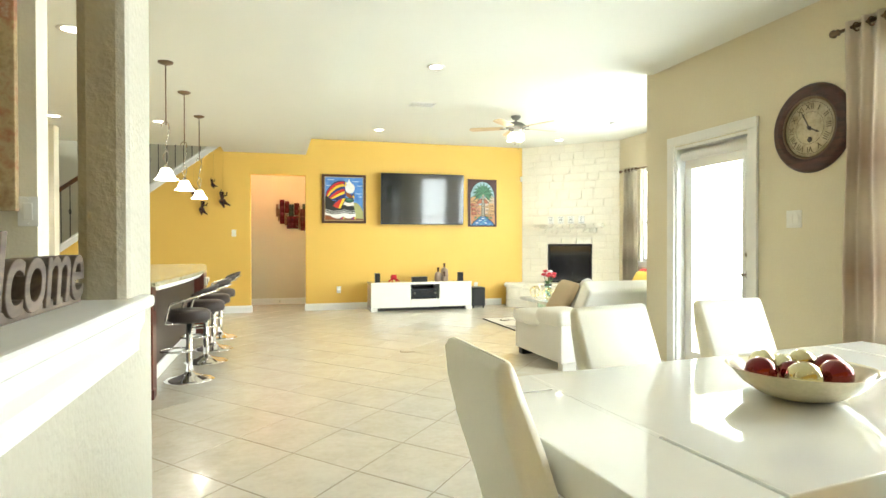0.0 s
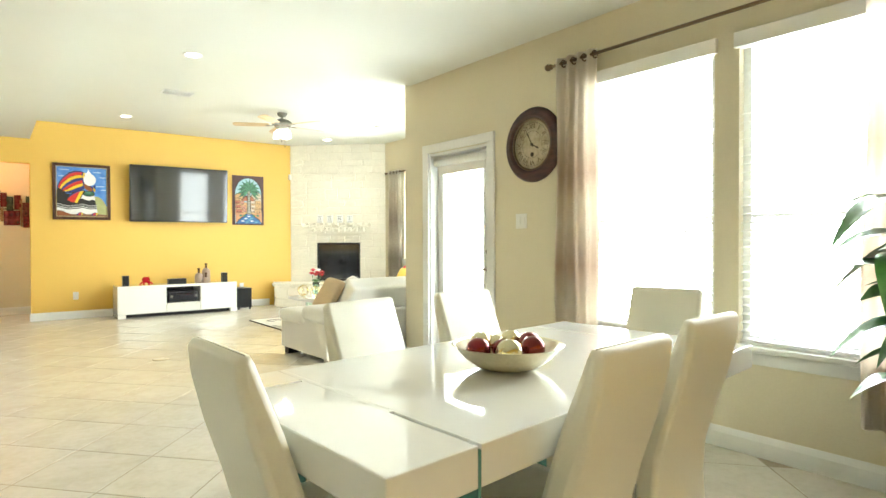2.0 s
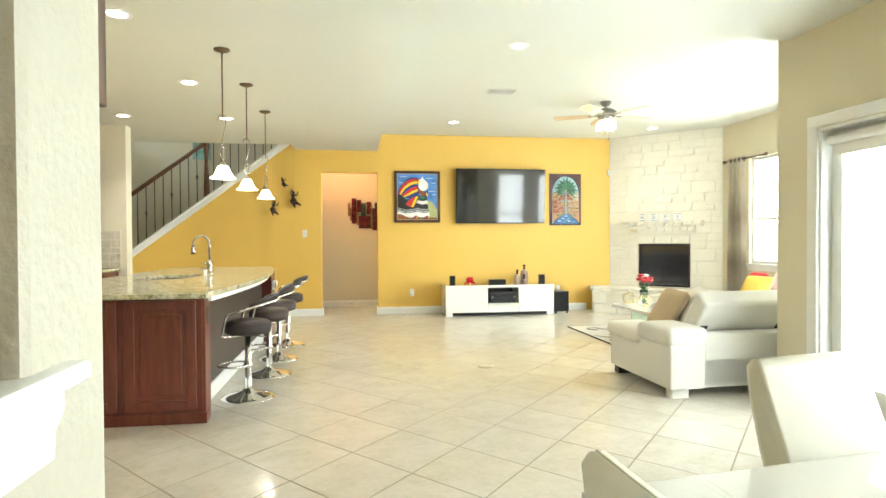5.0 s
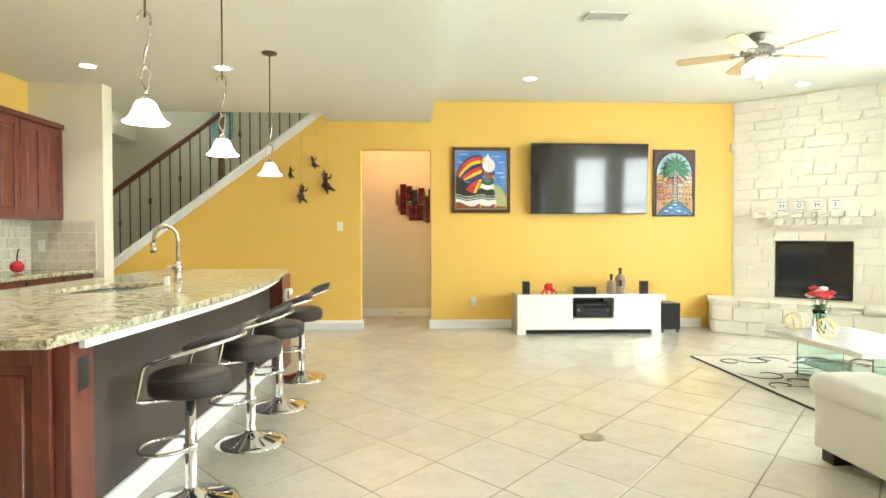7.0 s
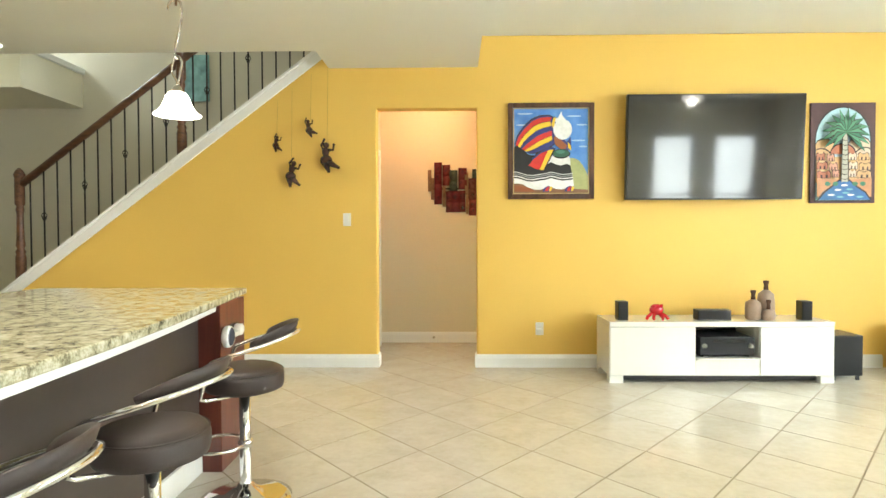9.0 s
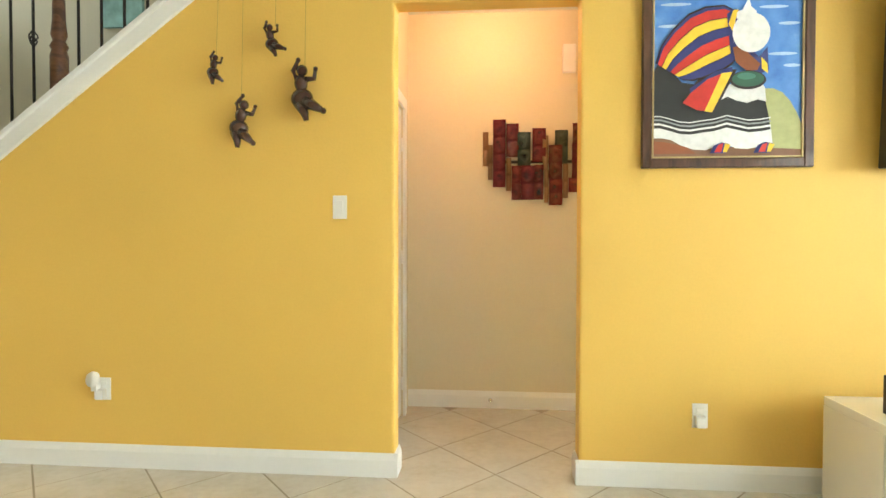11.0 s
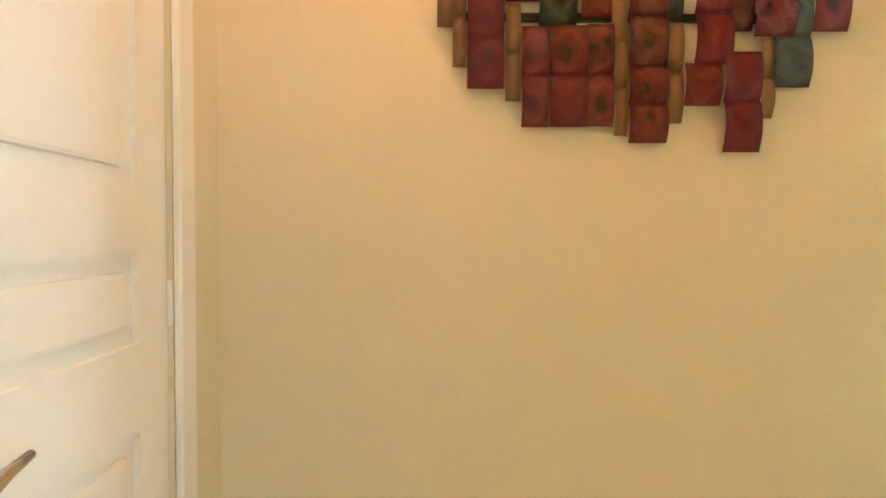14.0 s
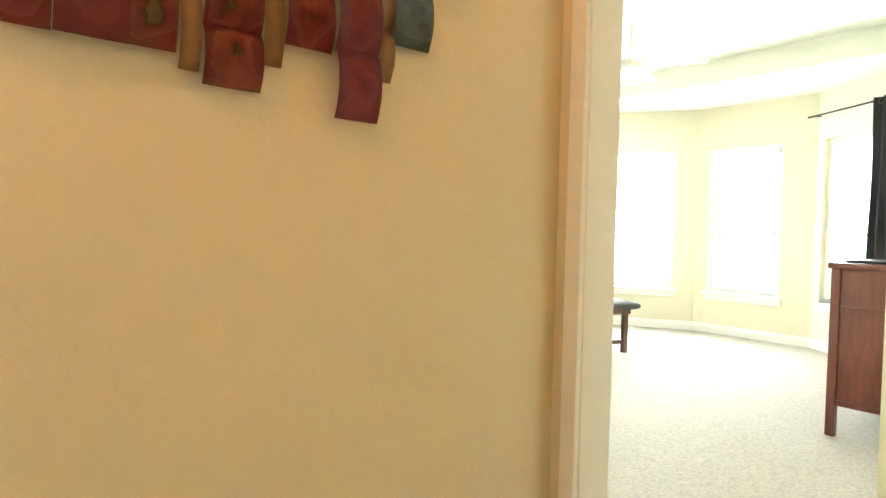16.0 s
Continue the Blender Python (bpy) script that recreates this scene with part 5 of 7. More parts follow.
for x, y, z, r, k in balls:
    o = tagged(new("glass_bauble"), "%s mirrored glass bauble in the bowl" % ("champagne gold" if k else "dark red"), "bauble", "baubles in the bowl")
    part("sphere", ball((0, 0, 0), r, 24, 16), GOLD_GLASS if k else RED_GLASS, o)
    part("cap", lathe([(r * 0.16, r * 0.96), (r * 0.16, r * 1.1), (0.001, r * 1.12)], 10), GOLD, o)
    o.matrix_basis = pose(1.83 + x, 0.87 + y, ZT + z, 50 * k - 35, 20 * k + 40, 0)

clock = thing("wall_clock", "round dark-framed antique wall clock with roman numerals", "clock")
FACE_W = Matrix.Translation((3.712, 2.54, 1.905)) @ Matrix(((0, 0, -1, 0), (-1, 0, 0, 0), (0, 1, 0, 0), (0, 0, 0, 1)))  # local x to -y, y up, z to the room
part("rim", lathe([(0.195, 0.02), (0.205, 0.045), (0.225, 0.05), (0.235, 0.04), (0.255, 0.045), (0.275, 0.03), (0.285, 0.012), (0.285, 0.0)], 64), CLOCK_RIM, clock, "dark mahogany rim", FACE_W)
part("inner_bezel", tube([(0.193 * math.cos(a), 0.193 * math.sin(a), 0.026) for a in (2 * math.pi * i / 60 for i in range(60))], 0.009, 8, True), BRONZE, clock, "aged bronze inner ring", FACE_W)
dial = part("dial", lathe([(0.001, 0.022), (0.20, 0.021), (0.20, 0.01)], 48), CLOCK_FACE, clock, "aged paper dial", FACE_W)
ring = [(0.165 * math.cos(a), 0.165 * math.sin(a), 0.0235) for a in (2 * math.pi * i / 60 for i in range(60))]
part("minute_ring", tube(ring, 0.0012, 4, True), INK, clock, "", FACE_W)
part("inner_ring", tube([(p[0] * 0.62, p[1] * 0.62, 0.0235) for p in ring], 0.001, 4, True), INK, clock, "", FACE_W)
ROMAN = ("XII", "I", "II", "III", "IIII", "V", "VI", "VII", "VIII", "IX", "X", "XI")


def lettering(text, size, material, parent, m, depth=0.0008):
    c = bpy.data.curves.new("text", "FONT")
    c.body, c.size, c.extrude, c.align_x, c.align_y = text, size, depth, "CENTER", "CENTER"
    t = new("text", c)
    mesh = bpy.data.meshes.new_from_object(t.evaluated_get(bpy.context.evaluated_depsgraph_get()))
    bpy.data.objects.remove(t)
    bpy.data.curves.remove(c)
    mesh.materials.clear()
    mesh.materials.append(material)
    ob = new("numeral" if text in ROMAN else "letter", mesh)
    ob.parent, ob.matrix_basis = parent, m
    return ob


for i, t in enumerate(ROMAN):
    a = -2 * math.pi * i / 12
    lettering(t, 0.052, NUMERAL, dial, Matrix.Rotation(a, 4, "Z") @ Matrix.Translation((0, 0.135, 0.0235)))
for a, ln, w in ((-117, 0.085, 0.0045), (28, 0.125, 0.0035)):
    part("clock_hand", prism([(-w, -0.02), (w, -0.02), (w * 0.9, ln * 0.6), (w * 1.8, ln * 0.72), (0, ln), (-w * 1.8, ln * 0.72), (-w * 0.9, ln * 0.6)], 0.026, 0.028, "z"), INK, clock, "black spade hand", FACE_W @ Matrix.Rotation(radians(a), 4, "Z"))
part("hub", lathe([(0.012, 0.024), (0.012, 0.03), (0.001, 0.032)], 16), INK, clock, "", FACE_W)
part("clock_winder", lathe([(0.018, 0.023), (0.016, 0.0245), (0.001, 0.025)], 16), INK, clock, "", FACE_W @ Matrix.Translation((0, -0.075, 0)))


def curtain(name, label, x, y0, y1, z0, z1, folds, material, depth=0.04):
    """A hanging curtain on a wall that faces -x."""
    c = thing(name, label, "curtain")
    bm = bmesh.new()
    n, rows = folds * 8, 14
    grid = []
    for j in range(rows + 1):
        t = j / rows
        row = []
        for i in range(n + 1):
            s = i / n
            w = math.sin(2 * math.pi * folds * s + 0.35 * math.sin(6 * s + 3 * t))
            spread = 1 + 0.06 * (1 - t)
            y = (y0 + y1) / 2 + (s - 0.5) * (y1 - y0) * spread + 0.008 * math.sin(9 * t + 5 * s)
            row.append(bm.verts.new((x + depth * w * (0.75 + 0.25 * (1 - t)), y, z0 + (z1 - z0) * t + 0.006 * math.sin(4 * s * math.pi) * (1 - t))))
        grid.append(row)
    for a, b in zip(grid, grid[1:]):
        for i in range(n):
            bm.faces.new((a[i], a[i + 1], b[i + 1], b[i]))
    bmesh.ops.solidify(bm, geom=bm.faces[:], thickness=0.003)
    for f in bm.faces:
        f.smooth = True
    part("cloth", bm, material, c)
    for i in range(folds):
        y = y0 + (i + 0.25) / folds * (y1 - y0)
        m = Matrix.Translation((x, y, z1 - 0.045)) @ Matrix.Rotation(radians(90), 4, "X")
        part("grommet", tube([(0.024 * math.cos(a), 0.024 * math.sin(a), 0) for a in (2 * math.pi * k / 14 for k in range(14))], 0.005, 6, True), BRONZE, c, "bronze ring", m)
    return c


def rod(x, y0, y1, z, wall):
    r = thing("curtain_rod", "dark bronze curtain rod with knob finials", "curtain rod")
    part("bar", tube([(x, y0, z), (x, y1, z)], 0.0115, 10), BRONZE, r)
    for y, s in ((y0, -1), (y1, 1)):
        part("finial", move(lathe([(0.011, 0), (0.02, 0.012), (0.014, 0.022), (0.026, 0.04), (0.02, 0.058), (0.004, 0.066)], 14), Matrix.Translation((x, y, z)) @ Matrix.Rotation(radians(-90 * s), 4, "X")), BRONZE, r)
        yb = y - s * 0.09
        part("bracket", tube([(wall, yb, z), (x, yb, z), (x, yb, z - 0.014)], 0.006, 6), BRONZE, r)
    return r


rod(3.635, -0.55, 2.285, 2.425, 3.711)
curtain("curtain", "taupe and cream banded grommet curtain beside the window", 3.635, 1.89, 2.25, 0.30, 2.465, 4, CURTAIN, 0.024)
curtain("curtain", "taupe and cream banded grommet curtain behind the plant", 3.635, -0.30, 0.37, 0.30, 2.465, 7, CURTAIN, 0.030)
rod(6.17, 7.70, 8.55, 2.40, 6.249)
curtain("curtain", "cream curtain with dark bands at the living room window", 6.17, 8.10, 8.50, 0.10, 2.44, 4, CURTAIN_B, 0.025)

plant = thing("potted_plant", "tall leafy green house plant in a dark pot", "plant")
part("pot", lathe([(0.11, 0.0), (0.13, 0.02), (0.155, 0.30), (0.18, 0.50), (0.19, 0.515), (0.185, 0.53), (0.165, 0.525), (0.155, 0.47), (0.001, 0.465)], 32), POT, plant)
part("soil", lathe([(0.158, 0.466), (0.10, 0.478), (0.001, 0.482)], 20), SOIL, plant)
rng = random.Random(7)


def leaf(length, width, droop):
    """A long pointed leaf that arches over, lying along +x."""
    bm = bmesh.new()
    rows = []
    for i in range(9):
        t = i / 8
        w = width * math.sin(math.pi * min(1, 0.06 + t * 0.94) ** 0.75) * (1 - 0.15 * t)
        x = length * (t - 0.28 * droop * t * t)
        z = length * (0.30 * t - droop * t * t)
        rows.append([bm.verts.new((x, s * w, z + (0.10 * w if s else -0.10 * w))) for s in (-1, -0.5, 0, 0.5, 1)])
    for a, b in zip(rows, rows[1:]):
        for k in range(4):
            bm.faces.new((a[k], a[k + 1], b[k + 1], b[k]))
    for f in bm.faces:
        f.smooth = True
    return bm


kinds = []
for ln, w, dr in ((0.38, 0.084, 0.75), (0.43, 0.095, 1.0), (0.31, 0.074, 0.5), (0.40, 0.090, 0.65)):
    me = bpy.data.meshes.new("leaf")
    b = leaf(ln, w, dr)
    b.to_mesh(me)
    b.free()
    me.materials.append(LEAF)
    kinds.append(me)
for k, (sx, sy, sh) in enumerate(((-0.05, 0.13, 1.32), (0.0, 0.04, 1.12), (-0.10, 0.07, 0.96))):
    cane = part("cane", tube([(sx * 0.6, sy * 0.6, 0.47), (sx, sy, 0.8), (sx * 1.2, sy * 1.2, sh)], [0.017, 0.014, 0.010], 8), STEM, plant)
    for i in range(15):
        z = sh - 0.40 * (i / 15) ** 1.2
        az = 137.5 * i + 60 * k
        shared("leaf", kinds[(i + k) % 4], cane, pose(sx * 1.15, sy * 1.15, z, rng.uniform(-14, 14), -rng.uniform(5, 48) + 2.6 * i * 0.6, az + rng.uniform(-15, 15)) @ Matrix.Scale(rng.uniform(0.8, 1.08), 4))
plant.matrix_basis = pose(3.31, -0.04, 0.002, 0, 0, 25)

# ---- living ----
tv = thing("television", "large black flat television tilted down on the yellow wall", "television")
part("shell", box(-0.765, 0.765, -0.035, 0.02, -0.455, 0.455, 0.006), BLACK, tv)
part("screen", box(-0.755, 0.755, -0.0385, -0.0352, -0.440, 0.445), SCREEN, tv, "glossy dark screen")
part("emblem", box(-0.02, 0.02, -0.0392, -0.0353, -0.452, -0.446), PEWTER, tv)
part("wall_bracket", box(-0.25, 0.25, 0.02, 0.105, -0.12, 0.16), BLACK, tv)
tv.matrix_basis = pose(2.945, 9.885, 1.955, 3)

SX0, SX1, SY0, SY1 = 1.93, 3.72, 9.43, 9.86
stand = thing("tv_stand", "long white gloss media cabinet with an open centre shelf", "media cabinet")
part("top", box(SX0, SX1, SY0, SY1, 0.455, 0.495, 0.004), LACQUER, stand)
for a, b in ((SX0, 2.62), (3.13, SX1)):
    part("carcass", box(a, b, SY0 + 0.025, SY1, 0.06, 0.455), LACQUER, stand)
    part("drop_door", box(a + 0.004, b - 0.004, SY0, SY0 + 0.023, 0.062, 0.452, 0.003), LACQUER, stand)
part("shelf_back", box(2.62, 3.13, SY1 - 0.02, SY1, 0.06, 0.455), BLACK, stand)
part("lower_drawer", box(2.62, 3.13, SY0 + 0.004, SY1 - 0.02, 0.06, 0.19, 0.003), LACQUER, stand)
part("shelf", box(2.62, 3.13, SY0 - 0.035, SY1 - 0.02, 0.192, 0.206, 0.003), LACQUER, stand)
part("plinth", box(SX0 + 0.10, SX1 - 0.10, SY0 + 0.06, SY1 - 0.02, 0.012, 0.06), BLACK, stand, "dark recessed plinth")
for x in (SX0, SX1 - 0.11):
    for y in (SY0, SY1 - 0.09):
        part("foot", box(x, x + 0.11, y, y + 0.09, 0.0, 0.06, 0.003), LACQUER, stand)
rec = thing("av_receiver", "black receiver with a lit display in the media cabinet", "receiver")
part("chassis", box(2.66, 3.09, SY0 + 0.02, SY1 - 0.06, 0.222, 0.37, 0.004), BLACK, rec)
faceplate = part("faceplate", box(2.66, 3.09, SY0 + 0.012, SY0 + 0.02, 0.226, 0.366, 0.002), metal("brushed_black", (0.05, 0.05, 0.055), 0.3), rec)
part("display", box(2.76, 3.02, SY0 + 0.009, SY0 + 0.0122, 0.325, 0.352), SCREEN, faceplate)
for x in (2.69, 3.06):
    part("knob", move(lathe([(0.020, 0), (0.018, 0.018), (0.001, 0.019)], 16), Matrix.Translation((x, SY0 + 0.012, 0.30)) @ Matrix.Rotation(radians(90), 4, "X")), PEWTER, faceplate)
for x in (2.68, 3.05):
    part("foot", box(x, x + 0.02, SY0 + 0.05, SY0 + 0.30, 0.206, 0.222), BLACK, rec)


def speaker(x, y, w, h, d, label):
    s = thing("speaker", label, "speaker")
    part("cabinet", box(-w / 2, w / 2, -d / 2, d / 2, 0, h, 0.005), BLACK, s)
    part("grille", box(-w / 2 + 0.006, w / 2 - 0.006, -d / 2 - 0.004, -d / 2 + 0.001, 0.008, h - 0.008, 0.003), matte("speaker_cloth", (0.02, 0.02, 0.021), 0.9, 0, 300, 0.3, 0.5), s)
    s.matrix_basis = pose(x, y, 0.495)


speaker(2.06, 9.56, 0.085, 0.155, 0.09, "small black satellite speaker on the media cabinet")
speaker(3.55, 9.56, 0.085, 0.155, 0.09, "small black satellite speaker on the media cabinet")
speaker(2.80, 9.56, 0.27, 0.085, 0.10, "long black centre speaker on the media cabinet")
sub = thing("subwoofer", "black cube subwoofer on short feet", "speaker")
part("cabinet", box(3.765, 4.005, 9.52, 9.83, 0.04, 0.37, 0.006), BLACK, sub)
part("grille", box(3.775, 3.995, 9.512, 9.521, 0.05, 0.36, 0.003), matte("sub_cloth", (0.018, 0.018, 0.019), 0.9, 0, 300, 0.3, 0.5), sub)
for x in (3.78, 3.97):
    for y in (9.54, 9.79):
        part("foot", box(x, x + 0.022, y, y + 0.022, 0, 0.04), BLACK, sub)
cord = tagged(part("power_cord", tube([(3.99, 9.985, 0.36), (4.03, 9.95, 0.33), (4.045, 9.93, 0.26), (4.03, 9.90, 0.18), (4.0, 9.86, 0.12), (3.98, 9.83, 0.09)], 0.004, 6), WHITE_PLASTIC), "white power cord from the outlet to the subwoofer", "cord")
crab = tagged(new("red_ornament"), "small red glazed figurine on the media cabinet", "ornament")
bm = ball((0, 0, 0.085), 0.058, 16, 10, (1, 0.8, 0.8))
for s in (-1, 1):
    tube([(0.03 * s, 0, 0.06), (0.075 * s, -0.02, 0.03), (0.09 * s, -0.03, 0.008)], [0.016, 0.013, 0.012], 8, bm=bm)
    tube([(0.02 * s, -0.02, 0.05), (0.04 * s, -0.05, 0.02), (0.03 * s, -0.06, 0.008)], [0.015, 0.012, 0.010], 8, bm=bm)
    ball((0.03 * s, -0.035, 0.12), 0.014, 10, 6, bm=bm)
part("figure", bm, RED_PLASTIC, crab)
crab.matrix_basis = pose(2.345, 9.56, 0.494)
for x, y, h, r, label in ((3.145, 9.58, 0.165, 0.062, "round taupe ceramic bottle vase"), (3.275, 9.63, 0.24, 0.066, "tall taupe ceramic bottle vase"), (3.245, 9.53, 0.09, 0.052, "short taupe ceramic jar")):
    v = thing("ceramic_bottle", label, "vase", "taupe vases on the media cabinet")
    part("body", lathe([(r * 0.8, 0.0), (r, 0.012), (r * 1.02, h * 0.55), (r * 0.9, h * 0.85), (r * 0.3, h)], 24), CERAMIC, v)
    part("neck", lathe([(r * 0.3, h - 0.004), (r * 0.24, h + 0.045), (r * 0.34, h + 0.055), (r * 0.34, h + 0.075), (0.001, h + 0.077)], 18), BOTTLE_TOP, v, "dark glazed neck")
    v.matrix_basis = pose(x, y, 0.495)


def picture(name, label, x0, x1, z0, z1, frame_w, frame_mat, bg):
    """A framed picture on the yellow wall; returns the thing and a painter of flat shapes in 0 to 1."""
    p = thing(name, label, "painting")
    y = 9.998
    if frame_w:
        bm = bmesh.new()
        for r in ((x0, x0 + frame_w, z0, z1), (x1 - frame_w, x1, z0, z1), (x0 + frame_w, x1 - frame_w, z0, z0 + frame_w), (x0 + frame_w, x1 - frame_w, z1 - frame_w, z1)):
            box(r[0], r[1], y - 0.035, y, r[2], r[3], 0.004, 1, bm=bm)
        part("frame", bm, frame_mat, p)
        x0, x1, z0, z1 = x0 + frame_w, x1 - frame_w, z0 + frame_w, z1 - frame_w
    part("canvas", box(x0, x1, y - 0.020, y, z0, z1), bg, p)
    level = [0]

    def paint(name, material, pts):
        level[0] += 1
        d = y - 0.0205 - 0.0004 * level[0]
        bm = bmesh.new()
        f = bm.faces.new([bm.verts.new((x0 + u * (x1 - x0), d, z0 + v * (z1 - z0))) for u, v in pts])
        f.normal_update()
        if f.normal.y > 0:
            bmesh.ops.reverse_faces(bm, faces=[f])
        bmesh.ops.triangulate(bm, faces=bm.faces[:])
        part(name, bm, material, p)

    return p, paint


def disc(u, v, a, b, n=24):
    return [(u + a * math.cos(2 * math.pi * i / n), v + b * math.sin(2 * math.pi * i / n)) for i in range(n)]


P_RED, P_YEL, P_BLU = flat_paint("picture_red", (0.62, 0.03, 0.02)), flat_paint("picture_yellow", (0.88, 0.60, 0.04)), flat_paint("picture_indigo", (0.035, 0.045, 0.20))
P_WHT, P_BLK, P_GRN = flat_paint("picture_white", (0.80, 0.80, 0.78)), flat_paint("picture_black", (0.022, 0.022, 0.022)), flat_paint("picture_green", (0.035, 0.13, 0.08))
P_SKY = speckled("picture_sky", [(0.04, 0.15, 0.52), (0.07, 0.23, 0.62), (0.11, 0.29, 0.68), (0.22, 0.42, 0.74)], 3, 0.5)
P_HILL, P_EARTH, P_SKIN, P_GREY = flat_paint("picture_hill", (0.40, 0.42, 0.18)), flat_paint("picture_earth", (0.24, 0.12, 0.06)), flat_paint("picture_rust", (0.30, 0.09, 0.03)), flat_paint("picture_grey", (0.30, 0.32, 0.32))
INNER_GOLD = matte("frame_gold_line", (0.55, 0.42, 0.20), 0.4, 0.4, 60, 0.1, 0.05)
pic, paint = picture("poncho_painting", "framed painting of a stooped shape in a striped blanket", 1.163, 1.928, 1.518, 2.372, 0.042, DARK_WOOD, P_SKY)
bm = bmesh.new()
for r in ((1.208, 1.216, 1.563, 2.327), (1.875, 1.883, 1.563, 2.327), (1.216, 1.875, 1.563, 1.571), (1.216, 1.875, 2.319, 2.327)):
    box(r[0], r[1], 9.966, 9.978, r[2], r[3], 0.002, 1, bm=bm)
part("inner_frame", bm, INNER_GOLD, pic, "thin gold inner line")
P_LINE = flat_paint("picture_outline", (0.03, 0.018, 0.018))
P_CLOUD = flat_paint("picture_cloud", (0.42, 0.58, 0.78))
for u, v, a in ((0.16, 0.93, 0.13), (0.80, 0.90, 0.12), (0.90, 0.80, 0.09), (0.86, 0.62, 0.12), (0.92, 0.55, 0.07), (0.12, 0.80, 0.10)):
    paint("cloud_streak", P_CLOUD, disc(u, v, a * 0.8, 0.010, 16))
paint("hill", P_HILL, [(0.70, 0.02), (1, 0.02), (1, 0.12), (0.985, 0.20), (0.955, 0.27), (0.91, 0.34), (0.86, 0.39), (0.80, 0.415), (0.74, 0.415)])
paint("earth", P_EARTH, [(0, 0), (1, 0), (1, 0.05), (0.8, 0.06), (0.5, 0.07), (0.3, 0.09), (0.12, 0.13), (0, 0.15)])
paint("earth_light", P_SKIN, [(0.0, 0.03), (0.30, 0.03), (0.24, 0.07), (0.10, 0.10), (0.0, 0.11)])
paint("skirt_hem", P_WHT, [(0.015, 0.125), (0.07, 0.125), (0.13, 0.115), (0.20, 0.08), (0.28, 0.055), (0.36, 0.05), (0.44, 0.075), (0.50, 0.085), (0.56, 0.06), (0.64, 0.055), (0.74, 0.075), (0.80, 0.09), (0.785, 0.20), (0.0, 0.20)])
hem = [(0.0, 0.185), (0.06, 0.185), (0.12, 0.17), (0.19, 0.15), (0.26, 0.145), (0.33, 0.155), (0.42, 0.165), (0.50, 0.185), (0.57, 0.17), (0.64, 0.155), (0.72, 0.16), (0.785, 0.17)]
paint("dark_skirt", P_BLK, hem + [(0.77, 0.26), (0.75, 0.34), (0.70, 0.38), (0.45, 0.42), (0.20, 0.46), (0.06, 0.60), (0.02, 0.54), (0.0, 0.40)])
for lift, wide, mat in ((0.018, 0.012, P_WHT), (0.045, 0.010, P_GREY), (0.068, 0.007, P_WHT)):
    paint("skirt_stripe", mat, [(u, v + lift) for u, v in hem] + [(u, v + lift + wide) for u, v in reversed(hem)])
paint("apron", P_WHT, [(0.46, 0.35), (0.50, 0.37), (0.56, 0.345), (0.63, 0.33), (0.70, 0.35), (0.755, 0.335), (0.745, 0.42), (0.72, 0.455), (0.60, 0.46), (0.50, 0.44)])
upper = [(0.03, 0.575), (0.065, 0.675), (0.14, 0.77), (0.245, 0.86), (0.355, 0.90), (0.475, 0.908), (0.535, 0.88)]
lower = [(0.205, 0.475), (0.265, 0.475), (0.335, 0.49), (0.41, 0.515), (0.475, 0.54), (0.53, 0.575), (0.56, 0.61)]


def across(k):
    """A line over the blanket, a share k of the way from its crest to its lower fold."""
    return [(a[0] + (b[0] - a[0]) * k, a[1] + (b[1] - a[1]) * k) for a, b in zip(upper, lower)]


paint("blanket_line", P_LINE, across(-0.03) + [(0.575, 0.62)] + across(1.04)[::-1])
for a, b, mat in ((0.0, 0.05, P_BLU), (0.05, 0.20, P_RED), (0.215, 0.37, P_YEL), (0.38, 0.53, P_BLU), (0.53, 0.69, P_RED), (0.70, 0.84, P_YEL), (0.85, 1.0, P_BLU)):
    paint("blanket_stripe", mat, across(a) + across(b)[::-1])
paint("fold_line", P_LINE, [(0.195, 0.33), (0.30, 0.285), (0.385, 0.265), (0.42, 0.28), (0.56, 0.53), (0.44, 0.53), (0.30, 0.47)])
paint("blanket_fold", P_BLU, [(0.25, 0.42), (0.42, 0.52), (0.53, 0.545), (0.53, 0.51), (0.40, 0.47), (0.26, 0.38)])
paint("blanket_fold", P_RED, [(0.205, 0.335), (0.30, 0.29), (0.35, 0.285), (0.46, 0.505), (0.37, 0.475), (0.26, 0.395)])
paint("blanket_fold", P_YEL, [(0.35, 0.283), (0.40, 0.275), (0.53, 0.515), (0.46, 0.508)])
paint("shawl", P_BLU, [(0.49, 0.86), (0.54, 0.89), (0.60, 0.87), (0.60, 0.70), (0.70, 0.60), (0.755, 0.66), (0.765, 0.52), (0.68, 0.49), (0.52, 0.60)])
paint("shawl_stripe", P_YEL, [(0.50, 0.80), (0.53, 0.88), (0.565, 0.885), (0.545, 0.82), (0.54, 0.74)])
paint("cuff", P_YEL, [(0.715, 0.60), (0.755, 0.56), (0.76, 0.50), (0.72, 0.53)])
paint("arm_shape", P_SKIN, [(0.53, 0.66), (0.58, 0.67), (0.66, 0.60), (0.71, 0.56), (0.69, 0.52), (0.62, 0.52), (0.55, 0.57)])
paint("carried_bag_line", P_LINE, disc(0.63, 0.465, 0.118, 0.056))
paint("carried_bag", P_GRN, disc(0.63, 0.47, 0.105, 0.046))
paint("bag_light", flat_paint("picture_teal", (0.07, 0.24, 0.17)), disc(0.62, 0.487, 0.06, 0.020))
paint("hat", P_WHT, disc(0.648, 0.745, 0.122, 0.118, 30))
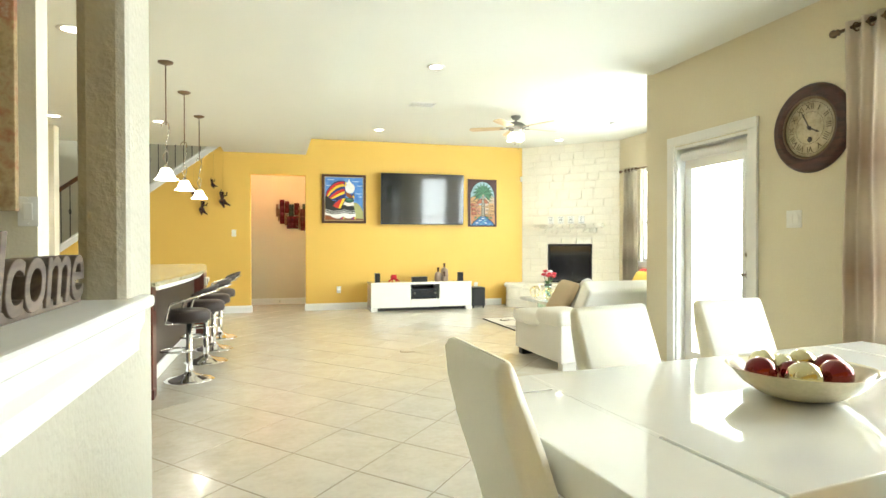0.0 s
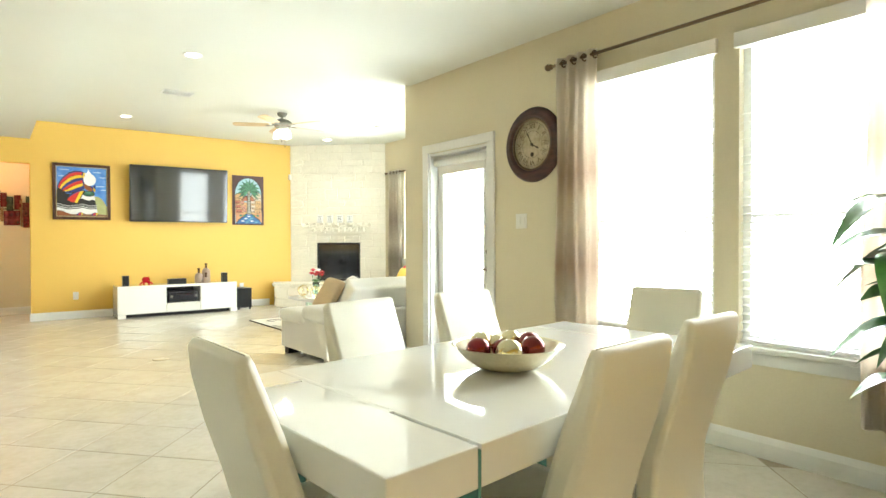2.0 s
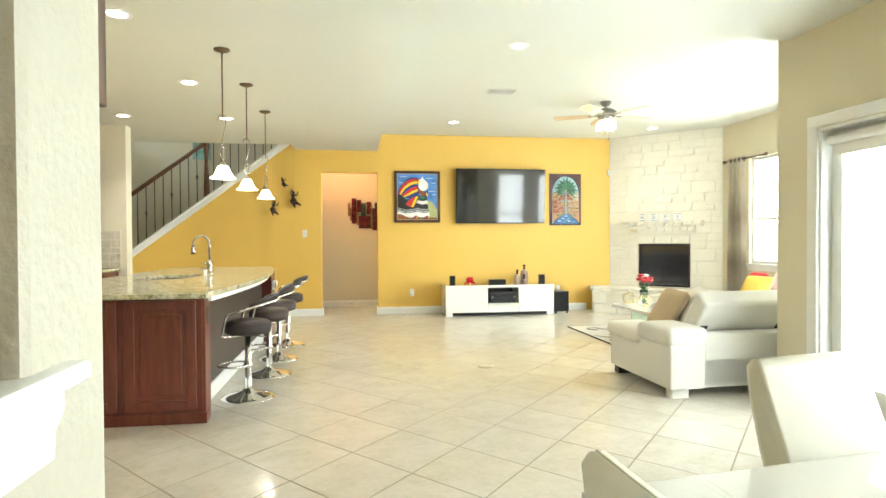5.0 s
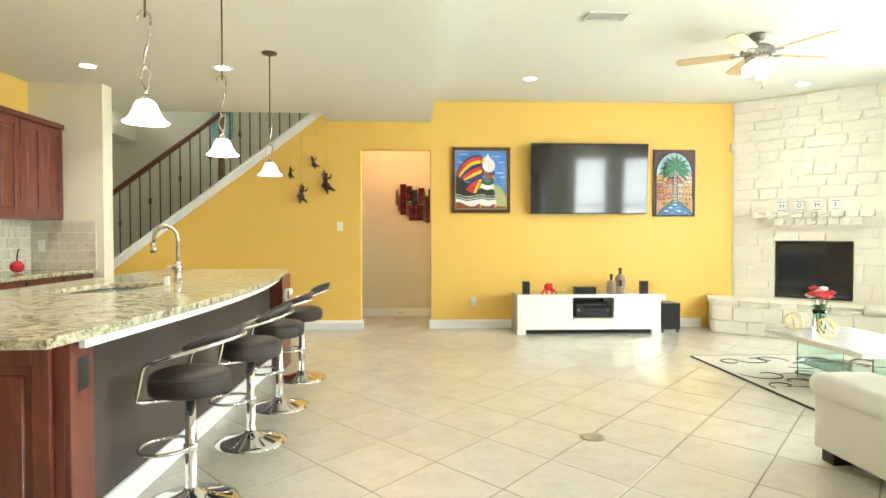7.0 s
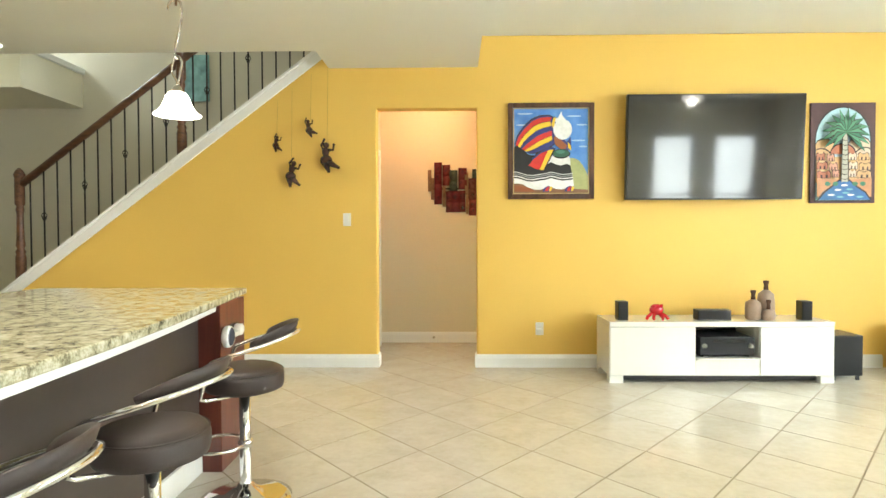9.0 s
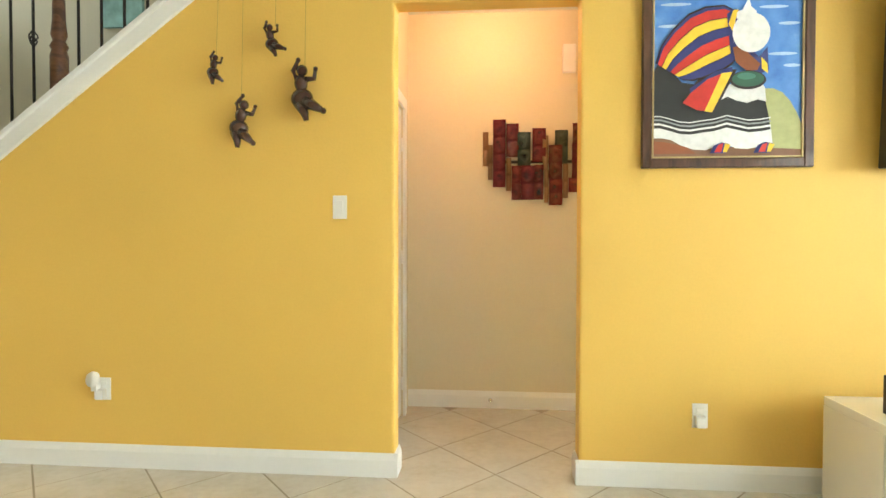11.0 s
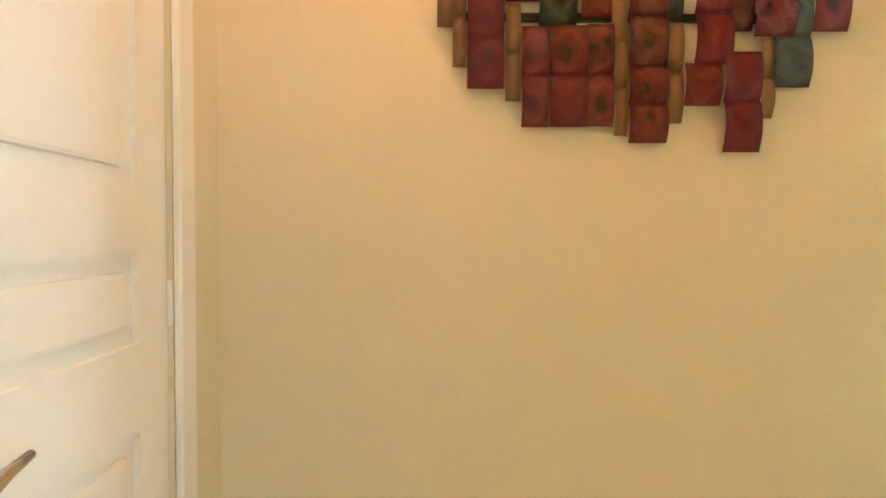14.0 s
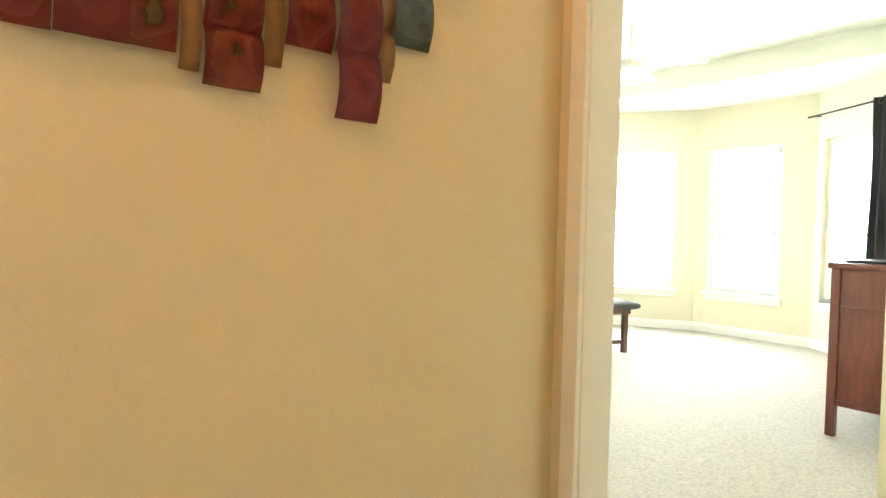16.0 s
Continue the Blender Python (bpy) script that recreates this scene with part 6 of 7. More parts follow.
paint("hat_tip", P_WHT, [(0.55, 0.83), (0.555, 0.87), (0.59, 0.88), (0.63, 0.955), (0.645, 0.90), (0.68, 0.87), (0.68, 0.80)])
for u in (0.46, 0.745):
    paint("shoe", P_BLU, [(u - 0.075, 0.03), (u - 0.05, 0.075), (u + 0.0, 0.095), (u + 0.05, 0.085), (u + 0.03, 0.03)])
    paint("shoe", P_RED, [(u - 0.045, 0.035), (u - 0.02, 0.078), (u + 0.015, 0.09), (u + 0.0, 0.035)])
    paint("shoe", P_YEL, [(u + 0.01, 0.035), (u + 0.025, 0.088), (u + 0.06, 0.08), (u + 0.035, 0.035)])

pic2, paint = picture("palm_painting", "tall painting of a palm in an archway over a blue stream", 3.835, 4.40, 1.470, 2.355, 0.0, None, flat_paint("picture_maroon", (0.085, 0.035, 0.035)))
arch = [(0.08, 0.03), (0.92, 0.03), (0.92, 0.62)] + [(0.5 + 0.42 * math.cos(a), 0.62 + 0.33 * math.sin(a)) for a in (math.pi * i / 14 for i in range(1, 14))] + [(0.08, 0.62)]
paint("arch_line", P_LINE, [(0.5 + (u - 0.5) * 1.05, 0.5 + (v - 0.5) * 1.03) for u, v in arch])
paint("arch_sky", flat_paint("picture_pale_sky", (0.40, 0.60, 0.66)), arch)
P_TERRA, P_SAND, P_PALM, P_STREAM = flat_paint("picture_terracotta", (0.50, 0.17, 0.09)), flat_paint("picture_sand", (0.66, 0.40, 0.18)), flat_paint("picture_palm", (0.05, 0.20, 0.11)), flat_paint("picture_stream", (0.04, 0.16, 0.40))
P_ROSE, P_FROND, P_CREAM = flat_paint("picture_rose", (0.62, 0.30, 0.20)), flat_paint("picture_frond", (0.10, 0.31, 0.17)), flat_paint("picture_cream", (0.70, 0.56, 0.40))


def hump(u, v, a, b, n=10):
    """A rounded hill on a flat foot."""
    return [(min(0.92, max(0.08, u + a * math.cos(math.pi * i / n))), v + b * math.sin(math.pi * i / n)) for i in range(n + 1)]


for k, (u, v, a, b) in enumerate(((0.22, 0.52, 0.20, 0.13), (0.76, 0.52, 0.22, 0.15), (0.50, 0.50, 0.20, 0.10), (0.16, 0.45, 0.18, 0.10), (0.84, 0.45, 0.18, 0.11))):
    paint("hill_line", P_LINE, hump(u, v, a, b))
    paint("hill", (P_SAND, P_CREAM, P_TERRA)[k % 3], hump(u, v - 0.012, a - 0.012, b))
paint("plain", P_SAND, [(0.08, 0.46), (0.92, 0.46), (0.92, 0.2), (0.08, 0.2)])
for k, (u, v, s) in enumerate(((0.09, 0.43, 0.13), (0.25, 0.42, 0.11), (0.58, 0.43, 0.12), (0.73, 0.43, 0.16), (0.09, 0.34, 0.16), (0.28, 0.33, 0.12), (0.58, 0.34, 0.13), (0.74, 0.33, 0.17), (0.09, 0.25, 0.20), (0.32, 0.26, 0.10), (0.57, 0.26, 0.11), (0.70, 0.25, 0.21))):
    shape = [(u, v), (u + s, v), (u + s, v + 0.055), (u + s * 0.8, v + 0.072), (u + s * 0.62, v + 0.055), (u + s * 0.38, v + 0.055), (u + s * 0.2, v + 0.072), (u, v + 0.055)]
    paint("house_line", P_LINE, [(a + (0.007 if a > u + s / 2 else -0.007), b + (0.007 if b > v + 0.02 else -0.005)) for a, b in shape])
    paint("house", (P_TERRA, P_ROSE, P_CREAM, P_SAND)[k % 4], shape)
    for q in (0.25, 0.65):
        paint("doorway", P_LINE, [(u + s * q, v), (u + s * (q + 0.14), v), (u + s * (q + 0.14), v + 0.03), (u + s * q, v + 0.03)])
paint("bank", flat_paint("picture_bank", (0.58, 0.28, 0.13)), [(0.08, 0.06), (0.92, 0.06), (0.92, 0.25), (0.62, 0.23), (0.38, 0.23), (0.08, 0.25)])
paint("stream_line", P_LINE, [(0.08, 0.03), (0.92, 0.03), (0.84, 0.11), (0.70, 0.17), (0.58, 0.235), (0.42, 0.235), (0.30, 0.17), (0.17, 0.11)])
paint("stream", P_STREAM, [(0.11, 0.03), (0.90, 0.03), (0.82, 0.10), (0.68, 0.16), (0.57, 0.225), (0.43, 0.225), (0.32, 0.16), (0.20, 0.10)])
P_AQUA = flat_paint("picture_aqua", (0.16, 0.42, 0.52))
for k, (u, v) in enumerate(((0.30, 0.08), (0.44, 0.06), (0.60, 0.08), (0.74, 0.06), (0.40, 0.13), (0.58, 0.135), (0.50, 0.175), (0.52, 0.10))):
    paint("ripple", P_AQUA if k % 2 else P_WHT, disc(u, v, 0.055, 0.010, 12))
for u in (0.24, 0.36, 0.66, 0.78):
    paint("bush", P_PALM, disc(u, 0.19, 0.045, 0.022, 12))
paint("trunk_line", P_LINE, [(0.435, 0.21), (0.565, 0.21), (0.545, 0.70), (0.455, 0.70)])
paint("trunk", flat_paint("picture_trunk", (0.42, 0.40, 0.31)), [(0.45, 0.21), (0.55, 0.21), (0.532, 0.70), (0.468, 0.70)])
for k in range(9):
    paint("trunk_ring", P_LINE, [(0.452, 0.24 + 0.048 * k), (0.5, 0.228 + 0.048 * k), (0.548, 0.24 + 0.048 * k), (0.548, 0.246 + 0.048 * k), (0.5, 0.236 + 0.048 * k), (0.452, 0.246 + 0.048 * k)])
for ring_no, reach in enumerate((0.39, 0.28)):
    for k in range(13):
        a = radians(-38 + 256 * (k + 0.5 * ring_no) / 12.5)
        c, s = math.cos(a), math.sin(a)
        drop = 0.05 * abs(c)
        for grow, mat in ((1.0, P_LINE), (0.72, P_FROND if (k + ring_no) % 2 else P_PALM)):
            w = 0.036 * grow
            paint("frond", mat, [(0.5, 0.70), (0.5 + 0.55 * reach * c - w * s, 0.70 + 0.36 * reach * s + w * c), (0.5 + reach * c, 0.70 + 0.64 * reach * s - drop), (0.5 + 0.55 * reach * c + w * s, 0.70 + 0.36 * reach * s - w * c)])


def sofa(m, width, label, back_h=0.80):
    """Local: rear at y = 0, seat towards +y, left arm at x = 0."""
    s = thing("sofa", label, "sofa")
    D = 1.02
    for x in (0.0, width - 0.30):
        part("arm", prism([(0.0, 0.07), (D, 0.07), (D, 0.38), (0.56, 0.37), (0.44, 0.42), (0.0, 0.42)], x + 0.004, x + 0.296, "x", 0.015), WHITE_LEATHER, s)
        part("arm_pad", cushion(0.35, 0.50, 0.17, 8, 0.35), WHITE_LEATHER, s, "padded white leather arm top", pose(x + 0.15, 0.235, 0.385))
        part("arm_pad", cushion(0.35, 0.60, 0.15, 8, 0.35), WHITE_LEATHER, s, "lower padded front of the arm", pose(x + 0.15, 0.745, 0.335))
    part("base", box(0.28, width - 0.28, 0.03, D - 0.04, 0.07, 0.30, 0.015), WHITE_LEATHER, s)
    n = 2
    w = (width - 0.62) / n
    for i in range(n):
        x = 0.31 + w * (i + 0.5)
        part("rear_panel", box(x - w / 2 - 0.004, x + w / 2 - 0.012, 0.03, 0.18, 0.08, 0.49, 0.022, 3), WHITE_LEATHER, s, "stitched rear panel")
        part("seat_cushion", cushion(w, 0.70, 0.18, 8, 0.25), WHITE_LEATHER, s, "", pose(x, 0.62, 0.28))
        part("back_cushion", box(-w / 2 + 0.006, w / 2 - 0.006, -0.085, 0.085, 0.0, 0.37, 0.045, 4), WHITE_LEATHER, s, "tilted white leather headrest", pose(x, 0.31, back_h - 0.33, 36))
        for k in (-1, 1):
            part("headrest_hinge", box(-0.03, 0.03, -0.02, 0.02, -0.03, 0.05), BLACK, s, "black steel hinge", pose(x + k * (w / 2 - 0.08), 0.20, 0.50, 36))
    for x in (0.03, width - 0.17):
        for y in (0.02, D - 0.12):
            part("foot", box(x, x + 0.14, y, y + 0.09, 0.0, 0.07, 0.006), WHITE_LEATHER if y < 0.1 else BLACK, s)
    s.matrix_basis = m
    return s


sofa(pose(2.87, 4.37, 0, 0, 0, 1), 2.3, "white leather sofa with padded arms and leaning back cushions")
sofa(Matrix.Translation((6.18, 5.30, 0)) @ Matrix.Rotation(radians(90), 4, "Z"), 2.2, "white leather sofa under the living room window", 0.86)


def pillow(m, material, label, w=0.44):
    p = tagged(new("throw_pillow"), label, "pillow")
    part("cover", cushion(w, w, 0.15, 10, 0.9), material, p)
    p.matrix_basis = m
    return p


pillow(pose(3.30, 5.05, 0.56, 6, -60, -10), TAN_CLOTH, "tan woven throw pillow against the sofa arm", 0.40)
pillow(pose(3.46, 4.92, 0.58, 4, -58, -22), GREY_CLOTH, "silver grey throw pillow on the white sofa", 0.40)
pillow(pose(5.58, 7.02, 0.52, 0, -58, 8), YELLOW_CLOTH, "yellow patterned throw pillow on the white sofa", 0.42)
pillow(pose(5.72, 7.20, 0.55, 0, -62, -12), RED_CLOTH, "red throw pillow on the white sofa", 0.42)

rug = thing("area_rug", "ivory rug with dark scrolling vines", "rug")
part("rug_field", box(3.45, 5.35, 5.95, 8.06, 0.0, 0.012, 0.003), RUG, rug)
bm = bmesh.new()
for r in ((3.45, 5.35, 5.94, 5.955), (3.45, 5.35, 8.055, 8.07), (3.44, 3.455, 5.955, 8.055), (5.345, 5.36, 5.955, 8.055)):
    box(*r, 0.0, 0.013, bm=bm)
part("binding", bm, RUG_DARK, rug, "dark rug binding")
rv = random.Random(3)
for i in range(46):
    cx, cy, a0, r0, sgn = rv.uniform(3.62, 5.15), rv.uniform(6.12, 7.90), rv.uniform(0, 6.28), rv.uniform(0.12, 0.26), rv.choice((-1, 1))
    pts = [(cx + r0 * (1 - j / 17) * math.cos(a0 + sgn * j * 0.40), cy + r0 * (1 - j / 17) * math.sin(a0 + sgn * j * 0.40), 0.0105) for j in range(15)]
    part("vine_scroll", tube(pts, [0.0035 + 0.0065 * math.sin(math.pi * (j + 1) / 16) for j in range(15)], 6), RUG_DARK, rug)

ctable = thing("coffee_table", "white marble-look coffee table on glass panel legs", "coffee table")
MARBLE = speckled("white_marble", [(0.50, 0.49, 0.46), (0.70, 0.69, 0.65), (0.80, 0.79, 0.75), (0.82, 0.81, 0.78)], 2.5, 0.12, 0.5)
part("top", box(3.72, 4.50, 6.15, 7.27, 0.37, 0.41, 0.005), MARBLE, ctable)
for y in (6.30, 7.12):
    part("glass_leg", box(3.92, 4.32, y - 0.006, y + 0.006, 0.012, 0.37), AQUA, ctable, "clear glass panel leg")
part("lower_shelf", box(3.93, 4.31, 6.306, 7.114, 0.14, 0.15), AQUA, ctable, "glass shelf")
vase = thing("flower_vase", "glass vase with red and white flowers", "vase")
part("glass", lathe([(0.035, 0), (0.045, 0.005), (0.05, 0.06), (0.042, 0.14), (0.055, 0.19), (0.052, 0.19), (0.038, 0.14), (0.045, 0.06), (0.001, 0.012)], 20), AQUA, vase)
vr = random.Random(5)
P_PETAL = (flat_paint("red_petals", (0.60, 0.015, 0.03)), flat_paint("white_petals", (0.82, 0.76, 0.74)))
for i in range(9):
    a, r = 2.4 * i, 0.03 + 0.010 * i
    x, y, z = r * math.cos(a), r * math.sin(a), 0.31 + 0.05 * math.cos(r * 18) + vr.uniform(-0.01, 0.02)
    stalk = part("stem", tube([(x * 0.2, y * 0.2, 0.03), (x * 0.5, y * 0.5, 0.2), (x, y, z)], 0.003, 5), STEM, vase)
    bm = ball((x, y, z), 0.022, 8, 6)
    for k in range(7):
        b = 2 * math.pi * k / 7
        ball((x + 0.022 * math.cos(b), y + 0.022 * math.sin(b), z + vr.uniform(-0.004, 0.008)), 0.017, 7, 5, (1, 1, 0.7), bm=bm)
    part("blossom", bm, P_PETAL[0 if i % 3 else 1], stalk)
for i in range(16):
    shared("leaf", kinds[2], vase, pose(0, 0, 0.19, vr.uniform(-20, 20), -vr.uniform(15, 50), i * 137.5) @ Matrix.Scale(0.30, 4))
vase.matrix_basis = pose(4.02, 7.0, 0.41)
orn = thing("wire_ornament", "gold wire knot ornament on the coffee table", "ornament")
for k in range(3):
    part("wire_loop", tube([(0.075 * math.cos(a), 0.075 * math.sin(a), 0) for a in (2 * math.pi * i / 24 for i in range(24))], 0.004, 6, True), GOLD, orn, "", pose(0.0, 0, 0.078, 50 + 30 * k, 0, 60 * k))
orn.matrix_basis = pose(3.88, 7.12, 0.41)
orn2 = copy_thing(orn, pose(3.90, 6.75, 0.41, 0, 0, 40))

# letter blocks on the mantel
for i, t in enumerate("HOME"):
    b = thing("letter_block", "white letter card reading %s on the stone mantel" % t, "sign", "letter cards on the mantel")
    part("card", box(-0.055, 0.055, -0.012, 0.012, 0, 0.135, 0.004), TRIM, b)
    lettering(t, 0.07, INK, b, pose(0, -0.0125, 0.068, 90))
    for z in (0.018, 0.118):
        part("bar", box(-0.042, 0.042, -0.0135, -0.0118, z - 0.003, z + 0.003), INK, b)
    b.matrix_basis = FACE @ pose(0.60 + 0.19 * i, 0.10, 1.515) @ Matrix.Diagonal((1, -1, 1, 1))

# ---- hanging figures ----


def hanging_figure(x, z, s, flip, turn):
    bm = bmesh.new()
    ball((0, 0, 0.02), 0.060, 14, 10, (1, 0.75, 0.9), bm=bm)
    ball((0.0, 0, 0.10), 0.040, 12, 8, (0.9, 0.75, 1.2), bm=bm)
    ball((0.012, -0.005, 0.165), 0.030, 12, 8, bm=bm)
    tube([(-0.02, 0, 0.125), (-0.035, -0.01, 0.165), (-0.005, -0.01, 0.215)], [0.016, 0.013, 0.010], 8, bm=bm)
    ball((-0.003, -0.01, 0.22), 0.013, 8, 6, bm=bm)
    tube([(0.03, 0, 0.12), (0.075, -0.01, 0.115), (0.085, -0.01, 0.16)], [0.016, 0.013, 0.010], 8, bm=bm)
    ball((0.086, -0.01, 0.165), 0.013, 8, 6, bm=bm)
    tube([(0.02, -0.01, 0.0), (0.07, -0.02, -0.03), (0.11, -0.02, -0.055)], [0.038, 0.026, 0.014], 8, bm=bm)
    ball((0.115, -0.022, -0.058), 0.017, 8, 6, bm=bm)
    tube([(-0.01, -0.01, -0.01), (0.015, -0.02, -0.065), (0.02, -0.02, -0.10)], [0.034, 0.022, 0.014], 8, bm=bm)
    o = tagged(part("hanging_figurine", bm, STATUE), "polished brown climbing figurine hung on the yellow wall", "figurine", "hanging figurines")
    o.matrix_basis = pose(x, 9.945, z, 0, turn, 0) @ Matrix.Diagonal((s * flip, s, s, 1))
    c = part("cord", tube([(x, 9.985, z + 0.2 * s), (x + 0.01, 9.992, skirt_z(x) - 0.03)], 0.0014, 5), STRING, o, "thin hanging cord")
    c.matrix_parent_inverse = o.matrix_basis.inverted()
    return o


hanging_figure(-0.915, 1.995, 0.50, 1, 6)
hanging_figure(-0.61, 2.125, 0.55, 1, -12)
hanging_figure(-0.785, 1.712, 0.80, 1, 10)
hanging_figure(-0.46, 1.848, 0.93, 1, -4)

# ---- hall sculpture ----
sculpture = thing("wall_sculpture", "red, green and copper enamel strip sculpture on the hall wall", "wall sculpture")


def enamel(name, dark, mid, light):
    """Fired enamel: a dark blot in the middle of each plate, flowing out to the light tint at the rim."""
    m, n, l, b = nodes_of(name)
    co, info = n.new("ShaderNodeTexCoord"), n.new("ShaderNodeObjectInfo")
    flow = n.new("ShaderNodeTexNoise")
    flow.noise_dimensions = "4D"
    flow.inputs["Scale"].default_value, flow.inputs["Detail"].default_value = 22, 4
    far = n.new("ShaderNodeVectorMath")
    far.operation = "LENGTH"
    seed, reach, add, ramp = n.new("ShaderNodeMath"), n.new("ShaderNodeMath"), n.new("ShaderNodeMath"), n.new("ShaderNodeValToRGB")
    seed.operation, seed.inputs[1].default_value = "MULTIPLY", 40
    l.new(info.outputs["Random"], seed.inputs[0])
    l.new(seed.outputs[0], flow.inputs["W"])
    l.new(co.outputs["Object"], flow.inputs["Vector"])
    l.new(co.outputs["Object"], far.inputs[0])
    reach.operation, reach.inputs[1].default_value = "MULTIPLY", 9.0
    l.new(far.outputs["Value"], reach.inputs[0])
    add.operation = "MULTIPLY_ADD"
    l.new(flow.outputs[0], add.inputs[0])
    add.inputs[1].default_value = 1.1
    l.new(reach.outputs[0], add.inputs[2])
    els = ramp.color_ramp.elements
    for p in (0.3, 0.6):
        els.new(p)
    for e, (p, c) in zip(els, ((0.62, dark), (0.78, mid), (0.95, light), (1.0, mid))):
        e.position, e.color = p, (*c, 1)
    l.new(add.outputs[0], ramp.inputs[0])
    l.new(ramp.outputs[0], b.inputs["Base Color"])
    b.inputs["Roughness"].default_value, b.inputs["Metallic"].default_value = 0.26, 0.2
    b.inputs["Coat Weight"].default_value, b.inputs["Coat Roughness"].default_value = 1.0, 0.05
    return m


EN = {"c": enamel("crimson_enamel", (0.09, 0.010, 0.020), (0.25, 0.020, 0.036), (0.31, 0.032, 0.042)),
      "r": enamel("red_copper_enamel", (0.065, 0.014, 0.018), (0.27, 0.028, 0.036), (0.34, 0.062, 0.055)),
      "g": enamel("green_enamel", (0.030, 0.030, 0.022), (0.085, 0.110, 0.085), (0.13, 0.16, 0.12)),
      "b": enamel("brown_enamel", (0.065, 0.018, 0.020), (0.225, 0.044, 0.044), (0.27, 0.088, 0.074)),
      "t": matte("copper_strip", (0.42, 0.235, 0.13), 0.38, 0.35, 40, 0.15, 0.1)}
STRIPS = ("142 68 216 452 c 3", "220 90 292 280 r 1", "286 140 362 330 g 2", "372 118 450 310 r 1", "82 138 115 332 t 2", "113 210 140 408 t 1", "220 285 250 473 t 1",
          "252 330 307 525 r 2", "307 330 384 525 c 3", "384 325 438 523 r 2", "432 160 465 355 t 1", "442 355 468 540 t 1", "466 215 545 408 b 3", "470 408 548 555 r 2",
          "503 130 578 320 g 1", "550 320 580 515 t 1", "605 92 635 210 b 1", "600 208 676 402 c 3", "582 400 656 482 r 2", "653 143 722 335 b 1", "720 163 803 348 r 3",
          "736 105 765 165 t 1", "736 350 765 505 t 1", "762 66 838 445 g 2", "840 145 915 336 c 2", "660 378 735 573 c 3")
for s in STRIPS:
    u0, v0, u1, v1, kind, lay = s.split()
    x0, x1 = 0.465 + (float(u0) - 145) / 859, 0.465 + (float(u1) - 145) / 859
    z1, z0 = 1.998 - (float(v0) - 68) / 830, 1.998 - (float(v1) - 68) / 830
    y = 11.226 - 0.006 * int(lay)
    waves = max(1, round((z1 - z0) / 0.115))
    hw, hh = (x1 - x0) / 2, (z1 - z0) / waves / 2
    for k in range(waves):
        bm = bmesh.new()
        rows = []
        for j in range(9):
            v = -1 + j / 4
            d = 0.013 * (1 - v * v) + 0.004 + 0.003 * v
            rows.append([bm.verts.new((u * hw, -d - 0.0015 * u * u, v * hh)) for u in (-1, 0, 1)])
        for a, b in zip(rows, rows[1:]):
            for q in (0, 1):
                bm.faces.new((a[q], a[q + 1], b[q + 1], b[q]))
        for f in bm.faces:
            f.smooth = True
        bmesh.ops.solidify(bm, geom=bm.faces[:], thickness=0.0025)
        part("plate", bm, EN[kind], sculpture, "", pose((x0 + x1) / 2, y, z0 + hh * (2 * k + 1)))
part("back_bar", box(0.42, 1.34, 11.226, 11.234, 1.70, 1.72), IRON, sculpture)

# ---- bedroom ----
dresser = thing("dresser", "dark cherry chest of drawers on tapered legs", "dresser")
DX, DY = 4.60, 11.56
part("case", box(DX + 0.015, DX + 1.35, DY - 0.55, DY - 0.02, 0.20, 1.02, 0.004), CHERRY, dresser)
part("top", box(DX - 0.015, DX + 1.38, DY - 0.565, DY + 0.005, 1.02, 1.055, 0.008), CHERRY, dresser)
part("side_moulding", box(DX + 0.004, DX + 0.016, DY - 0.55, DY - 0.02, 0.77, 0.80, 0.003), CHERRY, dresser)
part("lower_moulding", box(DX + 0.004, DX + 0.016, DY - 0.55, DY - 0.02, 0.20, 0.235, 0.003), CHERRY, dresser)
for x in (DX, DX + 1.30):
    for y in (DY - 0.55, DY - 0.06):
        part("leg", box(x, x + 0.05, y, y + 0.05, 0.012, 1.02, 0.004), CHERRY, dresser)
for i, z in enumerate((0.24, 0.50, 0.79)):
    for x in (DX + 0.06, DX + 0.69):
        drawer = part("drawer", box(x, x + 0.60, DY - 0.02, DY + 0.008, z, z + 0.21, 0.004), CHERRY, dresser)
        part("knob", move(lathe([(0.008, 0), (0.018, 0.02), (0.012, 0.03)], 12), Matrix.Translation((x + 0.1, DY + 0.008, z + 0.10)) @ Matrix.Rotation(radians(-90), 4, "X")), BRONZE, drawer)
tagged(part("tray", box(DX + 0.10, DX + 0.50, DY - 0.42, DY - 0.05, 1.056, 1.072, 0.005), BLACK), "flat black tray on the dresser", "tray")
bed_rod = thing("bedroom_curtain_rod", "thin black curtain rod over the bedroom window", "curtain rod")
part("bar", tube([(-0.08, -1.45, 2.49), (-0.08, 0.06, 2.49)], 0.010, 8), IRON, bed_rod)
part("bracket", tube([(-0.08, -0.03, 2.49), (0.0, -0.03, 2.49)], 0.007, 6), IRON, bed_rod)
bed_rod.matrix_basis = bay_south
curtain("sheer_curtain", "dark sheer curtain gathered at the bedroom window", -0.08, -1.18, -0.77, 0.10, 2.52, 4, matte("black_sheer", (0.03, 0.03, 0.032), 0.7), 0.03).matrix_basis = bay_south
bench = thing("bed_bench", "dark wooden bench with a fur throw", "bench")
part("seat_rail", box(-0.75, 0.6, -0.2, 0.2, 0.40, 0.46, 0.01), DARK_WOOD, bench)
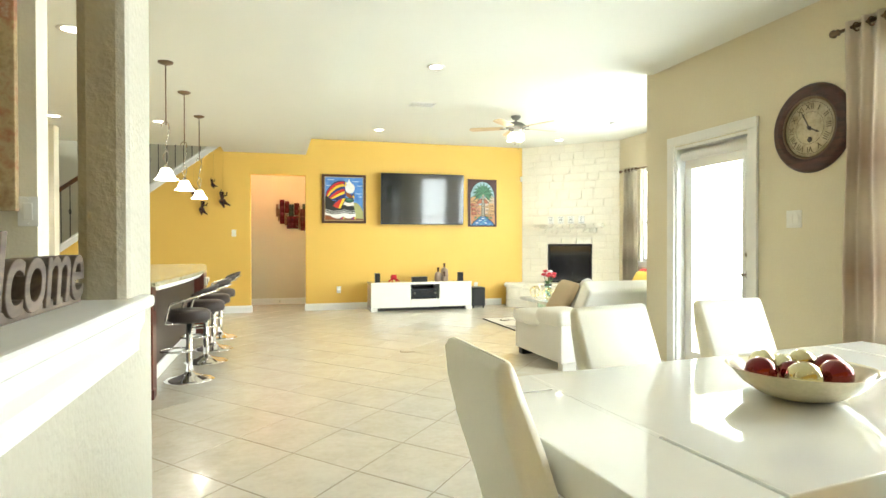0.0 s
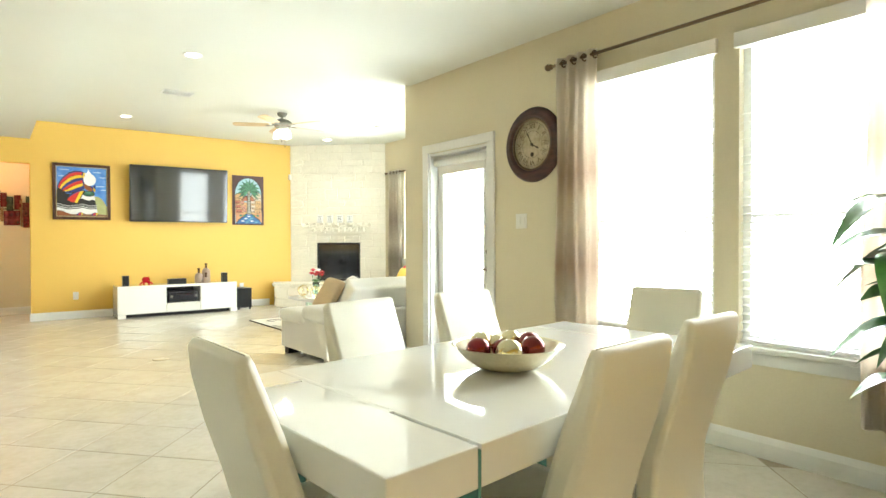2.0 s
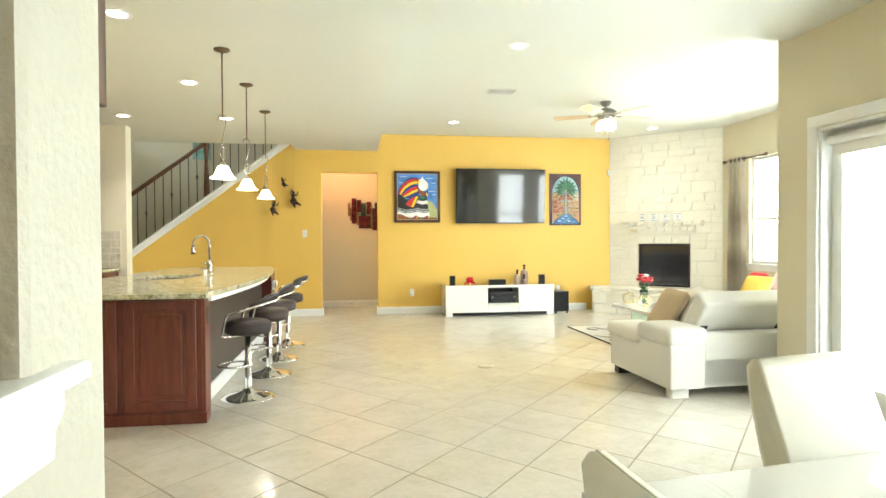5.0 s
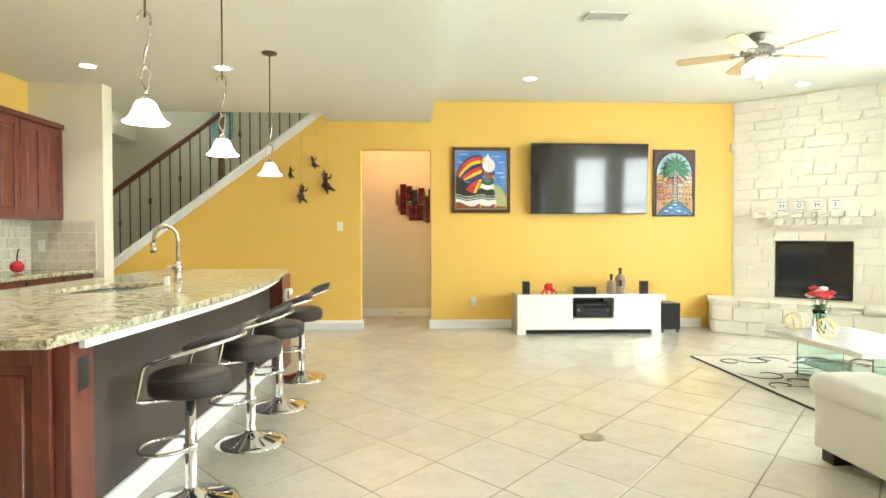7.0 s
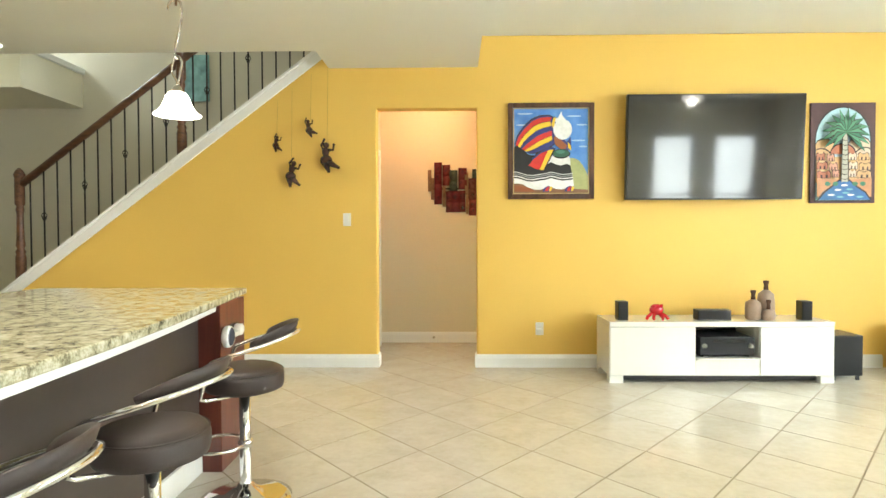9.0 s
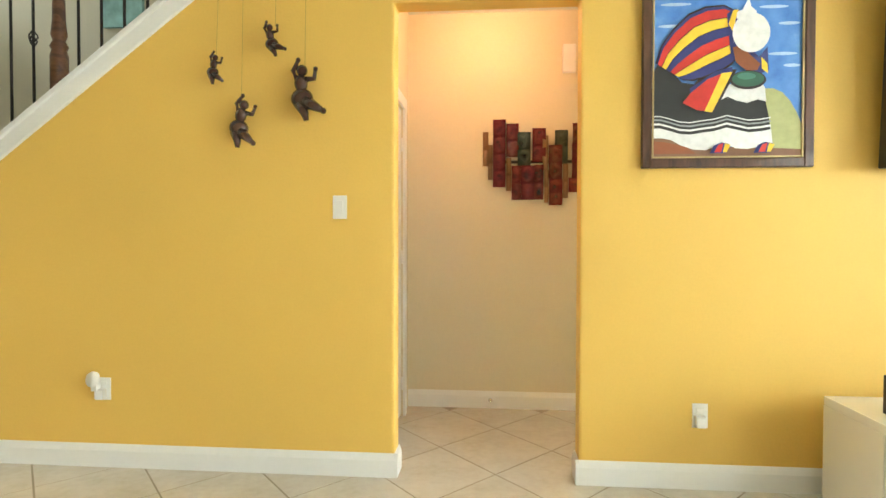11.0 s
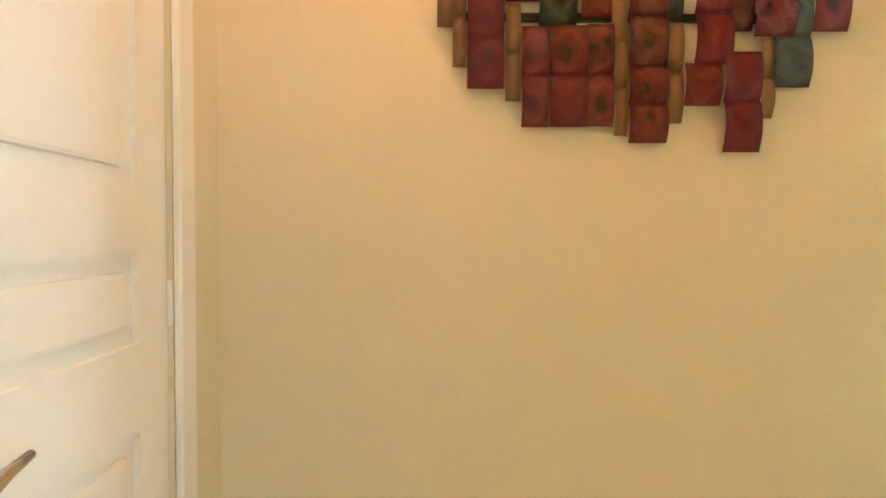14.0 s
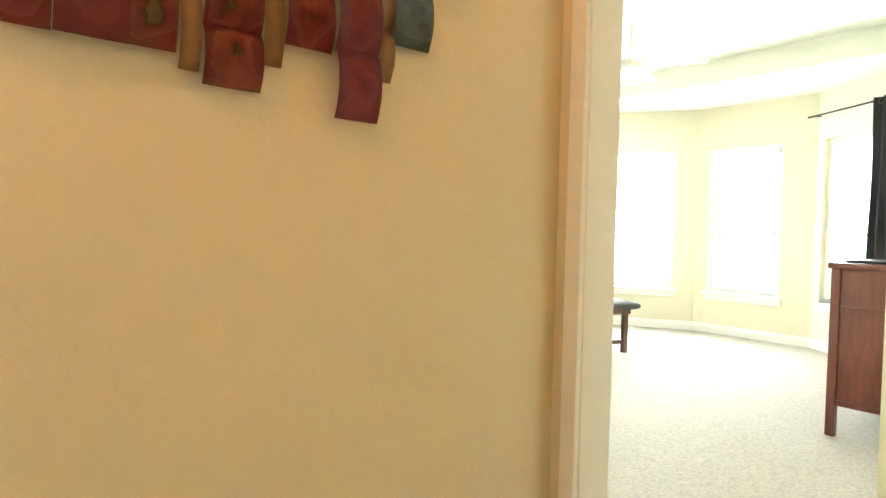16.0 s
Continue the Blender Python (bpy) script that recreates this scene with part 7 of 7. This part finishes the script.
part("throw", cushion(0.5, 0.46, 0.10, 8, 0.6), matte("grey_fur", (0.10, 0.10, 0.10), 0.95, 0, 160, 0.4, 0.9, 0.01), bench, "grey fur throw", pose(0.46, 0, 0.43))
for x in (-0.7, 0.55):
    for y in (-0.17, 0.17):
        part("leg", box(x - 0.025, x + 0.025, y - 0.025, y + 0.025, 0.012, 0.41, 0.004), DARK_WOOD, bench)
part("stretcher", box(-0.7, 0.55, -0.18, -0.15, 0.10, 0.14), DARK_WOOD, bench)
part("stretcher", box(-0.7, 0.55, 0.15, 0.18, 0.10, 0.14), DARK_WOOD, bench)
bench.matrix_basis = pose(5.24, 14.04, 0.0, 0, 0, -22)
bed = thing("bed", "bed with a pale blue-white quilted cover behind the bench", "bed")
part("bed_base", box(-0.92, 0.34, 0.27, 1.80, 0.10, 0.34, 0.01), DARK_WOOD, bed)
for x in (-0.86, 0.24):
    for y in (0.30, 1.70):
        part("leg", box(x, x + 0.06, y, y + 0.06, 0.012, 0.11, 0.004), DARK_WOOD, bed)
part("mattress", box(-0.93, 0.35, 0.26, 1.80, 0.34, 0.55, 0.05, 4), WHITE_LEATHER, bed)
part("bedspread", cushion(1.34, 1.58, 0.12, 10, 0.3), matte("pale_blue_quilt", (0.66, 0.70, 0.72), 0.85, 0, 60, 0.10, 0.5, 0.006, 6), bed, "pale blue-white quilted cover", pose(-0.29, 1.02, 0.51))
bed.matrix_basis = pose(5.24, 14.04, 0.0, 0, 0, -22)
bfan = thing("bedroom_fan", "white bedroom ceiling fan", "ceiling fan")
part("downrod", tube([(0, 0, 0), (0, 0, -0.3)], 0.014, 8), WHITE_PLASTIC, bfan)
part("motor", lathe([(0.03, -0.28), (0.12, -0.30), (0.12, -0.36), (0.06, -0.40)], 20), WHITE_PLASTIC, bfan)
for k in range(5):
    part("blade", prism([(0.12, -0.05), (0.62, -0.07), (0.62, 0.07), (0.12, 0.05)], -0.335, -0.328, "z"), LIGHT_WOOD, bfan, "", pose(0, 0, 0, 0, 0, 72 * k + 15))
part("light_bowl", lathe([(0.06, -0.40), (0.11, -0.42), (0.08, -0.48), (0.001, -0.50)], 18), FAN_GLOW, bfan, "lit glass bowl")
bfan.matrix_basis = pose(5.05, 13.28, 2.99)

# ---- pieces: stones ----
stone_bm = box(-0.5, 0.5, -0.5, 0.5, -0.5, 0.5)
for v in stone_bm.verts:
    if v.co.y > 0:
        v.co.x *= 0.955
        v.co.z *= 0.93
bmesh.ops.subdivide_edges(stone_bm, edges=[e for e in stone_bm.edges if all(v.co.y > 0 for v in e.verts)], cuts=1, use_grid_fill=True)
sr = random.Random(11)
stones = []
for k in range(5):
    b = stone_bm.copy()
    for v in b.verts:
        v.co += Vector((sr.uniform(-0.025, 0.025), sr.uniform(-0.12, 0.14) if v.co.y > 0 else 0, sr.uniform(-0.04, 0.04)))
    me = bpy.data.meshes.new("stone")
    b.to_mesh(me)
    b.free()
    me.materials.append(STONE)
    stones.append(me)
stone_bm.free()


def lay(parent, base, u, w, z, du, dw, dz):
    shared("stone", sr.choice(stones), parent, base @ pose(u, w, z) @ Matrix.Diagonal((du, dw, dz, 1)))


z = 0.43
while z < HIGH - 0.03:
    h = min(sr.choice((0.11, 0.14, 0.17, 0.20, 0.24)), HIGH - z)
    if HIGH - z - h < 0.07:
        h = HIGH - z
    u = 0.004
    while u < FLEN - 0.01:
        w = min(sr.uniform(0.16, 0.46), FLEN - 0.004 - u)
        if FLEN - u - w < 0.10:
            w = FLEN - 0.004 - u
        segs = [(u, u + w)]
        if z < 1.145 and z + h > 0.42:
            segs = [(max(a, lo), min(b, hi)) for a, b in segs for lo, hi in ((0, 0.50), (1.34, FLEN)) if min(b, hi) - max(a, lo) > 0.03]
        for a, b in segs:
            split = sr.random() < 0.25 and h > 0.19
            for zz, hh in ([(z, h / 2), (z + h / 2, h / 2)] if split else [(z, h)]):
                lay(chimney, FACE, (a + b) / 2, -0.002, zz + hh / 2, b - a - 0.009, 0.026 + sr.uniform(-0.004, 0.008), hh - 0.009)
        u += w
    z += h
# lintel over the opening
for i in range(3):
    lay(chimney, FACE, 0.64 + 0.28 * i, 0.014, 1.21, 0.272, 0.05, 0.12)
# mantel: a shelf course on a corbel course
for i in range(9):
    lay(chimney, FACE, 0.36 + 0.14 * i, 0.11, 1.475, 0.134, 0.20, 0.075)
for i in range(9):
    lay(chimney, FACE, 0.46 + 0.115 * i, 0.075, 1.39, 0.11, 0.13, 0.085)
# hearth: two courses and a cap
ring = [Vector((p[0], p[1], 0)) for p in HEARTH[:4]]
for p, q in zip(ring, ring[1:]):
    d = (q - p).normalized()
    nrm = Vector((d.y, -d.x, 0))
    if nrm.dot(Vector((5.6, 9.2, 0)) - p) > 0:
        nrm = -nrm
    base = Matrix(((d.x, nrm.x, 0, p.x), (d.y, nrm.y, 0, p.y), (0, 0, 1, 0), (0, 0, 0, 1)))
    ln = (q - p).length
    for z0, h in ((0.0, 0.16), (0.16, 0.18)):
        u = 0.0
        while u < ln - 0.02:
            w = min(sr.uniform(0.2, 0.42), ln - u)
            if ln - u - w < 0.12:
                w = ln - u
            lay(hearth, base, u + w / 2, 0.008, z0 + h / 2, w - 0.008, 0.04, h - 0.008)
            u += w
    n = max(1, round(ln / 0.33))
    for i in range(n):
        lay(hearth, base, (i + 0.5) * ln / n, -0.13, 0.38, ln / n - 0.006, 0.36, 0.085)
part("hearth_slab", prism([(4.72, 9.99), (4.75, 9.70), (5.92, 8.58), (6.24, 8.45), (6.24, 8.72), (4.94, 9.99)], 0.34, 0.405, "z"), STONE, hearth)

# ---- pieces: backsplash ----
unit = box(-0.5, 0.5, -0.5, 0.5, -0.5, 0.5, 0.04, 1)
splash_mesh = bpy.data.meshes.new("tile")
unit.to_mesh(splash_mesh)
unit.free()
splash_mesh.materials.append(SPLASH)
splash = structure("backsplash", box(-3.046, -2.42, 8.190, 8.1985, 0.897, 1.368), MORTAR, "tumbled travertine backsplash tiles", "backsplash")
splash2 = structure("backsplash_side", box(-3.0485, -3.040, 5.7, 8.189, 0.897, 1.368), MORTAR, "tumbled travertine backsplash tiles", "backsplash")
br = random.Random(2)
for wallno, (u0, u1) in enumerate(((-3.03, -2.42), (6.2, 8.185))):
    z = 0.9
    while z < 1.36:
        h = min(br.choice((0.075, 0.10)), 1.366 - z)
        u = u0
        while u < u1 - 0.01:
            w = min(br.choice((0.075, 0.10, 0.15)), u1 - u)
            sc = Matrix.Diagonal((w - 0.005, 0.009, h - 0.005, 1))
            if wallno == 0:
                shared("tile", splash_mesh, splash, pose(u + w / 2, 8.187, z + h / 2) @ sc)
            else:
                shared("tile", splash_mesh, splash2, pose(-3.037, u + w / 2, z + h / 2, 0, 0, 90) @ sc)
            u += w
        z += h
outlet(pose(-2.93, 8.1825, 1.12), False)

# ---- pieces: floor tiles, laid on the diagonal ----
TA, TB, TO = Vector((0.3125, 0.3575)), Vector((-0.3125, 0.3575)), Vector((0.797, 6.861))
J = 0.0080
c = (TA + TB) / 2


def tile_bm(bm, o):
    lo, hi, e = -0.02, 0.0, 0.0010
    ring = [Vector((0, 0)), TA, TA + TB, TB]
    mid = (TA + TB) / 2

    def inset(k):
        return [o + mid + (p - mid) * (1 - k / 0.237) for p in ring]
    rows = [[bm.verts.new((*p, z)) for p in inset(k)] for k, z in ((J / 2, lo), (J / 2, hi - e), (J / 2 + e, hi))]
    for a, b in zip(rows, rows[1:]):
        for i in range(4):
            bm.faces.new((a[i], a[(i + 1) % 4], b[(i + 1) % 4], b[i]))
    bm.faces.new(rows[2])


b = bmesh.new()
tile_bm(b, -c)
tile_mesh = bpy.data.meshes.new("floor_tile")
b.to_mesh(tile_mesh)
b.free()
tile_mesh.materials.append(TILE)
rest = bmesh.new()
for i in range(-34, 34):
    for j in range(-34, 34):
        o = TO + TA * i + TB * j + c
        inside = -5.95 < o.x < 3.75 and -3.6 < o.y < 4.3 or -5.95 < o.x < 6.3 and 4.2 <= o.y < 10.1 and o.x - 6.3 < 10 - o.y or -0.2 < o.x < 1.72 and 10.1 <= o.y < 11.25 or -5.9 < o.x < -3.4 and 10 < o.y < 11.1
        if not inside:
            continue
        if -1.0 < o.x < 3.7 and 0.6 < o.y < 11.2:
            shared("floor_tile", tile_mesh, floor, pose(o.x, o.y, (hash((i * 7 + j * 13) % 5) - 2) * 0.00015))
        else:
            tile_bm(rest, o - c)
far = part("floor_tiles", rest, TILE, floor)
far["kind"] = "stuff"
